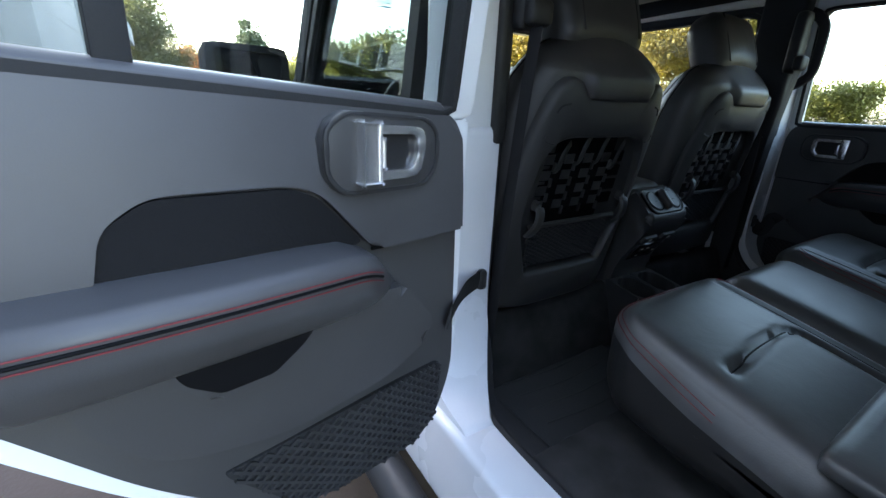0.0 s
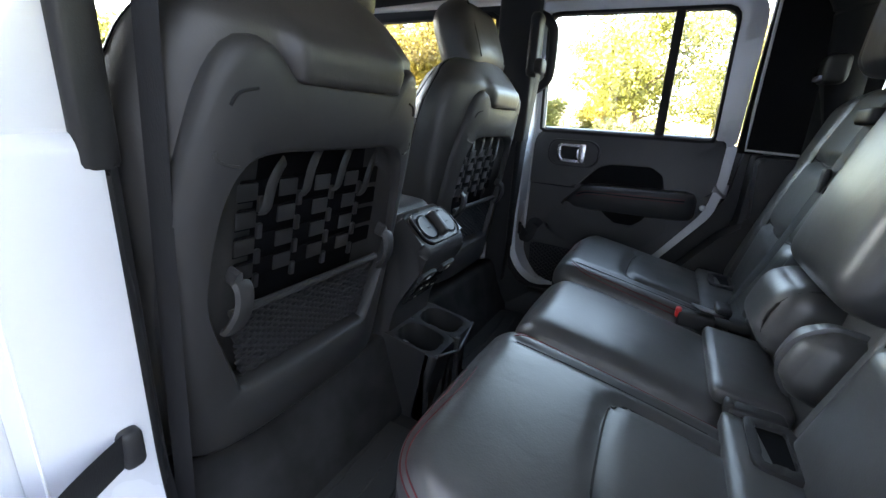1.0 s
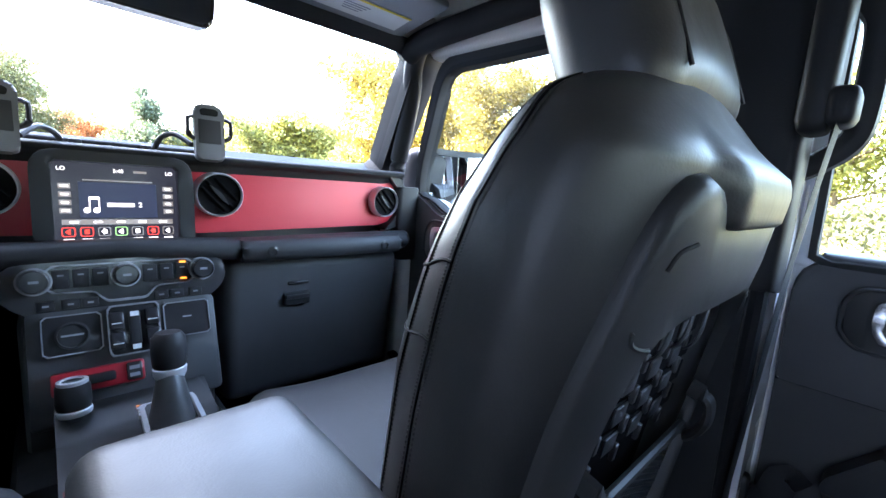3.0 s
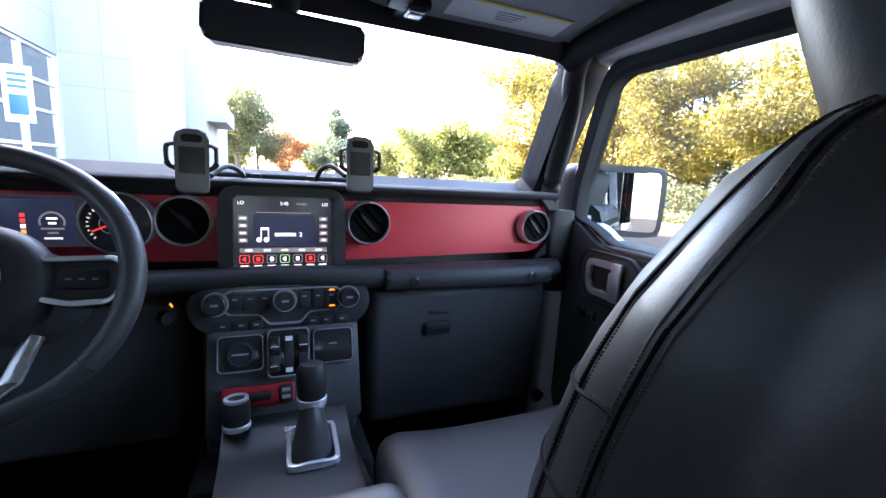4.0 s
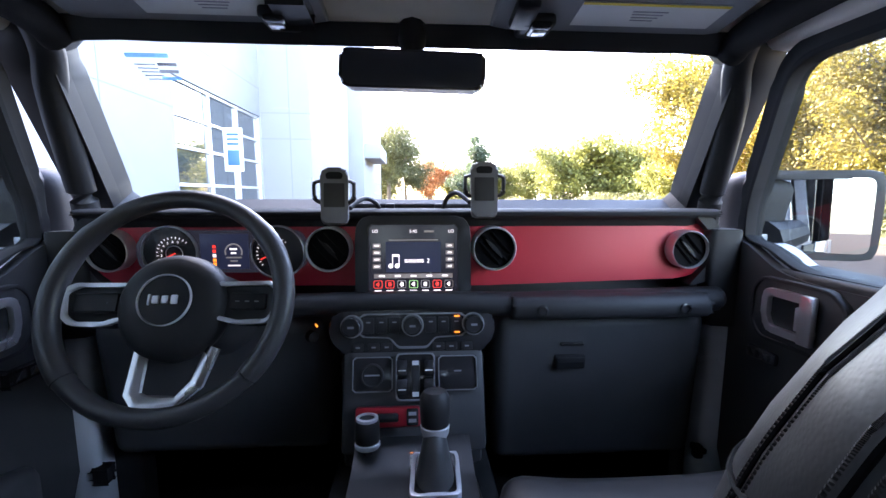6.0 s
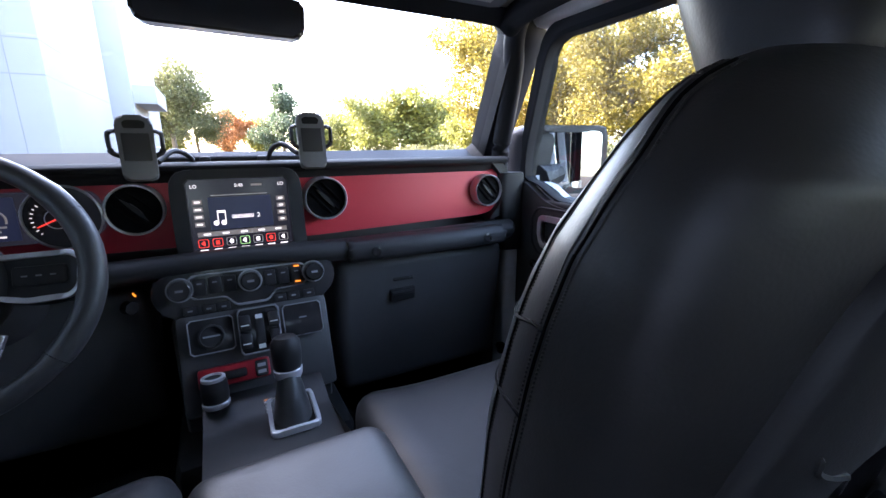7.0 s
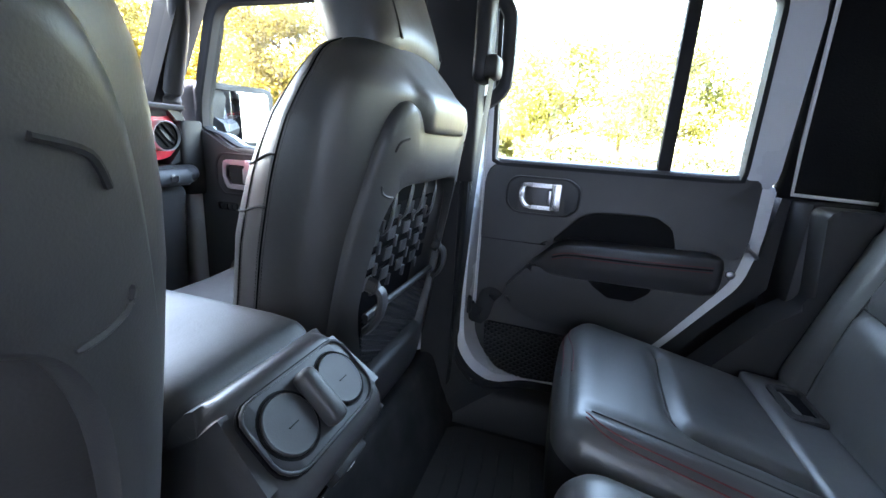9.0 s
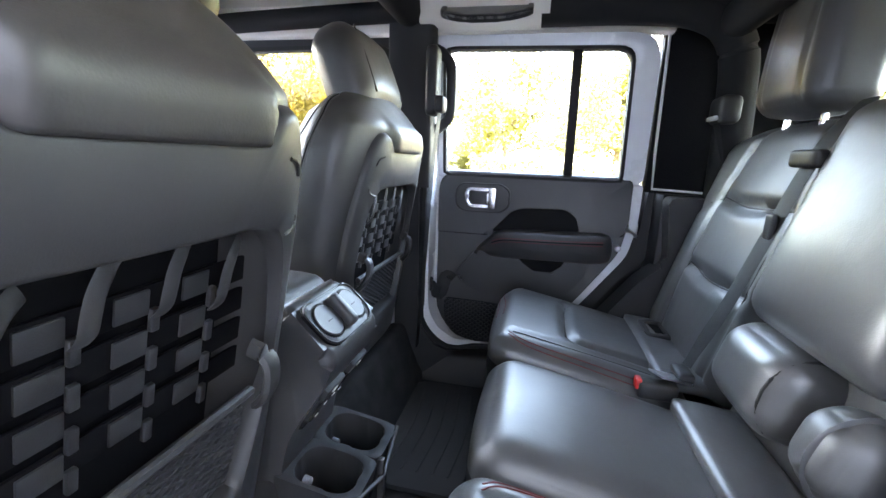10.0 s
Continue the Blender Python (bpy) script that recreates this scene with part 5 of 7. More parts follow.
def vent(x, z, r, y):
    m = facing(x, y, z, 0, -1, 0)
    v = part("air_vent", lathe([(r * 1.02, -0.03), (r * 1.02, 0.004), (r * 1.01, 0.010), (r * 0.97, 0.012), (r * 0.935, 0.006), (r * 0.925, -0.03)], m, 40, cap=False), SILVER, dash, "round vent with a silver ring")
    part("barrel", lathe([(r * 0.93, 0.004), (r * 0.91, -0.0008), (0.001, -0.0014)], m, 32, cap=False), VOID, v)
    for k, ang in enumerate((-1, 0, 1)):
        w = r * (0.82 if ang == 0 else 0.70)
        sl = warped(rbox(-w, w, -0.0016, 0.0016, -0.001, 0.005, 0.0008), lambda a, b, c: (a, b + ang * r * 0.36 + c * 0.6, c))
        part("slat", moved(sl, m @ pose(0, 0, 0, 0, 0, -48)), VOID, v)
    fin = prism([(r * 0.62 * q, r * (0.13 * (1 - q * q) - 0.02)) for q in [k / 5 - 1 for k in range(11)]] + [(r * 0.62 * q, -r * 0.05 * (1 - q * q) - r * 0.02) for q in [1 - k / 5 for k in range(1, 10)]], "z", -0.004, 0.006, 0.001)
    part("fin", moved(fin, m @ pose(0, 0, 0, 0, 0, -48)), PLASTIC, v, "curved black vane")


vent(0.170, 1.223, 0.045, 1.083)
vent(-0.170, 1.223, 0.045, 1.083)
vent(0.598, 1.217, 0.041, 1.092)
vent(-0.602, 1.221, 0.041, 1.092)

# instrument cluster
cl = rounded([(-0.53, 1.178), (-0.225, 1.178), (-0.212, 1.215), (-0.225, 1.262), (-0.53, 1.262), (-0.545, 1.215)], 0.025)
clus = part("gauge_panel", prism(cl, "y", 1.076, 1.11, 0.003), SCREEN, dash, "dark instrument cluster with lit dials")
for cx, sgn in ((-0.475, 1), (-0.268, -1)):
    m = facing(cx, 1.074, 1.219, 0, -1, 0)
    dial = part("dial", lathe([(0.054, -0.005), (0.054, 0.004), (0.0515, 0.006), (0.0505, -0.001)], m, 40, cap=False), DARK_SILVER, clus, "silver dial ring")
    part("dial_face", lathe([(0.051, 0.0), (0.050, 0.0008), (0.0005, 0.001)], m, 36), GLOSS, dial)
    m = m @ Matrix.Translation((0.008 * sgn, -0.002, 0))
    for k in range(15):
        a = radians(225 - k * 13)
        part("tick", moved(rbox(0.030 if k % 2 else 0.031, 0.034, -0.0008, 0.0008, 0.001, 0.0018, 0), m @ pose(0, 0, 0, 0, 0, math.degrees(a))), LIT_TICK, dial)
    part("inner_ring", lathe([(0.0165, 0.001), (0.0165, 0.002), (0.0155, 0.002), (0.0155, 0.001)], m, 32, cap=False), SILVER, dial)
    part("needle", moved(rbox(-0.003, 0.029, -0.0011, 0.0011, 0.0022, 0.0034, 0), m @ pose(0, 0, 0, 0, 0, 205)), LIT_RED, dial, "red needle")
part("centre_display", rbox(-0.418, -0.325, 1.0735, 1.077, 1.186, 1.256, 0.001), LIT_BLUE, clus, "lit centre display")
arc = spline([(-0.354 + 0.016 * math.cos(radians(a)), 1.0728, 1.220 + 0.016 * math.sin(radians(a))) for a in range(-20, 201, 20)], 2)
part("gauge_arc", tube(arc, 0.0016, 5), LIT_GREY, clus)
for z, w, mt in ((1.226, 0.007, LIT_WHITE), (1.218, 0.005, LIT_WHITE), (1.209, 0.015, LIT_GREY), (1.202, 0.007, LIT_GREY), (1.193, 0.012, LIT_TICK)):
    part("text_bar", rbox(-0.354 - w, -0.354 + w, 1.0725, 1.0735, z - 0.0015, z + 0.0015, 0), mt, clus)
for z, mt in ((1.231, LIT_RED), (1.222, LIT_RED), (1.213, LIT_WHITE), (1.204, LIT_AMBER), (1.196, LIT_AMBER)):
    part("indicator", rbox(-0.394, -0.388, 1.0725, 1.0735, z - 0.003, z + 0.003, 0), mt, clus)

# touch screen in its bezel
tilt = Matrix.Translation((0.002, 1.070, 1.203)) @ pose(0, 0, 0, -6, 0, 0)
bez = rounded([(-0.116, -0.078), (-0.108, -0.088), (0.108, -0.088), (0.116, -0.078), (0.116, 0.068), (0.10, 0.088), (-0.10, 0.088), (-0.116, 0.068)], 0.012)
screen = part("touch_screen", moved(ring(by_angle(bez, (0, 0), 72), by_angle(rounded([(-0.09, -0.067), (0.09, -0.067), (0.09, 0.07), (-0.09, 0.07)], 0.006), (0, 0), 72), "y", -0.012, 0.05, 0.005), tilt), PLASTIC, dash, "touch screen in a black bezel")
part("display", moved(rbox(-0.091, 0.091, 0.0, 0.01, -0.068, 0.071, 0), tilt), SCREEN, screen, "lit black display")
def on_screen(name, x0, x1, z0, z1, mt, d=0.0008):
    return part(name, moved(rbox(x0, x1, -d, 0.0, z0, z1, 0), tilt), mt, screen)
on_screen("album_panel", -0.056, 0.056, -0.026, 0.036, LIT_BLUE)
on_screen("progress_bar", -0.050, 0.050, 0.0385, 0.0405, LIT_GREY)
on_screen("button_bar", -0.080, 0.080, -0.038, -0.029, LIT_GREY, 0.0004)
for k in range(5):
    on_screen("text_bar", -0.070 + k * 0.032, -0.058 + k * 0.032, -0.035, -0.032, LIT_WHITE)
for k, z in enumerate((0.028, 0.014, 0.0, -0.014)):
    on_screen("side_button", -0.082, -0.066, z - 0.0045, z + 0.0045, LIT_GREY)
    on_screen("text_bar", -0.079, -0.069, z - 0.0015, z + 0.0015, LIT_WHITE, 0.0012)
    on_screen("side_button", 0.066, 0.082, z - 0.0045, z + 0.0045, LIT_GREY)
    on_screen("text_bar", 0.070, 0.078, z - 0.0015, z + 0.0015, LIT_WHITE, 0.0012)
for k in range(7):
    x = -0.072 + k * 0.024
    col = (LIT_RED, LIT_RED, LIT_GREY, LIT_GREEN, LIT_GREY, LIT_RED, LIT_GREY)[k]
    o = rounded([(x - 0.009, -0.0585), (x + 0.009, -0.0585), (x + 0.009, -0.0425), (x - 0.009, -0.0425)], 0.003, 3)
    part("app_icon", moved(ring(by_angle(o, (x, -0.0505), 32), by_angle([(x + (u - x) * 0.86, -0.0505 + (v + 0.0505) * 0.86) for u, v in o], (x, -0.0505), 32), "y", -0.001, 0.0, 0), tilt), col, screen)
    part("app_sign", moved(prism([(x + 0.0045 * math.cos(a) * (1 if j % 2 else 0.6), -0.0505 + 0.0055 * math.sin(a) * (1 if j % 2 else 0.7)) for j, a in enumerate([2 * math.pi * q / (6 + k % 3 * 2) for q in range(6 + k % 3 * 2)])], "y", -0.001, 0, 0), tilt), LIT_RED if k in (0, 1, 5) else LIT_WHITE, screen)
    on_screen("text_bar", x - 0.007, x + 0.007, -0.0645, -0.0625, LIT_WHITE)
# the note sign: two heads, two stems, a beam
for bx in (-0.046, -0.033):
    part("note_head", moved(lathe([(0.0048, 0.0), (0.0048, 0.0015)], Matrix.Translation((bx, 0, -0.013)) @ FACE_Y, 14), tilt), LIT_WHITE, screen)
    on_screen("note_stem", bx + 0.003, bx + 0.0045, -0.013, 0.009, LIT_WHITE, 0.0012)
on_screen("note_beam", -0.043, -0.0285, 0.006, 0.0105, LIT_WHITE, 0.0012)


def words(text, size, m, mt, parent, name="text"):
    cu = bpy.data.curves.new(name, "FONT")
    cu.body, cu.size, cu.align_x, cu.align_y, cu.extrude = text, size, "CENTER", "CENTER", 0.0002
    ob = new(name, cu)
    cu.materials.append(mt)
    ob.parent = parent
    ob.matrix_world = m
    return ob


def screen_words(text, x, z, size):
    words(text, size, tilt @ Matrix.Translation((x, -0.0014, z)) @ FACE_Y, LIT_WHITE, screen)


def dial_words(cx, marks):
    for k, text in enumerate(marks):
        a = radians(212 - k * 24)
        words(text, 0.0062, Matrix.Translation((cx + 0.024 * math.cos(a), 1.0715, 1.217 + 0.024 * math.sin(a))) @ FACE_Y, LIT_WHITE, clus)


dial_words(-0.467, "1234567")
screen_words("LO", -0.077, 0.057, 0.009)
screen_words("LO", 0.077, 0.057, 0.009)
screen_words("5:45", 0.0, 0.057, 0.009)
screen_words("2", 0.030, -0.003, 0.012)
on_screen("text_bar", -0.018, 0.021, -0.0065, 0.0005, LIT_WHITE)
on_screen("text_bar", 0.022, 0.042, 0.055, 0.059, LIT_GREY)

# climate panel
hv = rounded([(-0.165, 1.088), (-0.145, 1.112), (0.145, 1.112), (0.165, 1.088), (0.155, 1.050), (0.12, 1.022), (-0.12, 1.022), (-0.155, 1.050)], 0.015)
ctz = lambda bm: moved(bm, Matrix.Translation((0, 1.012, 1.067)) @ pose(0, 0, 0, -10, 0, 0) @ Matrix.Translation((0, 0, -1.067)))
clim = part("climate_panel", ctz(prism(hv, "y", 0.0, 0.09, 0.006, 3)), GLOSS, dash, "black climate control panel")
fr = rounded([(-0.115, 1.082), (-0.098, 1.106), (0.098, 1.106), (0.115, 1.082), (0.098, 1.060), (0.045, 1.058), (0.028, 1.038), (-0.028, 1.038), (-0.045, 1.058), (-0.098, 1.060)], 0.006)
fo, fi = by_angle(fr, (0, 1.080), 96), by_angle([(u * 0.972, 1.080 + (v - 1.080) * 0.90) for u, v in fr], (0, 1.080), 96)
part("panel_trim", ctz(ring(fo, fi, "y", -0.003, 0.004, 0.001)), DARK_SILVER, clim, "silver outline trim")
for x, z, r in ((-0.1165, 1.082, 0.019), (0.118, 1.084, 0.019), (0.0, 1.083, 0.0185)):
    k = part("knob", ctz(lathe([(r, 0.0), (r * 1.02, 0.006), (r * 0.92, 0.02), (r * 0.86, 0.021), (r * 0.80, 0.018), (0.0005, 0.018)], facing(x, 0.0, z, 0, -1, 0), 28)), GLOSS, clim, "round control knob")
    part("knob_ring", ctz(lathe([(r * 1.16, -0.002), (r * 1.16, 0.004), (r * 1.03, 0.004), (r * 1.03, -0.002)], facing(x, 0, z, 0, -1, 0), 28, cap=False)), DARK_SILVER, k)
    part("knob_mark", ctz(rbox(x - 0.006, x + 0.006, -0.0195, -0.018, z - 0.002, z + 0.002, 0)), LABEL_INK, k)
for x in (-0.085, -0.06, -0.035, 0.035, 0.06, 0.085):
    part("button", ctz(rbox(x - 0.0105, x + 0.0105, -0.004, 0.004, 1.068, 1.098, 0.002)), PLASTIC, clim)
    part("button_sign", ctz(rbox(x - 0.004, x + 0.004, -0.0046, -0.004, 1.088, 1.0905, 0)), LABEL_INK, clim)
for z in (1.100, 1.069):
    part("indicator", ctz(rbox(0.081, 0.091, -0.0052, -0.004, z - 0.002, z + 0.001, 0)), LIT_AMBER, clim, "amber lamp")
for x in (-0.105, -0.075, -0.05, 0.05, 0.075, 0.105):
    part("button", ctz(rbox(x - 0.011, x + 0.011, -0.003, 0.004, 1.034, 1.049, 0.002)), PLASTIC, clim)
    part("button_sign", ctz(rbox(x - 0.004, x + 0.004, -0.0036, -0.003, 1.040, 1.043, 0)), LABEL_INK, clim)

# window-switch bank and side covers
bk = lambda bm: moved(bm, Matrix.Translation((0.002, 0.985, 0.995)) @ pose(0, 0, 0, -20, 0, 0))
stack = part("centre_column", join(bk(rbox(-0.135, 0.135, 0.004, 0.12, -0.14, 0.045, 0.01)), rbox(-0.14, 0.14, 1.0, 1.2, 0.7, 1.03, 0.02)), LOWER, dash)
bank = part("switch_bank", bk(rbox(-0.034, 0.040, -0.012, 0.01, -0.046, 0.040, 0.008)), GLOSS, stack, "window switches in a silver surround")
bo = rounded([(-0.034, -0.046), (0.040, -0.046), (0.040, 0.040), (-0.034, 0.040)], 0.008)
part("surround", bk(ring(by_angle(bo, (0.003, -0.003), 48), by_angle([(0.003 + (u - 0.003) * 0.93, -0.003 + (v + 0.003) * 0.94) for u, v in bo], (0.003, -0.003), 48), "y", -0.0145, -0.010, 0.0008)), DARK_SILVER, bank)
for x in (-0.022, 0.028):
    for z in (0.014, -0.020):
        sw = part("window_switch", bk(rbox(x - 0.0105, x + 0.0105, -0.022, -0.008, z - 0.015, z + 0.015, 0.004)), GLOSS, bank)
        part("switch_mark", bk(rbox(x - 0.007, x + 0.007, -0.0226, -0.022, z - 0.006, z - 0.0045, 0)), LABEL, sw)
part("lock_button", bk(rbox(-0.005, 0.011, -0.018, -0.008, -0.030, 0.026, 0.003)), PLASTIC, bank)
for z in (0.022, -0.034):
    part("switch_sign", bk(rbox(-0.003, 0.009, -0.0186, -0.0175, z - 0.004, z + 0.004, 0)), LABEL, bank)
for x0, x1 in ((-0.115, -0.040), (0.046, 0.120)):
    o = rounded([(x0, -0.030), (x1, -0.030), (x1, 0.034), (x0, 0.034)], 0.006)
    c0 = ((x0 + x1) / 2, 0.002)
    cv = part("socket_cover", bk(prism(o, "y", -0.006, 0.008, 0.002)), GLOSS, stack)
    part("cover_rim", bk(ring(by_angle(o, c0, 40), by_angle([(c0[0] + (u - c0[0]) * 0.95, c0[1] + (v - c0[1]) * 0.94) for u, v in o], c0, 40), "y", -0.008, -0.004, 0.0008)), DARK_SILVER, cv)
part("power_socket", bk(lathe([(0.022, 0), (0.022, 0.004), (0.019, 0.005), (0.018, 0.001), (0.0005, 0.001)], facing(-0.078, -0.006, 0.0, 0, -1, 0), 28)), PLASTIC, stack)
part("socket_bar", bk(rbox(-0.092, -0.064, -0.0095, -0.0085, -0.001, 0.002, 0)), LABEL_INK, stack)
part("cover_bar", bk(rbox(0.076, 0.09, -0.0075, -0.006, 0.004, 0.0065, 0)), LABEL_INK, stack)
axle = part("axle_lock_panel", bk(rbox(-0.108, 0.012, -0.010, 0.01, -0.092, -0.056, 0.005)), RED, stack, "red differential lock switch panel")
part("rocker", bk(rbox(-0.070, -0.028, -0.018, -0.006, -0.082, -0.066, 0.004)), GLOSS, axle)
part("rocker_pair", bk(rbox(-0.014, 0.008, -0.014, -0.004, -0.089, -0.059, 0.003)), GLOSS, axle)
for z in (-0.068, -0.080):
    part("text_bar", bk(rbox(-0.010, 0.004, -0.0148, -0.0138, z - 0.003, z + 0.003, 0)), LABEL_INK, axle)
part("text_bar", bk(rbox(-0.097, -0.082, -0.0108, -0.0098, -0.079, -0.069, 0)), LABEL, axle)
part("headlamp_stalk", tube([(-0.20, 1.03, 1.06), (-0.19, 1.02, 1.06)], 0.012, 8), GLOSS, dash)
part("button_lamp", moved(rbox(-0.0035, 0.0035, -0.002, 0.002, -0.001, 0.001, 0), Matrix.Translation((-0.182, 1.008, 1.087)) @ pose(0, 0, 0, 0, 60, 0)), LIT_AMBER, dash, "small amber lamp")

# ---- steering wheel ----
SW = Matrix.Translation((-0.370, 0.875, 1.172)) @ pose(0, 0, 0, -24, 0, 0)
wheel = thing("steering_wheel", "black leather steering wheel with silver spokes", "steering wheel", at=SW)
R = 0.1685
rimp = [(R * math.cos(a) * 1.02, 0, R * math.sin(a)) for a in [2 * math.pi * k / 72 for k in range(72)]]
rim_r = [0.0146 + 0.0018 * (abs(math.cos(2 * math.pi * k / 72)) > 0.75) for k in range(72)]
rim = part("rim", tube(rimp, rim_r, 16, closed=True, up=(0, 1, 0)), RIM, wheel, "black leather rim")
for a in (28, 152, 222, 318):
    part("rim_joint", moved(lathe([(0.0152, -0.0012), (0.0166, 0), (0.0152, 0.0012)], Matrix.Translation((R * 1.02 * math.cos(radians(a)), 0, R * math.sin(radians(a)))) @ pose(0, 0, 0, 0, -a, 0), 14, cap=False), Matrix.Identity(4)), STITCH_BLACK, rim)
hub = part("hub", warped(lathe([(0.066, -0.024), (0.079, -0.004), (0.083, 0.014), (0.080, 0.032), (0.070, 0.044), (0.052, 0.050), (0.0005, 0.052)], facing(0, 0, 0, 0, -1, 0), 48), lambda x, y, z: (x, y, z * (1.10 if z < 0 else 0.94))), PLASTIC, wheel, "black airbag cover")
part("badge_ring", lathe([(0.0395, 0), (0.0395, 0.004), (0.0380, 0.005), (0.0375, 0.001)], facing(0, -0.052, 0.0, 0, -1, 0), 40, cap=False), SILVER, hub)
part("badge_disc", lathe([(0.0378, 0), (0.037, 0.002), (0.0005, 0.0025)], facing(0, -0.052, 0.0, 0, -1, 0), 36), PLASTIC, hub)
for x, w, h in ((-0.021, 0.004, 0.017), (-0.0115, 0.010, 0.012), (0.002, 0.010, 0.012), (0.0155, 0.010, 0.014)):
    part("badge_shape", rbox(x - w / 2, x + w / 2, -0.058, -0.054, -h / 2, h / 2, 0.002), SILVER, hub, "plain chrome badge mark")
for s in (-1, 1):
    sp = rounded([(s * 0.062, 0.030), (s * 0.146, 0.033), (s * 0.160, 0.020), (s * 0.156, -0.022), (s * 0.146, -0.034), (s * 0.098, -0.036), (s * 0.062, -0.026)], 0.006)
    spoke = part("spoke", warped(prism(sp, "y", -0.03, 0.0, 0.006, 3), lambda x, y, z: (x, y + 0.12 * max(0, abs(x) - 0.06), z)), PLASTIC, wheel)
    c0 = (s * 0.112, 0.0)
    so_ = by_angle(sp, c0, 60)
    part("spoke_trim", warped(ring(so_, [(c0[0] + (u - c0[0]) * 0.90, c0[1] + (v - c0[1]) * 0.80) for u, v in so_], "y", -0.038, -0.026, 0.002), lambda x, y, z: (x, y + 0.12 * max(0, abs(x) - 0.06), z)), SILVER, spoke, "satin silver spoke trim")
    part("button_pad", warped(rbox(s * 0.085, s * 0.140, -0.037, -0.025, -0.013, 0.014, 0.004), lambda x, y, z: (x, y + 0.12 * max(0, abs(x) - 0.06), z)), PLASTIC, spoke)
    for q in (-0.014, 0.0, 0.014):
        part("button_sign", warped(rbox(s * 0.112 + q - 0.003, s * 0.112 + q + 0.003, -0.038, -0.0365, -0.001, 0.001, 0), lambda x, y, z: (x, y + 0.12 * max(0, abs(x) - 0.06), z)), LABEL_INK, spoke)
u = [(-0.042, -0.068), (-0.046, -0.135), (-0.030, -0.148), (0.018, -0.150), (0.040, -0.125), (0.060, -0.070)]
part("lower_spoke", tube([(x, -0.012, z) for x, z in [(-0.044, -0.06)] + u[1:4] + [(0.044, -0.122), (0.062, -0.068)]], 0.0115, 10, flat=0.55, up=(0, 1, 0)), HANDLE, wheel, "satin silver lower spoke")
part("column", lathe([(0.06, 0.0), (0.07, 0.06), (0.075, 0.17)], facing(0, 0.01, 0, 0, 1, 0), 20), PLASTIC, wheel)
for s in (-1, 1):
    part("stalk", tube([(s * 0.05, 0.06, 0.01), (s * 0.12, 0.055, 0.025), (s * 0.165, 0.05, 0.03)], [0.009, 0.010, 0.012], 10, flat=0.7), PLASTIC, wheel)

for ob in wheel.children:      # the hub lies deeper than the rim
    if ob.name.split(".")[0] in ("hub", "spoke", "lower_spoke"):
        for q in [ob] + list(ob.children):
            for v in q.data.vertices:
                v.co.y += 0.042 * max(0, min(1, (0.19 - Vector((v.co.x, 0, v.co.z)).length) / 0.05))

# ---- centre console ----
con = thing("centre_console", "black centre console with padded armrest lid", "car console")
body = rounded([(0.266, 1.024), (0.240, 1.035), (0.158, 0.966), (0.172, 0.925), (0.245, 0.815), (0.262, 0.72), (0.285, FLOOR), (0.95, FLOOR), (0.98, 0.90), (0.88, 0.868), (0.62, 0.872), (0.565, 0.915), (0.555, 0.990), (0.272, 0.990)], [0.010, 0.016, 0.022, 0.03, 0.04, 0.03, 0.01, 0.01, 0.03, 0.02, 0.03, 0.03, 0.02, 0.006], 6)
part("body", warped(prism(body, "x", -0.104, 0.104, 0.020, 6), lambda x, y, z: (x * (1 - 0.10 * max(0, min(1, (0.30 - y) / 0.07)) - 0.10 * max(0, min(1, (0.985 - z) / 0.12)) * max(0, min(1, (0.40 - y) / 0.12)) - 0.14 * max(0, min(1, (z - 0.985) / 0.05)) ** 2), y, z)), CONSOLE, con, "black moulded console body")
lid = part("armrest_lid", rcube((0, 0.410, 1.010), (0.194, 0.300, 0.062), 0.026, 16, (0, 0.004, 0.003), fn=lambda x, y, z: (x, y, z - 0.10 * max(0, -y - 0.10))), LID_LEATHER, con, "padded black leather armrest lid")
for s in (-1, 1):
    for dz in (0.0, -0.008):
        part("stitching", tube([(s * 0.0972, 0.285 + k * 0.028, 1.012 + dz) for k in range(10)], 0.0012, 5), STITCH_RED, lid, "red thread")
for dz in (0.0, -0.007):
    part("stitching", tube([(-0.072 + k * 0.024, 0.2600, 1.003 + dz) for k in range(7)], 0.0010, 5), STITCH_RED, lid, "red thread")
# rear face: a slanted plate with two round vents and a rib between
pl = Matrix.Translation((0, 0.1965, 1.003)) @ pose(0, 0, 0, -46.5, 0, 0)
plate = rounded([(-0.078, -0.026), (-0.062, -0.040), (0.062, -0.040), (0.078, -0.026), (0.078, 0.028), (0.066, 0.038), (-0.066, 0.038), (-0.078, 0.028)], 0.012)
rv = part("rear_vent", moved(prism(plate, "y", -0.002, 0.03, 0.002), pl), VENT, con, "twin round rear vents in a plate")
po = by_angle(plate, (0, 0), 60)
part("vent_rim", moved(ring(po, [(a * 0.965, b * 0.94) for a, b in po], "y", -0.0045, 0.0, 0.0015), pl), VENT, rv)
part("rim_gap", moved(ring([(a * 1.025, b * 1.04) for a, b in po], [(a * 1.001, b * 1.002) for a, b in po], "y", -0.0016, 0.002, 0), pl), VOID, rv)
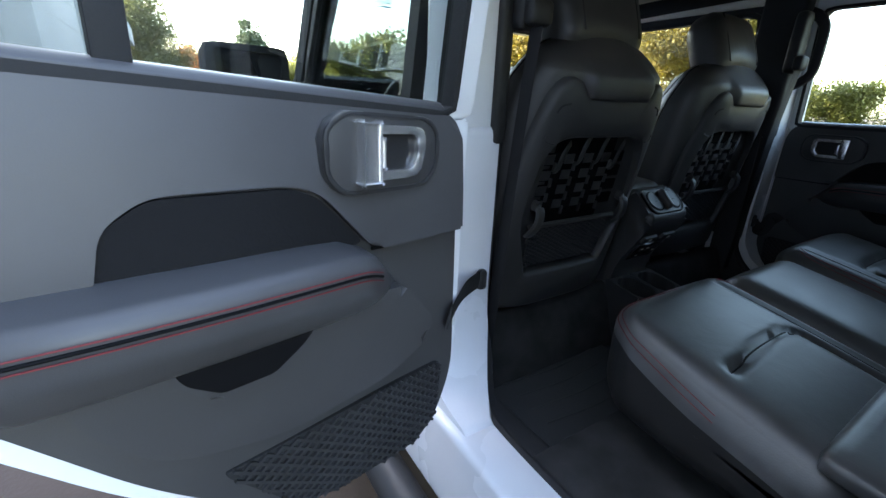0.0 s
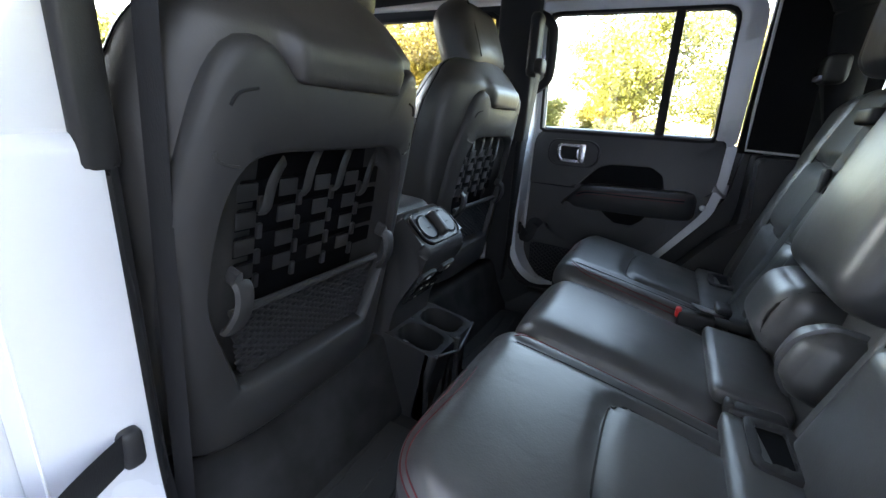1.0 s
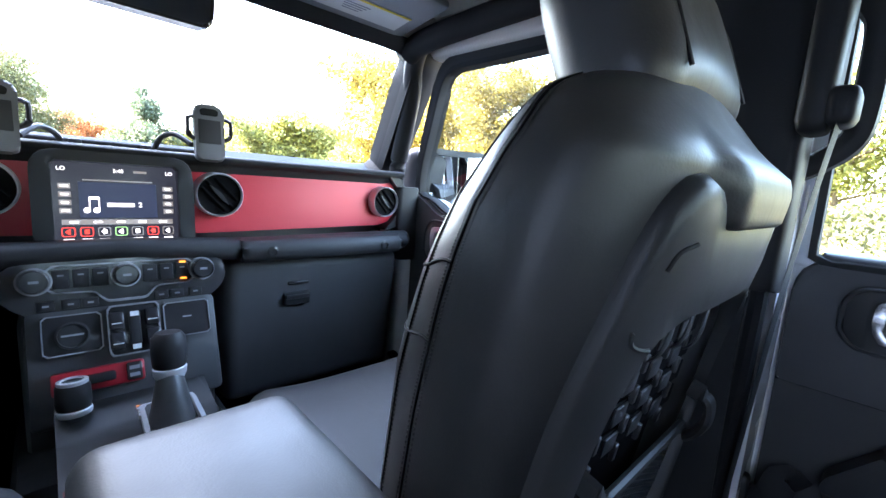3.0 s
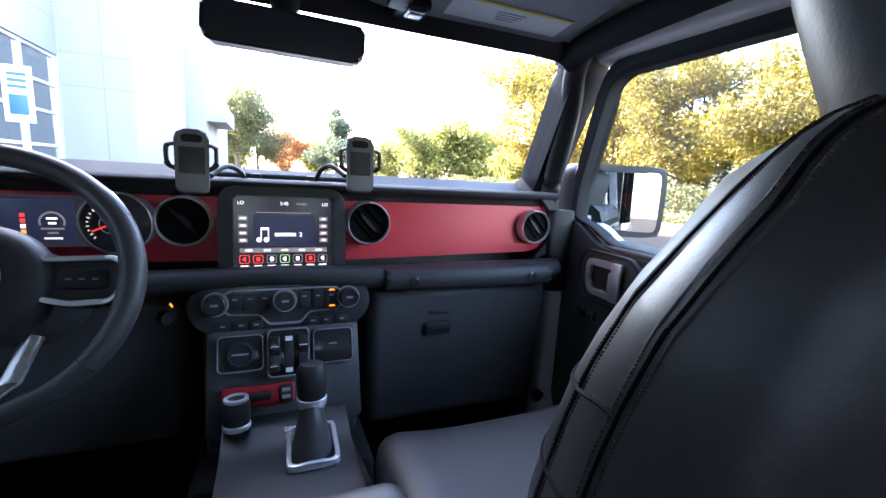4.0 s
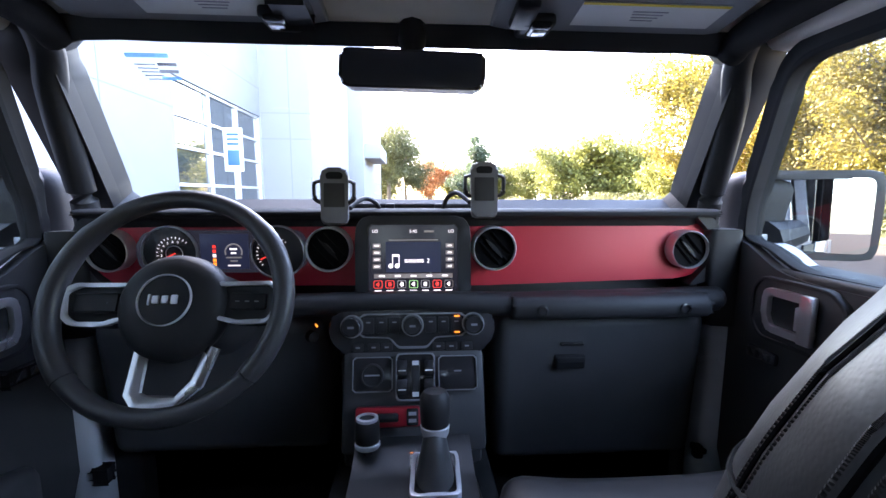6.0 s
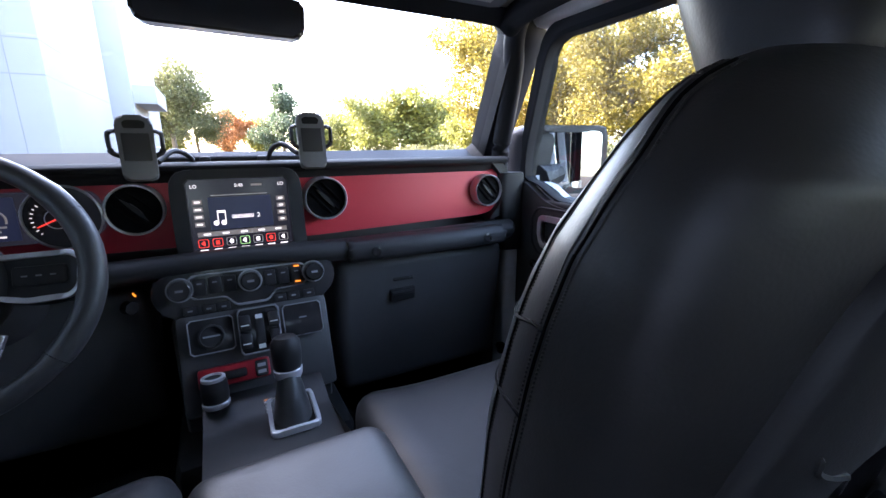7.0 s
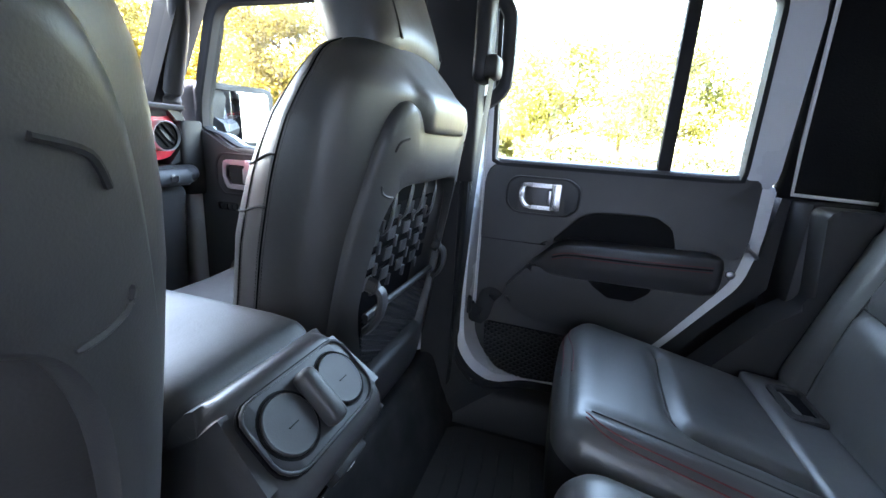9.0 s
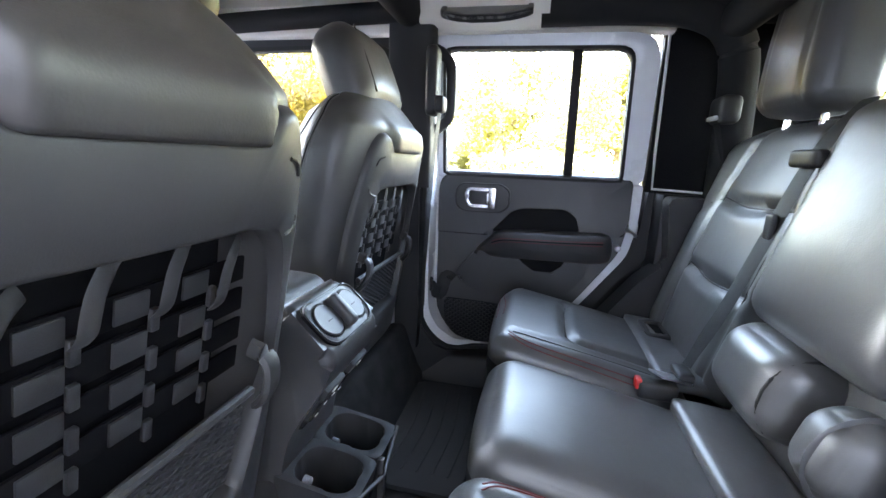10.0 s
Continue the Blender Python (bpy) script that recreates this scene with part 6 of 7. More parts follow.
for s in (-1, 1):
    part("vent_disc", moved(lathe([(0.0285, 0.0), (0.0285, 0.002), (0.0270, 0.0032), (0.024, 0.0028), (0.0005, 0.0040)], Matrix.Translation((s * 0.0405, -0.002, -0.001)) @ FACE_Y, 32), pl), VENT, rv)
    part("vent_gap", moved(lathe([(0.0318, -0.001), (0.0318, 0.0006), (0.0287, 0.0006), (0.0287, -0.001)], Matrix.Translation((s * 0.0405, -0.002, -0.001)) @ FACE_Y, 32, cap=False), pl), VOID, rv)
    part("vent_mark", moved(rbox(s * 0.0405 - 0.006, s * 0.0405 + 0.006, -0.0068, -0.0055, -0.004, -0.003, 0), pl), VOID, rv)
part("vent_rib", moved(rcube((0, -0.008, -0.001), (0.022, 0.022, 0.062), 0.009, 8, fn=lambda x, y, z: (x * (1 + 4.0 * abs(z)), y, z)), pl), SHELL, rv)
# the slanted panel under the vents: covers, power plate and sockets
pn = Matrix.Translation((0, 0.2080, 0.868)) @ pose(0, 0, 0, 33.5, 0, 0)
for x in (-0.045, 0.045):
    part("usb_cover", moved(rbox(x - 0.03, x + 0.03, -0.008, 0.006, 0.022, 0.046, 0.004), pn), PLASTIC, con)
    part("cover_mark", moved(rbox(x - 0.005, x + 0.005, -0.0095, -0.007, 0.030, 0.038, 0), pn), LABEL, con)
pp = part("power_plate", moved(rbox(-0.062, 0.062, -0.006, 0.01, -0.062, 0.010, 0.006), pn), GLOSS, con)
for x, z in ((-0.035, -0.012), (-0.008, -0.012), (-0.035, -0.042), (0.032, -0.028)):
    part("socket", moved(rbox(x - 0.009, x + 0.009, -0.0085, -0.004, z - 0.010, z + 0.010, 0.002), pn), DARK, pp)
    part("socket_mark", moved(rbox(x - 0.006, x + 0.004, -0.0098, -0.008, z + 0.004, z + 0.006, 0), pn), LABEL, pp)
# rear cup holders on the floor, sloping down towards the bench
cups = None
for cx, x0, x1 in ((-0.042, -0.094, 0.010), (0.062, 0.010, 0.114)):
    o = rounded([(x0, 0.128), (x1, 0.128), (x1, 0.272), (x0, 0.272)], 0.014)
    well = [(cx + math.copysign(abs(math.cos(a)) ** 0.62, math.cos(a)) * 0.043, 0.196 + math.copysign(abs(math.sin(a)) ** 0.62, math.sin(a)) * 0.052) for a in [2 * math.pi * k / 64 for k in range(64)]]
    one = join(ring(by_angle(o, (cx, 0.196), 64), by_angle(well, (cx, 0.196), 64), "z", FLOOR, 0.755, 0.004), prism([(cx + (u - cx) * 1.1, 0.196 + (v - 0.196) * 1.1) for u, v in well], "z", FLOOR, 0.61, 0))
    cups = one if cups is None else join(cups, one)
cupb = part("cup_holder", warped(cups, lambda x, y, z: (x, y + 0.04 * max(0, (0.70 - z) / 0.15) * (y < 0.15), z - 0.16 * (0.285 - y) * (z > 0.65))), PLASTIC, con, "black twin cup holder")
part("cup_front_lip", tube([(-0.088, 0.128, 0.731), (0.010, 0.120, 0.700), (0.108, 0.128, 0.731)], 0.004, 8), CONSOLE, cupb)
part("cup_rib", moved(rbox(0.004, 0.016, 0.118, 0.130, 0.58, 0.735, 0.003), Matrix.Identity(4)), CONSOLE, cupb)
for x in (-0.042, 0.062):
    part("rubber_stop", lathe([(0.010, 0), (0.008, 0.012), (0.0005, 0.015)], facing(x, 0.244, 0.705, 0, -1, 0), 12), LABEL_INK, cupb)
# gear levers
part("shift_plate", join(ring(by_angle(rounded([(-0.006, 0.808), (0.076, 0.808), (0.080, 0.922), (-0.002, 0.922)], 0.012), (0.037, 0.865), 48), by_angle(rounded([(0.001, 0.815), (0.069, 0.815), (0.073, 0.915), (0.005, 0.915)], 0.01), (0.037, 0.865), 48), "z", 0.868, 0.880, 0.002)), SILVER, con)
part("shift_boot", loft([[(0.036 + r * math.cos(a) * 0.9, 0.862 + dy * 0.6 + r * math.sin(a) * 1.2, z) for a in [2 * math.pi * k / 20 for k in range(20)]] for r, dy, z in ((0.036, 0, 0.872), (0.030, 0.004, 0.90), (0.022, 0.012, 0.935), (0.016, 0.022, 0.955))]), LEATHER, con, "black leather gaiter")
lever = part("gear_lever", lathe([(0.014, -0.01), (0.020, 0.0), (0.024, 0.012), (0.0255, 0.035), (0.0245, 0.055), (0.018, 0.064), (0.0005, 0.067)], facing(0.037, 0.876, 0.948, 0, 0.1, 1), 24), PLASTIC, con, "black gear knob")
part("lever_collar", lathe([(0.020, -0.012), (0.0235, -0.004), (0.0245, 0.006), (0.022, 0.008)], facing(0.037, 0.876, 0.948, 0, 0.1, 1), 24), SILVER, lever)
part("gate_lamp", rbox(-0.006, 0.000, 0.916, 0.926, 0.872, 0.8800, 0.001), LIT_AMBER, con, "lit amber gear letter")
for k in range(3):
    part("gate_mark", rbox(-0.0055, -0.001, 0.906 - k * 0.011, 0.912 - k * 0.011, 0.872, 0.8790, 0), LABEL, con)
tc = part("transfer_lever", lathe([(0.021, -0.085), (0.018, -0.06), (0.011, -0.02), (0.010, 0.0), (0.020, 0.004), (0.0225, 0.02), (0.0215, 0.045), (0.018, 0.050), (0.0005, 0.0505)], facing(-0.081, 0.925, 0.889, 0, 0.1, 1), 24), PLASTIC, con, "black transfer lever knob")
part("lever_cap", lathe([(0.0195, 0.0485), (0.0195, 0.0535), (0.0145, 0.0545), (0.0140, 0.0510)], facing(-0.081, 0.925, 0.889, 0, 0.1, 1), 24, cap=False), SILVER, tc)
part("lever_collar", lathe([(0.021, 0.0), (0.0225, 0.003), (0.0225, 0.008), (0.021, 0.010)], facing(-0.081, 0.925, 0.889, 0, 0.1, 1), 24), SILVER, tc)


# ---- smaller things ----
# interior mirror
im = thing("rear_view_mirror", "black interior mirror on a stem", "mirror")
mm = Matrix.Translation((0.003, 0.93, 1.532)) @ pose(0, 0, 0, 3, 3, -6)
face = rounded([(-0.118, -0.022), (-0.106, -0.031), (0.106, -0.028), (0.118, -0.018), (0.117, 0.026), (0.105, 0.029), (-0.105, 0.029), (-0.117, 0.024)], 0.014)
part("housing", moved(prism(face, "y", -0.006, 0.03, 0.012, 4), mm), GLOSS, im, "black mirror shell")
part("glass", moved(prism([(u * 0.95, v * 0.88) for u, v in face], "y", -0.0075, -0.006, 0), mm), DIM_MIRROR, im)
part("stem", tube([(0.003, 0.965, 1.55), (0.003, 1.0, 1.58), (0.003, 1.02, 1.63)], [0.018, 0.020, 0.030], 12), PLASTIC, im)

# sun visors
def visor(s):
    v = thing("sun_visor", "grey cloth sun visor with a white label", "sun visor", "sun visors")
    m = Matrix.Translation((s * 0.35, 0.925, 1.646)) @ pose(0, 0, 0, -9, 0, 0)
    part("panel", moved(rcube((0, 0, 0), (0.42, 0.19, 0.022), 0.010, 8), m), VISOR, v)
    part("label", moved(rbox(-0.075, 0.17, -0.010, 0.055, -0.0125, -0.0110, 0), m), LABEL, v, "white warning label")
    part("label_band", moved(rbox(-0.075, 0.17, -0.010, -0.004, -0.0130, -0.0124, 0), m), YELLOW, v)
    for k in range(4):
        part("text_bar", moved(rbox(0.015 + 0.002 * k, 0.075 - 0.005 * k, 0.010 + k * 0.008, 0.012 + k * 0.008, -0.0132, -0.0124, 0), m), LABEL_INK, v)
    part("clip", moved(rbox(-s * 0.185, -s * 0.145, -0.02, 0.05, -0.03, -0.01, 0.008), m), PLASTIC, v)
    part("arm", moved(tube([(-0.19, 0.085, -0.002), (0.19, 0.085, -0.002)], 0.006, 8), m), PLASTIC, v)


visor(1)
visor(-1)
for x in (-0.16, 0.16):
    la = thing("header_latch", "black roof latch at the windscreen header", "roof latch", "roof latches")
    part("base", rcube((x * 1.33, 0.980, 1.622), (0.06, 0.075, 0.022), 0.009, 5), PLASTIC, la)
    part("lever", rcube((x * 1.35, 0.965, 1.612), (0.035, 0.05, 0.012), 0.005, 5), GLOSS, la)
    part("slot", rbox(x * 1.35 - 0.012, x * 1.35 + 0.012, 0.955, 0.975, 1.603, 1.6065, 0.002), SILVER, la)

# phone mounts on the accessory rail
def phone_mount(x, top, turn):
    p = thing("phone_mount", "empty grey phone cradle on a ball arm", "phone mount", "phone mounts", at=Matrix.Translation((x, 1.035, top)) @ pose(0, 0, 0, -12, 0, turn))
    cr = part("cradle", prism(rounded([(-0.024, -0.105), (0.024, -0.105), (0.026, -0.01), (0.018, 0.0), (-0.018, 0.0), (-0.026, -0.01)], 0.009), "y", -0.009, 0.012, 0.005, 3), GREY_PHONE, p)
    part("pad_slot", prism(rounded([(-0.014, -0.022), (0.014, -0.022), (0.016, -0.013), (0.010, -0.009), (-0.010, -0.009), (-0.016, -0.013)], 0.003), "y", -0.0105, -0.008, 0), DARK, cr)
    part("waist", rbox(-0.019, 0.019, -0.0115, -0.008, -0.075, -0.03, 0.002), SHELL, cr)
    for s in (-1, 1):
        part("jaw", tube(spline([(s * 0.022, 0.0, -0.066), (s * 0.034, -0.006, -0.060), (s * 0.036, -0.010, -0.045), (s * 0.035, -0.010, -0.030), (s * 0.026, 0.0, -0.024)], 4), 0.006, 8, flat=0.6), PLASTIC, p, "black side jaw")
    part("arm", tube([(0, 0.012, -0.06), (0, 0.07, -0.075), (0, 0.14, -0.085)], 0.011, 10), PLASTIC, p)
    part("loop", tube(spline([(0.025, 0.03, -0.07), (0.05, 0.06, -0.045), (0.075, 0.09, -0.05), (0.085, 0.12, -0.075)] if turn > 0 else [(-0.025, 0.03, -0.07), (-0.05, 0.06, -0.045), (-0.07, 0.09, -0.05), (-0.08, 0.12, -0.075)], 5), 0.005, 8), PLASTIC, p, "black coiled lead")


phone_mount(-0.144, 1.382, 4)
phone_mount(0.138, 1.394, -4)

# front seat belts
def front_belt(s):
    b = thing("seat_belt", "black front seat belt on the pillar", "seat belt", "front seat belts")
    part("height_adjuster", rcube((s * 0.575, 0.195, 1.46), (0.06, 0.035, 0.18), 0.014, 6), PLASTIC, b)
    part("guide", rcube((s * 0.57, 0.172, 1.40), (0.055, 0.03, 0.045), 0.012, 6), PLASTIC, b, "black belt guide")
    strap = spline([(s * 0.57, 0.17, 1.41), (s * 0.572, 0.19, 1.2), (s * 0.578, 0.205, 0.95), (s * 0.583, 0.22, 0.68)], 6)
    part("webbing", tube(strap, 0.024 if s > 0 else 0.012, 8, flat=0.07, up=(0, 1, 0) if s > 0 else (1, 0.5, 0)), WEB, b)
    # grab handle beside it
    if s < 0:
        return
    loop = spline([(s * 0.640, 0.215, 1.330), (s * 0.646, 0.190, 1.345), (s * 0.648, 0.166, 1.368), (s * 0.646, 0.158, 1.400), (s * 0.640, 0.158, 1.490), (s * 0.636, 0.164, 1.520), (s * 0.634, 0.185, 1.545), (s * 0.630, 0.215, 1.560)], 5)
    part("grab_handle", tube(loop, 0.0155, 10, flat=0.75, up=(1, 0, 0)), PLASTIC, b, "black moulded grab handle")


front_belt(1)
front_belt(-1)

# rear belts and buckles
def rear_belt(top, low, label):
    b = thing("seat_belt", label, "seat belt", "rear seat belts")
    part("guide", rcube(top, (0.09, 0.05, 0.07), 0.018, 6), PLASTIC, b, "black plastic belt guide")
    part("slot", rcube((top[0], top[1] + 0.026, top[2] - 0.02), (0.06, 0.01, 0.012), 0.004, 4), SILVER, b)
    return b


for s in (-1, 1):
    b = rear_belt((s * 0.615, -0.545, 1.40), None, "black rear seat belt guide on the roll bar")
    part("webbing", tube(spline([(s * 0.61, -0.525, 1.385), (s * 0.615, -0.56, 1.25), (s * 0.62, -0.60, 1.1)], 5), 0.022, 8, flat=0.08, up=(0, 1, 0)), WEB, b)
mid = thing("seat_belt", "black centre seat belt lying down the bench back", "seat belt", "rear seat belts")
part("webbing", tube(spline([(0.190, -0.585, 1.37), (0.190, -0.548, 1.32), (0.192, -0.518, 1.25), (0.196, -0.492, 1.16), (0.205, -0.452, 1.02), (0.212, -0.425, 0.94), (0.205, -0.405, 0.895)], 6), 0.021, 8, flat=0.08, up=(0, 1, 0)), WEB, mid)
part("guide", rcube((0.190, -0.520, 1.278), (0.075, 0.022, 0.028), 0.007, 6), PLASTIC, mid, "black belt guide")
part("lower_guide", rcube((0.196, -0.490, 1.165), (0.026, 0.010, 0.045), 0.004, 6), PLASTIC, mid, "black belt keeper")
part("tongue", moved(rbox(-0.024, 0.024, -0.030, 0.030, -0.002, 0.002, 0.0015), Matrix.Translation((0.190, -0.375, 0.875)) @ pose(0, 0, 0, 14, 8, 18)), CHROME, mid, "chrome belt tongue")
part("tongue_grip", rcube((0.200, -0.398, 0.882), (0.055, 0.030, 0.016), 0.006, 5), PLASTIC, mid)
for x, y, red in ((0.178, -0.322, True), (-0.150, -0.385, False)):
    k = thing("belt_buckle", "black belt buckle with a red release" if red else "black belt buckle in the bench", "belt buckle", "belt buckles")
    part("case", rcube((x, y - 0.030, 0.852), (0.030, 0.07, 0.034), 0.008, 5), PLASTIC, k)
    part("release", rcube((x, y + 0.004, 0.862), (0.020, 0.012, 0.022), 0.004, 4), BUCKLE_RED if red else PLASTIC, k, "red release button" if red else "")

# speaker in the roof beam
for s in (1, -1):
    sp = thing("roof_speaker", "eight-sided speaker grille in the roof trim", "speaker", "roof speakers")
    m = Matrix.Translation((s * 0.538, 0.055, 1.626)) @ pose(0, 0, 0, 0, -s * 38, 0) @ pose(0, 0, 0, 0, 0, 90)
    oc = [(0.125 * math.cos(a), 0.060 * math.sin(a)) for a in [radians(22.5 + 45 * k) for k in range(8)]]
    rim_o = by_angle(rounded(oc, 0.01), (0, 0), 48)
    part("rim", moved(ring(rim_o, [(u * 0.88, v * 0.86) for u, v in rim_o], "z", -0.012, 0.006, 0.003), m), GLOSS, sp)
    part("grille", moved(prism(rim_o, "z", -0.004, 0.002, 0), m), SPEAKER, sp)

# floor mats
def floor_mat(x0, x1, y0, y1, z):
    f = thing("floor_mat", "black ribbed rubber floor mat", "floor mat", "floor mats")
    part("sheet", prism(rounded([(x0, y0), (x1, y0), (x1, y1), (x0, y1)], 0.05), "z", z, z + 0.012, 0.004), MAT_RUBBER, f)
    for k in range(6):
        y = y0 + 0.04 + k * (y1 - y0 - 0.08) / 5
        part("rib", tube(spline([(x0 + 0.05, y, z + 0.012), ((x0 + x1) / 2, y - 0.015, z + 0.012), (x1 - 0.05, y, z + 0.012)], 3), 0.003, 5), MAT_RUBBER, f)


floor_mat(0.14, 0.58, -0.04, 0.22, FLOOR + 0.001)
floor_mat(-0.58, -0.14, -0.04, 0.30, FLOOR + 0.001)
# pedals
pd = thing("pedal", "black rubber brake pedal in the footwell", "pedal")
part("pad", rcube((-0.334, 1.15, 0.785), (0.095, 0.02, 0.055), 0.008, 6), RUBBER, pd)
part("lever", tube([(-0.334, 1.155, 0.80), (-0.334, 1.20, 0.90), (-0.334, 1.24, 1.0)], 0.011, 8), STEEL, pd)

# windscreen sticker
st = thing("windscreen_sticker", "white and blue service sticker on the glass", "sticker")
def on_glass(name, u0, u1, v0, v1, mt, off, parent=st):
    bm = bmesh.new()
    bm.faces.new([bm.verts.new(ws(u, v, off)) for u, v in ((u0, v0), (u1, v0), (u1, v1), (u0, v1))])
    r = bmesh.ops.solidify(bm, geom=bm.faces[:], thickness=0.0006)
    return part(name, bm, mt, parent)


PALE_BLUE, PALE_INK = mat("sticker_blue", (0.30, 0.52, 0.80), 0.6), mat("sticker_grey", (0.42, 0.43, 0.45), 0.6)
on_glass("heading", -0.515, -0.44, 0.908, 0.928, PALE_BLUE, 0.006)
for k in range(5):
    on_glass("text_bar", -0.505 + 0.004 * k, -0.468 + 0.003 * k, 0.80 + 0.018 * (4 - k), 0.806 + 0.018 * (4 - k), PALE_INK, 0.006)
for k in range(3):
    on_glass("panel", -0.464, -0.43, 0.80 + 0.034 * k, 0.816 + 0.034 * k, PALE_BLUE if k == 0 else PALE_INK, 0.006)


# ---- outside ----
ASPHALT = mat("tan_concrete_paving", (0.036, 0.0225, 0.0155), 0.95, grain=60, bump=0.3, vary=0.12, scale2=0.4)
GRASS = mat("dry_grass", (0.16, 0.15, 0.06), 0.95, grain=30, bump=0.6, vary=0.3, scale2=0.5)
LEAF_G = mat("green_leaves", (0.085, 0.092, 0.036), 0.6, vary=0.25, scale2=0.8, per_piece=0.3)
LEAF_Y = mat("yellow_green_leaves", (0.175, 0.138, 0.022), 0.6, vary=0.3, scale2=0.6, per_piece=0.28)
LEAF_D = mat("dark_needles", (0.06, 0.085, 0.05), 0.65, vary=0.25, scale2=0.8, per_piece=0.4)
LEAF_O = mat("autumn_leaves", (0.34, 0.14, 0.05), 0.6, vary=0.3, scale2=0.8, per_piece=0.4)
BARK = mat("bark", (0.10, 0.075, 0.055), 0.9, grain=40, bump=0.8, vary=0.25, stretch=(1, 1, 0.2))
CONCRETE = mat("white_painted_concrete", (0.25, 0.255, 0.27), 0.75, grain=20, bump=0.15, vary=0.05, scale2=0.4)
CONCRETE_G = mat("grey_painted_concrete", (0.25, 0.25, 0.26), 0.75, grain=20, bump=0.15, vary=0.05, scale2=0.4)
JOINT = mat("joint_sealant", (0.2, 0.2, 0.2), 0.8, vary=0.05)
ALU = mat("pale_aluminium", (0.72, 0.72, 0.72), 0.35, metal=0.6, vary=0.04)
SHOPGLASS = mat("mirror_tinted_window", (0.03, 0.04, 0.045), 0.03, vary=0.02, spec=1.0, coat=1.0)

def lit_through(m, share=0.4):
    """Leaves pass part of the light."""
    t = m.node_tree
    b, o = t.nodes["Principled BSDF"], t.nodes["Material Output"]
    tl, mx = t.nodes.new("ShaderNodeBsdfTranslucent"), t.nodes.new("ShaderNodeMixShader")
    src = b.inputs["Base Color"].links[0].from_socket
    t.links.new(src, tl.inputs["Color"])
    mx.inputs[0].default_value = share
    t.links.new(b.outputs[0], mx.inputs[1])
    t.links.new(tl.outputs[0], mx.inputs[2])
    t.links.new(mx.outputs[0], o.inputs["Surface"])


LEAF_L = mat("lime_leaves", (0.155, 0.162, 0.040), 0.55, vary=0.25, scale2=0.6, per_piece=0.22)
for leaf in (LEAF_G, LEAF_Y, LEAF_D, LEAF_O, LEAF_L):
    lit_through(leaf)

bm = bmesh.new()
bmesh.ops.create_grid(bm, x_segments=2, y_segments=2, size=900)
ground = part("ground", bm, ASPHALT)
tagged(ground, "pale tan concrete car park ground", "ground", kind="structure")
verge = part("verge", rbox(12.5, 60, -60, 400, -0.02, 0.10, 0.03), GRASS)
tagged(verge, "dry grass verge behind a low kerb", "grass", kind="structure")
far = part("field", rbox(-200, 12.4, 46, 400, -0.02, 0.06, 0.02), GRASS)
tagged(far, "dry grass beyond the car park", "grass", kind="structure")


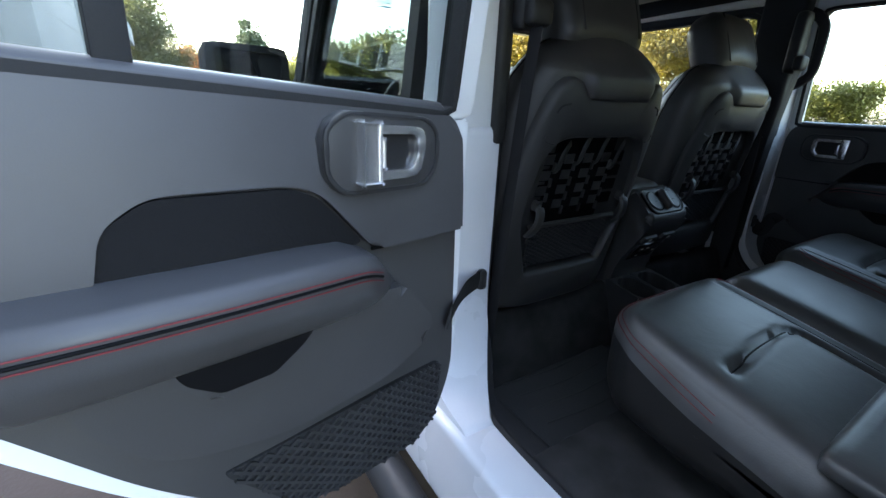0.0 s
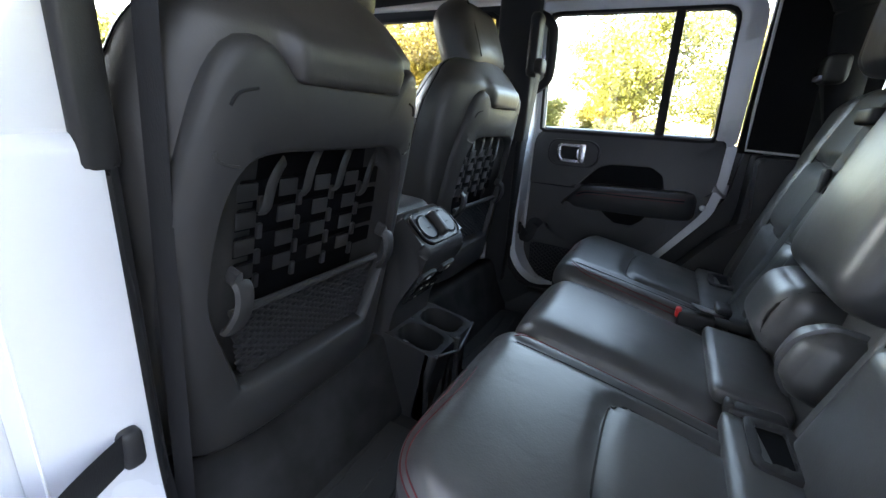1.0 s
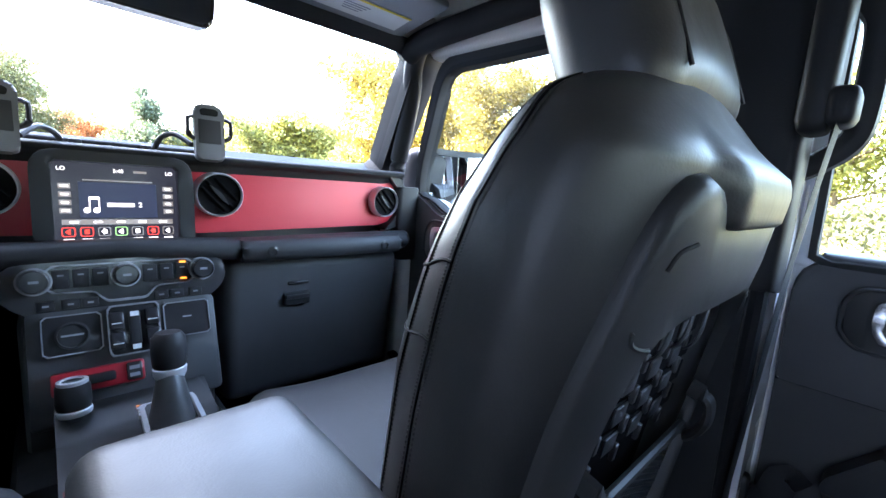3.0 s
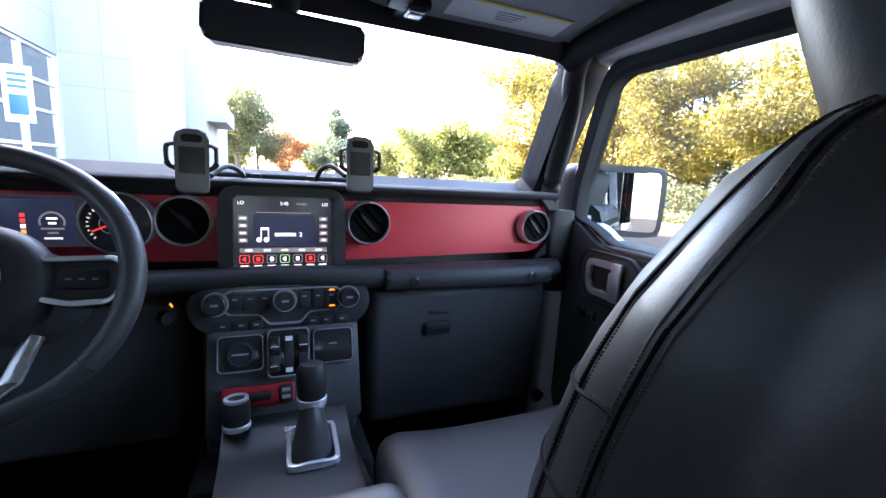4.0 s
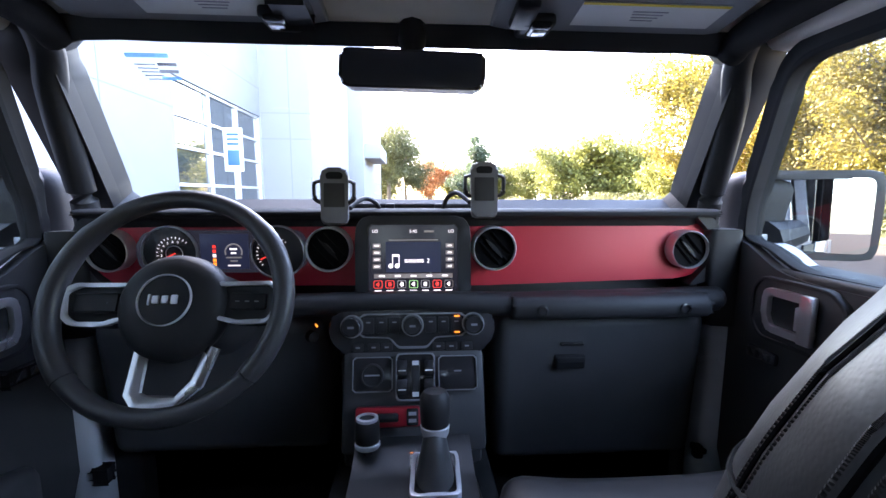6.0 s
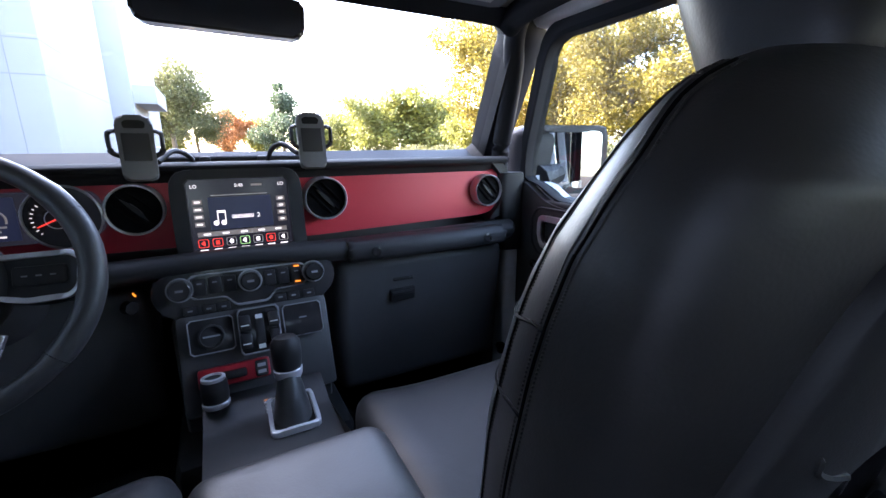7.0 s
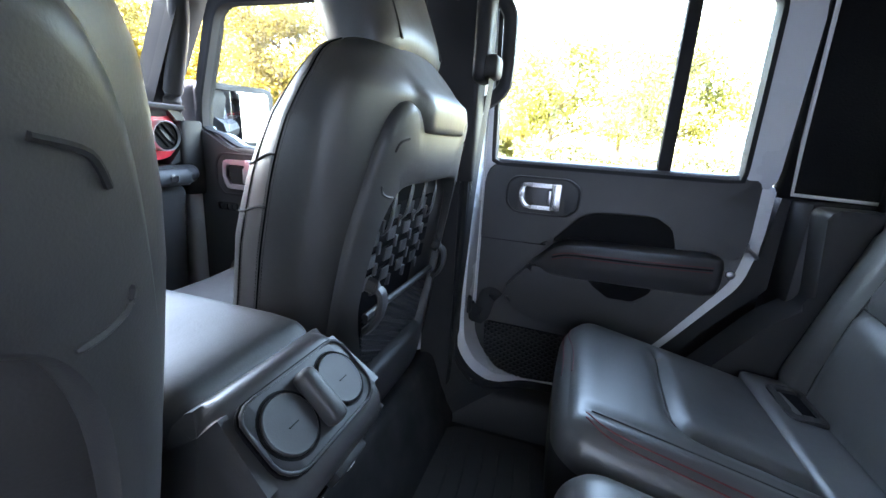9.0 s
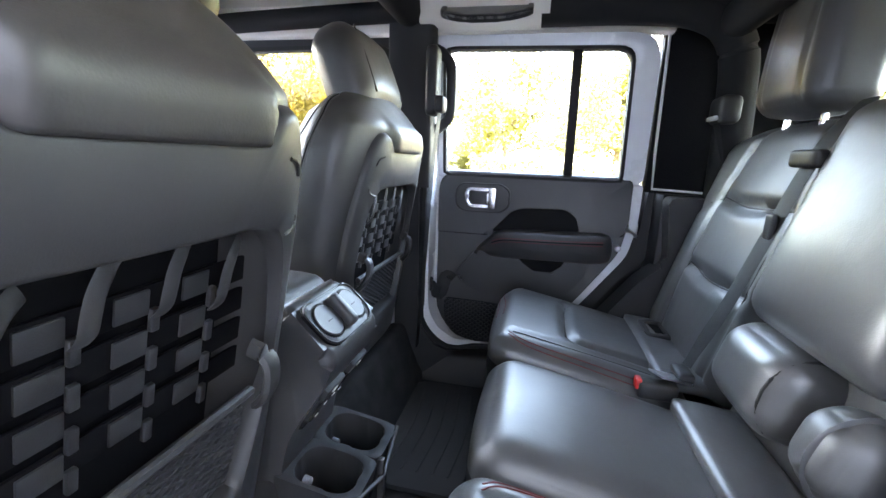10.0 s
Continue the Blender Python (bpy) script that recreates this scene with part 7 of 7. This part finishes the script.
def tree(name, h, crown_r, leaf, seed, label, category="tree", trunk_h=0.3, n=2600, size=0.16, conic=False, egg=1.0):
    rnd = random.Random(seed)
    t = thing(name, label, category, "trees by the car park")
    limbs = bmesh.new()
    tr = tube([(0, 0, 0), (rnd.uniform(-.1, .1), rnd.uniform(-.1, .1), h * 0.25), (rnd.uniform(-.2, .2), rnd.uniform(-.2, .2), h * 0.55), (0, 0, h * 0.85)], [h * 0.028, h * 0.022, h * 0.014, h * 0.004], 8)
    clumps = []
    limb = tr
    nb = 16 if not conic else 10
    for k in range(nb):
        a = k * 2.4 + rnd.uniform(-0.4, 0.4)
        z0 = h * (trunk_h + (0.75 - trunk_h) * rnd.random())
        reach = crown_r * rnd.uniform(0.55, 1.0) * (1.0 if not conic else (1.1 - z0 / h))
        z1 = min(h * 0.95, z0 + reach * rnd.uniform(0.3, 0.9))
        e = Vector((math.cos(a) * reach, math.sin(a) * reach, z1))
        mid = Vector((math.cos(a) * reach * 0.5, math.sin(a) * reach * 0.5, z0 + (z1 - z0) * 0.35))
        limb = join(limb, tube([(0, 0, z0), mid, e], [h * 0.009, h * 0.006, h * 0.002], 5))
        clumps += [(e, crown_r * rnd.uniform(0.28, 0.45)), (mid, crown_r * rnd.uniform(0.25, 0.4))]
    clumps.append((Vector((0, 0, h * 0.88)), crown_r * 0.4))
    for k in range(10):
        a, q = rnd.uniform(0, 6.28), rnd.uniform(0.2, 0.75)
        z = h * rnd.uniform(trunk_h + 0.1, 0.92)
        w = (1 - ((z / h - 0.6) / 0.5) ** 2) if not conic else (1.05 - z / h)
        clumps.append((Vector((math.cos(a) * crown_r * q * w, math.sin(a) * crown_r * q * w, z)), crown_r * rnd.uniform(0.25, 0.4) * (1 if not conic else 0.7)))
    part("trunk", limb, BARK, t, "brown trunk and limbs")
    rg = np.random.default_rng(seed)
    V, F = [], []
    cs = np.array([[*c, r] for c, r in clumps])
    pick = rg.integers(0, len(cs), n)
    d = rg.normal(size=(n, 3))
    d /= np.linalg.norm(d, axis=1)[:, None]
    rad = rg.random(n) ** 0.45
    P = cs[pick, :3] + d * (rad * cs[pick, 3])[:, None] * np.array([1, 1, 0.8])
    P[:, 2] = np.maximum(P[:, 2], h * trunk_h * 0.7)
    A = rg.normal(size=(n, 3))
    A /= np.linalg.norm(A, axis=1)[:, None]
    B = np.cross(A, rg.normal(size=(n, 3)))
    B /= np.linalg.norm(B, axis=1)[:, None]
    s = size * (0.6 + 0.8 * rg.random(n))[:, None]
    q = np.stack([P - A * s, P + B * s * 0.55, P + A * s, P - B * s * 0.55], 1).reshape(-1, 3)
    me = bpy.data.meshes.new("crown")
    me.from_pydata(q.tolist(), [], np.arange(4 * n).reshape(-1, 4).tolist())
    me.materials.append(leaf)
    ob = new("crown", me)
    ob.parent = t
    ob["label"] = "uneven leafy crown"
    return t


def place(t, x, y, turn, k, z=0.05):
    m = pose(x, y, z, 0, 0, turn) @ Matrix.Diagonal((k, k, k, 1))
    t.matrix_world = m


def again(t, x, y, turn, k, z=0.05):
    c = copy_thing(t, pose(x, y, z, 0, 0, turn))
    c.scale = (k, k, k)
    return c


lime = tree("tree", 7.4, 3.3, LEAF_L, 31, "open lime-green tree with bare lower limbs on the verge", n=10500, size=0.11, trunk_h=0.24)
place(lime, 19.0, 1.5, 0, 0.82)
again(lime, 20.5, -3.6, 120, 0.85)
again(lime, 29.0, -2.0, 15, 0.8)
again(lime, 23.0, -9.0, 310, 1.0)
oak = tree("tree", 7.0, 3.0, LEAF_Y, 3, "broad yellowing tree on the verge", n=30000, size=0.075, trunk_h=0.2)
place(oak, 20.5, 16.5, 250, 1.15)
oak2 = tree("tree", 7.0, 3.2, LEAF_G, 5, "broad green tree on the verge", n=30000, size=0.075, trunk_h=0.2)
place(oak2, 18.0, -11.0, 200, 1.0)
again(oak, 20.0, 11.4, 40, 1.05)
again(oak, 22.0, 22.0, 30, 1.25)
again(oak, 28.0, 14.5, 10, 1.2)
again(oak2, 26.0, 19.0, 310, 0.9)
again(oak, 30.0, 4.0, 150, 0.95)
again(oak2, 26.0, 27.0, 110, 1.1)
again(oak, 20.5, 30.0, 170, 1.6)
again(oak, 24.0, -16.0, 60, 1.2)
pine = tree("conifer", 10.0, 4.2, LEAF_D, 9, "dark conifer beyond the car park", "tree", trunk_h=0.12, n=14000, size=0.15, conic=True)
place(pine, 8.8, 62.0, 0, 1.0)
bush = tree("tree", 5.0, 3.6, LEAF_L, 12, "low rounded yellow-green tree", "tree", trunk_h=0.04, n=14000, size=0.13)
place(bush, 26.0, 58.0, 0, 1.7)
again(bush, 33.0, 60.0, 90, 1.2)
again(bush, 19.0, 70.0, 200, 1.3)
again(bush, 39.0, 62.0, 140, 1.3)
maple = tree("tree", 6.0, 3.4, LEAF_O, 17, "rust-red autumn tree far off", "tree", trunk_h=0.06, n=12000, size=0.13)
place(maple, 2.5, 70.0, 0, 1.1)
again(oak2, -3.4, 55.0, 70, 1.55)
again(oak2, -1.4, 62.0, 170, 1.15)
again(bush, 30.0, 55.0, 250, 1.5)
again(bush, 21.5, 60.0, 300, 1.55)
again(oak, 26.5, 33.0, 200, 1.5)
again(oak2, -9.5, 64.0, 10, 1.3)
again(bush, 13.5, 66.0, 20, 1.0)
again(bush, 7.0, 74.0, 60, 1.1)
again(oak2, 45.0, 58.0, 0, 1.5)
again(bush, -6.0, 74.0, 130, 1.3)
again(oak, 36.0, 40.0, 0, 1.4)
again(bush, 31.0, 36.0, 0, 1.1)
again(bush, 25.0, 40.0, 33, 0.9)
again(bush, 34.0, 9.5, 40, 0.6)
again(bush, 35.0, 5.5, 140, 0.52)
again(bush, 36.0, 12.5, 240, 0.62)

# clipped hedge along the verge
def hedge(x0, x1, y0, y1, h, seed, label):
    rg = np.random.default_rng(seed)
    n = int(650 * (y1 - y0))
    P = np.stack([rg.uniform(x0, x1, n), rg.uniform(y0, y1, n), h * rg.random(n) ** 0.5], 1)
    P[:, 2] *= 0.9 + 0.12 * np.sin(P[:, 1] * 1.3) + 0.06 * np.sin(P[:, 1] * 4.1)
    A = rg.normal(size=(n, 3))
    A /= np.linalg.norm(A, axis=1)[:, None]
    B = np.cross(A, rg.normal(size=(n, 3)))
    B /= np.linalg.norm(B, axis=1)[:, None]
    s = 0.06 * (0.6 + 0.8 * rg.random(n))[:, None]
    q = np.stack([P - A * s, P + B * s * 0.6, P + A * s, P - B * s * 0.6], 1).reshape(-1, 3)
    me = bpy.data.meshes.new("hedge")
    me.from_pydata(q.tolist(), [], np.arange(4 * n).reshape(-1, 4).tolist())
    me.materials.append(LEAF_G)
    return tagged(new("hedge", me), label, "hedge", kind="stuff")


hedge(38.0, 42.0, -40, 60, 3.0, 24, "far belt of low green trees")
hedge(13.2, 14.6, -14, 2.2, 1.45, 21, "clipped green hedge along the verge")
hedge(13.2, 14.6, 5.0, 34, 1.45, 22, "clipped green hedge along the verge")
hedge(15.5, 16.5, 2.0, 5.6, 0.7, 23, "low green shrubs between the hedges")

# ---- the white building ----
bld = thing("building", "white concrete office building with tinted windows", "building")
WX, WH = -5.5, 12.5
# the stretch below y = 3.2 is unseen, added to block skylight from the left
part("wall", join(rbox(WX - 12, WX, -16.0, 10.5, 0, WH, 0.01), rbox(WX - 12, WX, 15.96, 44, 0, WH, 0.01), rbox(WX - 12, WX, 10.5, 15.96, 4.05, WH, 0.01), rbox(WX - 12, WX - 0.3, 10.5, 15.96, 0, 4.05, 0.01), rbox(WX - 12, WX, 10.5, 15.96, 0, 0.25, 0.01)), CONCRETE, bld, "white painted tilt-up wall, with an added unseen stretch beside the car")
for y in (-13.5, -9.0, -4.5, 0.0, 4.5, 6.3, 8.2):
    part("wall_joint", rbox(WX - 0.01, WX + 0.004, y - 0.012, y + 0.012, 0, WH, 0), JOINT, bld)
for z, y0, y1 in ((3.3, -16.0, 10.48), (5.0, -16.0, 16.0)):
    part("wall_joint", rbox(WX - 0.01, WX + 0.005, y0, y1, z - 0.012, z + 0.012, 0), JOINT, bld)
win = part("window", join(*[rbox(WX - 0.2, WX - 0.06, y - 0.045, y + 0.045, 0.25, 4.05, 0.006) for y in (10.54, 12.33, 14.13, 15.92)], *[rbox(WX - 0.19, WX - 0.065, 10.5, 15.96, z - 0.04, z + 0.04, 0.006) for z in (0.29, 1.55, 2.45, 3.2, 4.01)]), ALU, bld, "pale aluminium window wall")
ys, zs = (10.54, 12.33, 14.13, 15.92), (0.29, 1.55, 2.45, 3.2, 4.01)
for a, b in zip(ys, ys[1:]):
    for c, d in zip(zs, zs[1:]):
        part("pane", rbox(WX - 0.15, WX - 0.13, a + 0.04, b - 0.04, c + 0.035, d - 0.035, 0), SHOPGLASS, win)
# projecting bay, further blocks and the entrance canopy
part("bay", join(rbox(WX - 1, WX + 1.75, 16.0, 24.5, 0, WH + 1.5, 0.02)), CONCRETE_G, bld, "grey painted projecting bay")
for z in (3.3, 4.2):
    part("bay_joint", rbox(WX - 0.02, WX + 1.755, 15.994, 24.505, z - 0.015, z + 0.015, 0), JOINT, bld)
part("bay_joint", rbox(WX + 1.0, WX + 1.03, 15.993, 16.02, 0, WH + 1.5, 0), JOINT, bld)
part("rear_block", rbox(WX - 2, WX + 2.3, 27.0, 40.0, 0, WH + 0.5, 0.02), CONCRETE, bld)
part("canopy", rbox(WX + 0.2, WX + 3.3, 27.5, 33.0, 3.6, 4.5, 0.02), CONCRETE, bld, "white entrance canopy")
for z in (0.5, 1.4, 2.3):
    part("entrance_bar", rbox(WX + 2.29, WX + 2.33, 34, 39, z, z + 0.08, 0), ALU, bld)
# parking sign in front of the windows
sg = thing("parking_sign", "white and blue parking sign on a post", "sign")
part("post", tube([(-3.1, 7.8, 0), (-3.1, 7.8, 2.3)], 0.03, 8), ALU, sg)
part("plate", rbox(-3.26, -2.94, 7.755, 7.765, 1.72, 2.45, 0.004), LABEL, sg)
part("symbol", rbox(-3.2, -3.0, 7.748, 7.754, 1.82, 2.08, 0.003), LABEL_BLUE, sg)
for z in (2.18, 2.26, 2.34):
    part("text_bar", rbox(-3.2, -3.0, 7.748, 7.754, z - 0.02, z + 0.02, 0), LABEL_BLUE, sg)
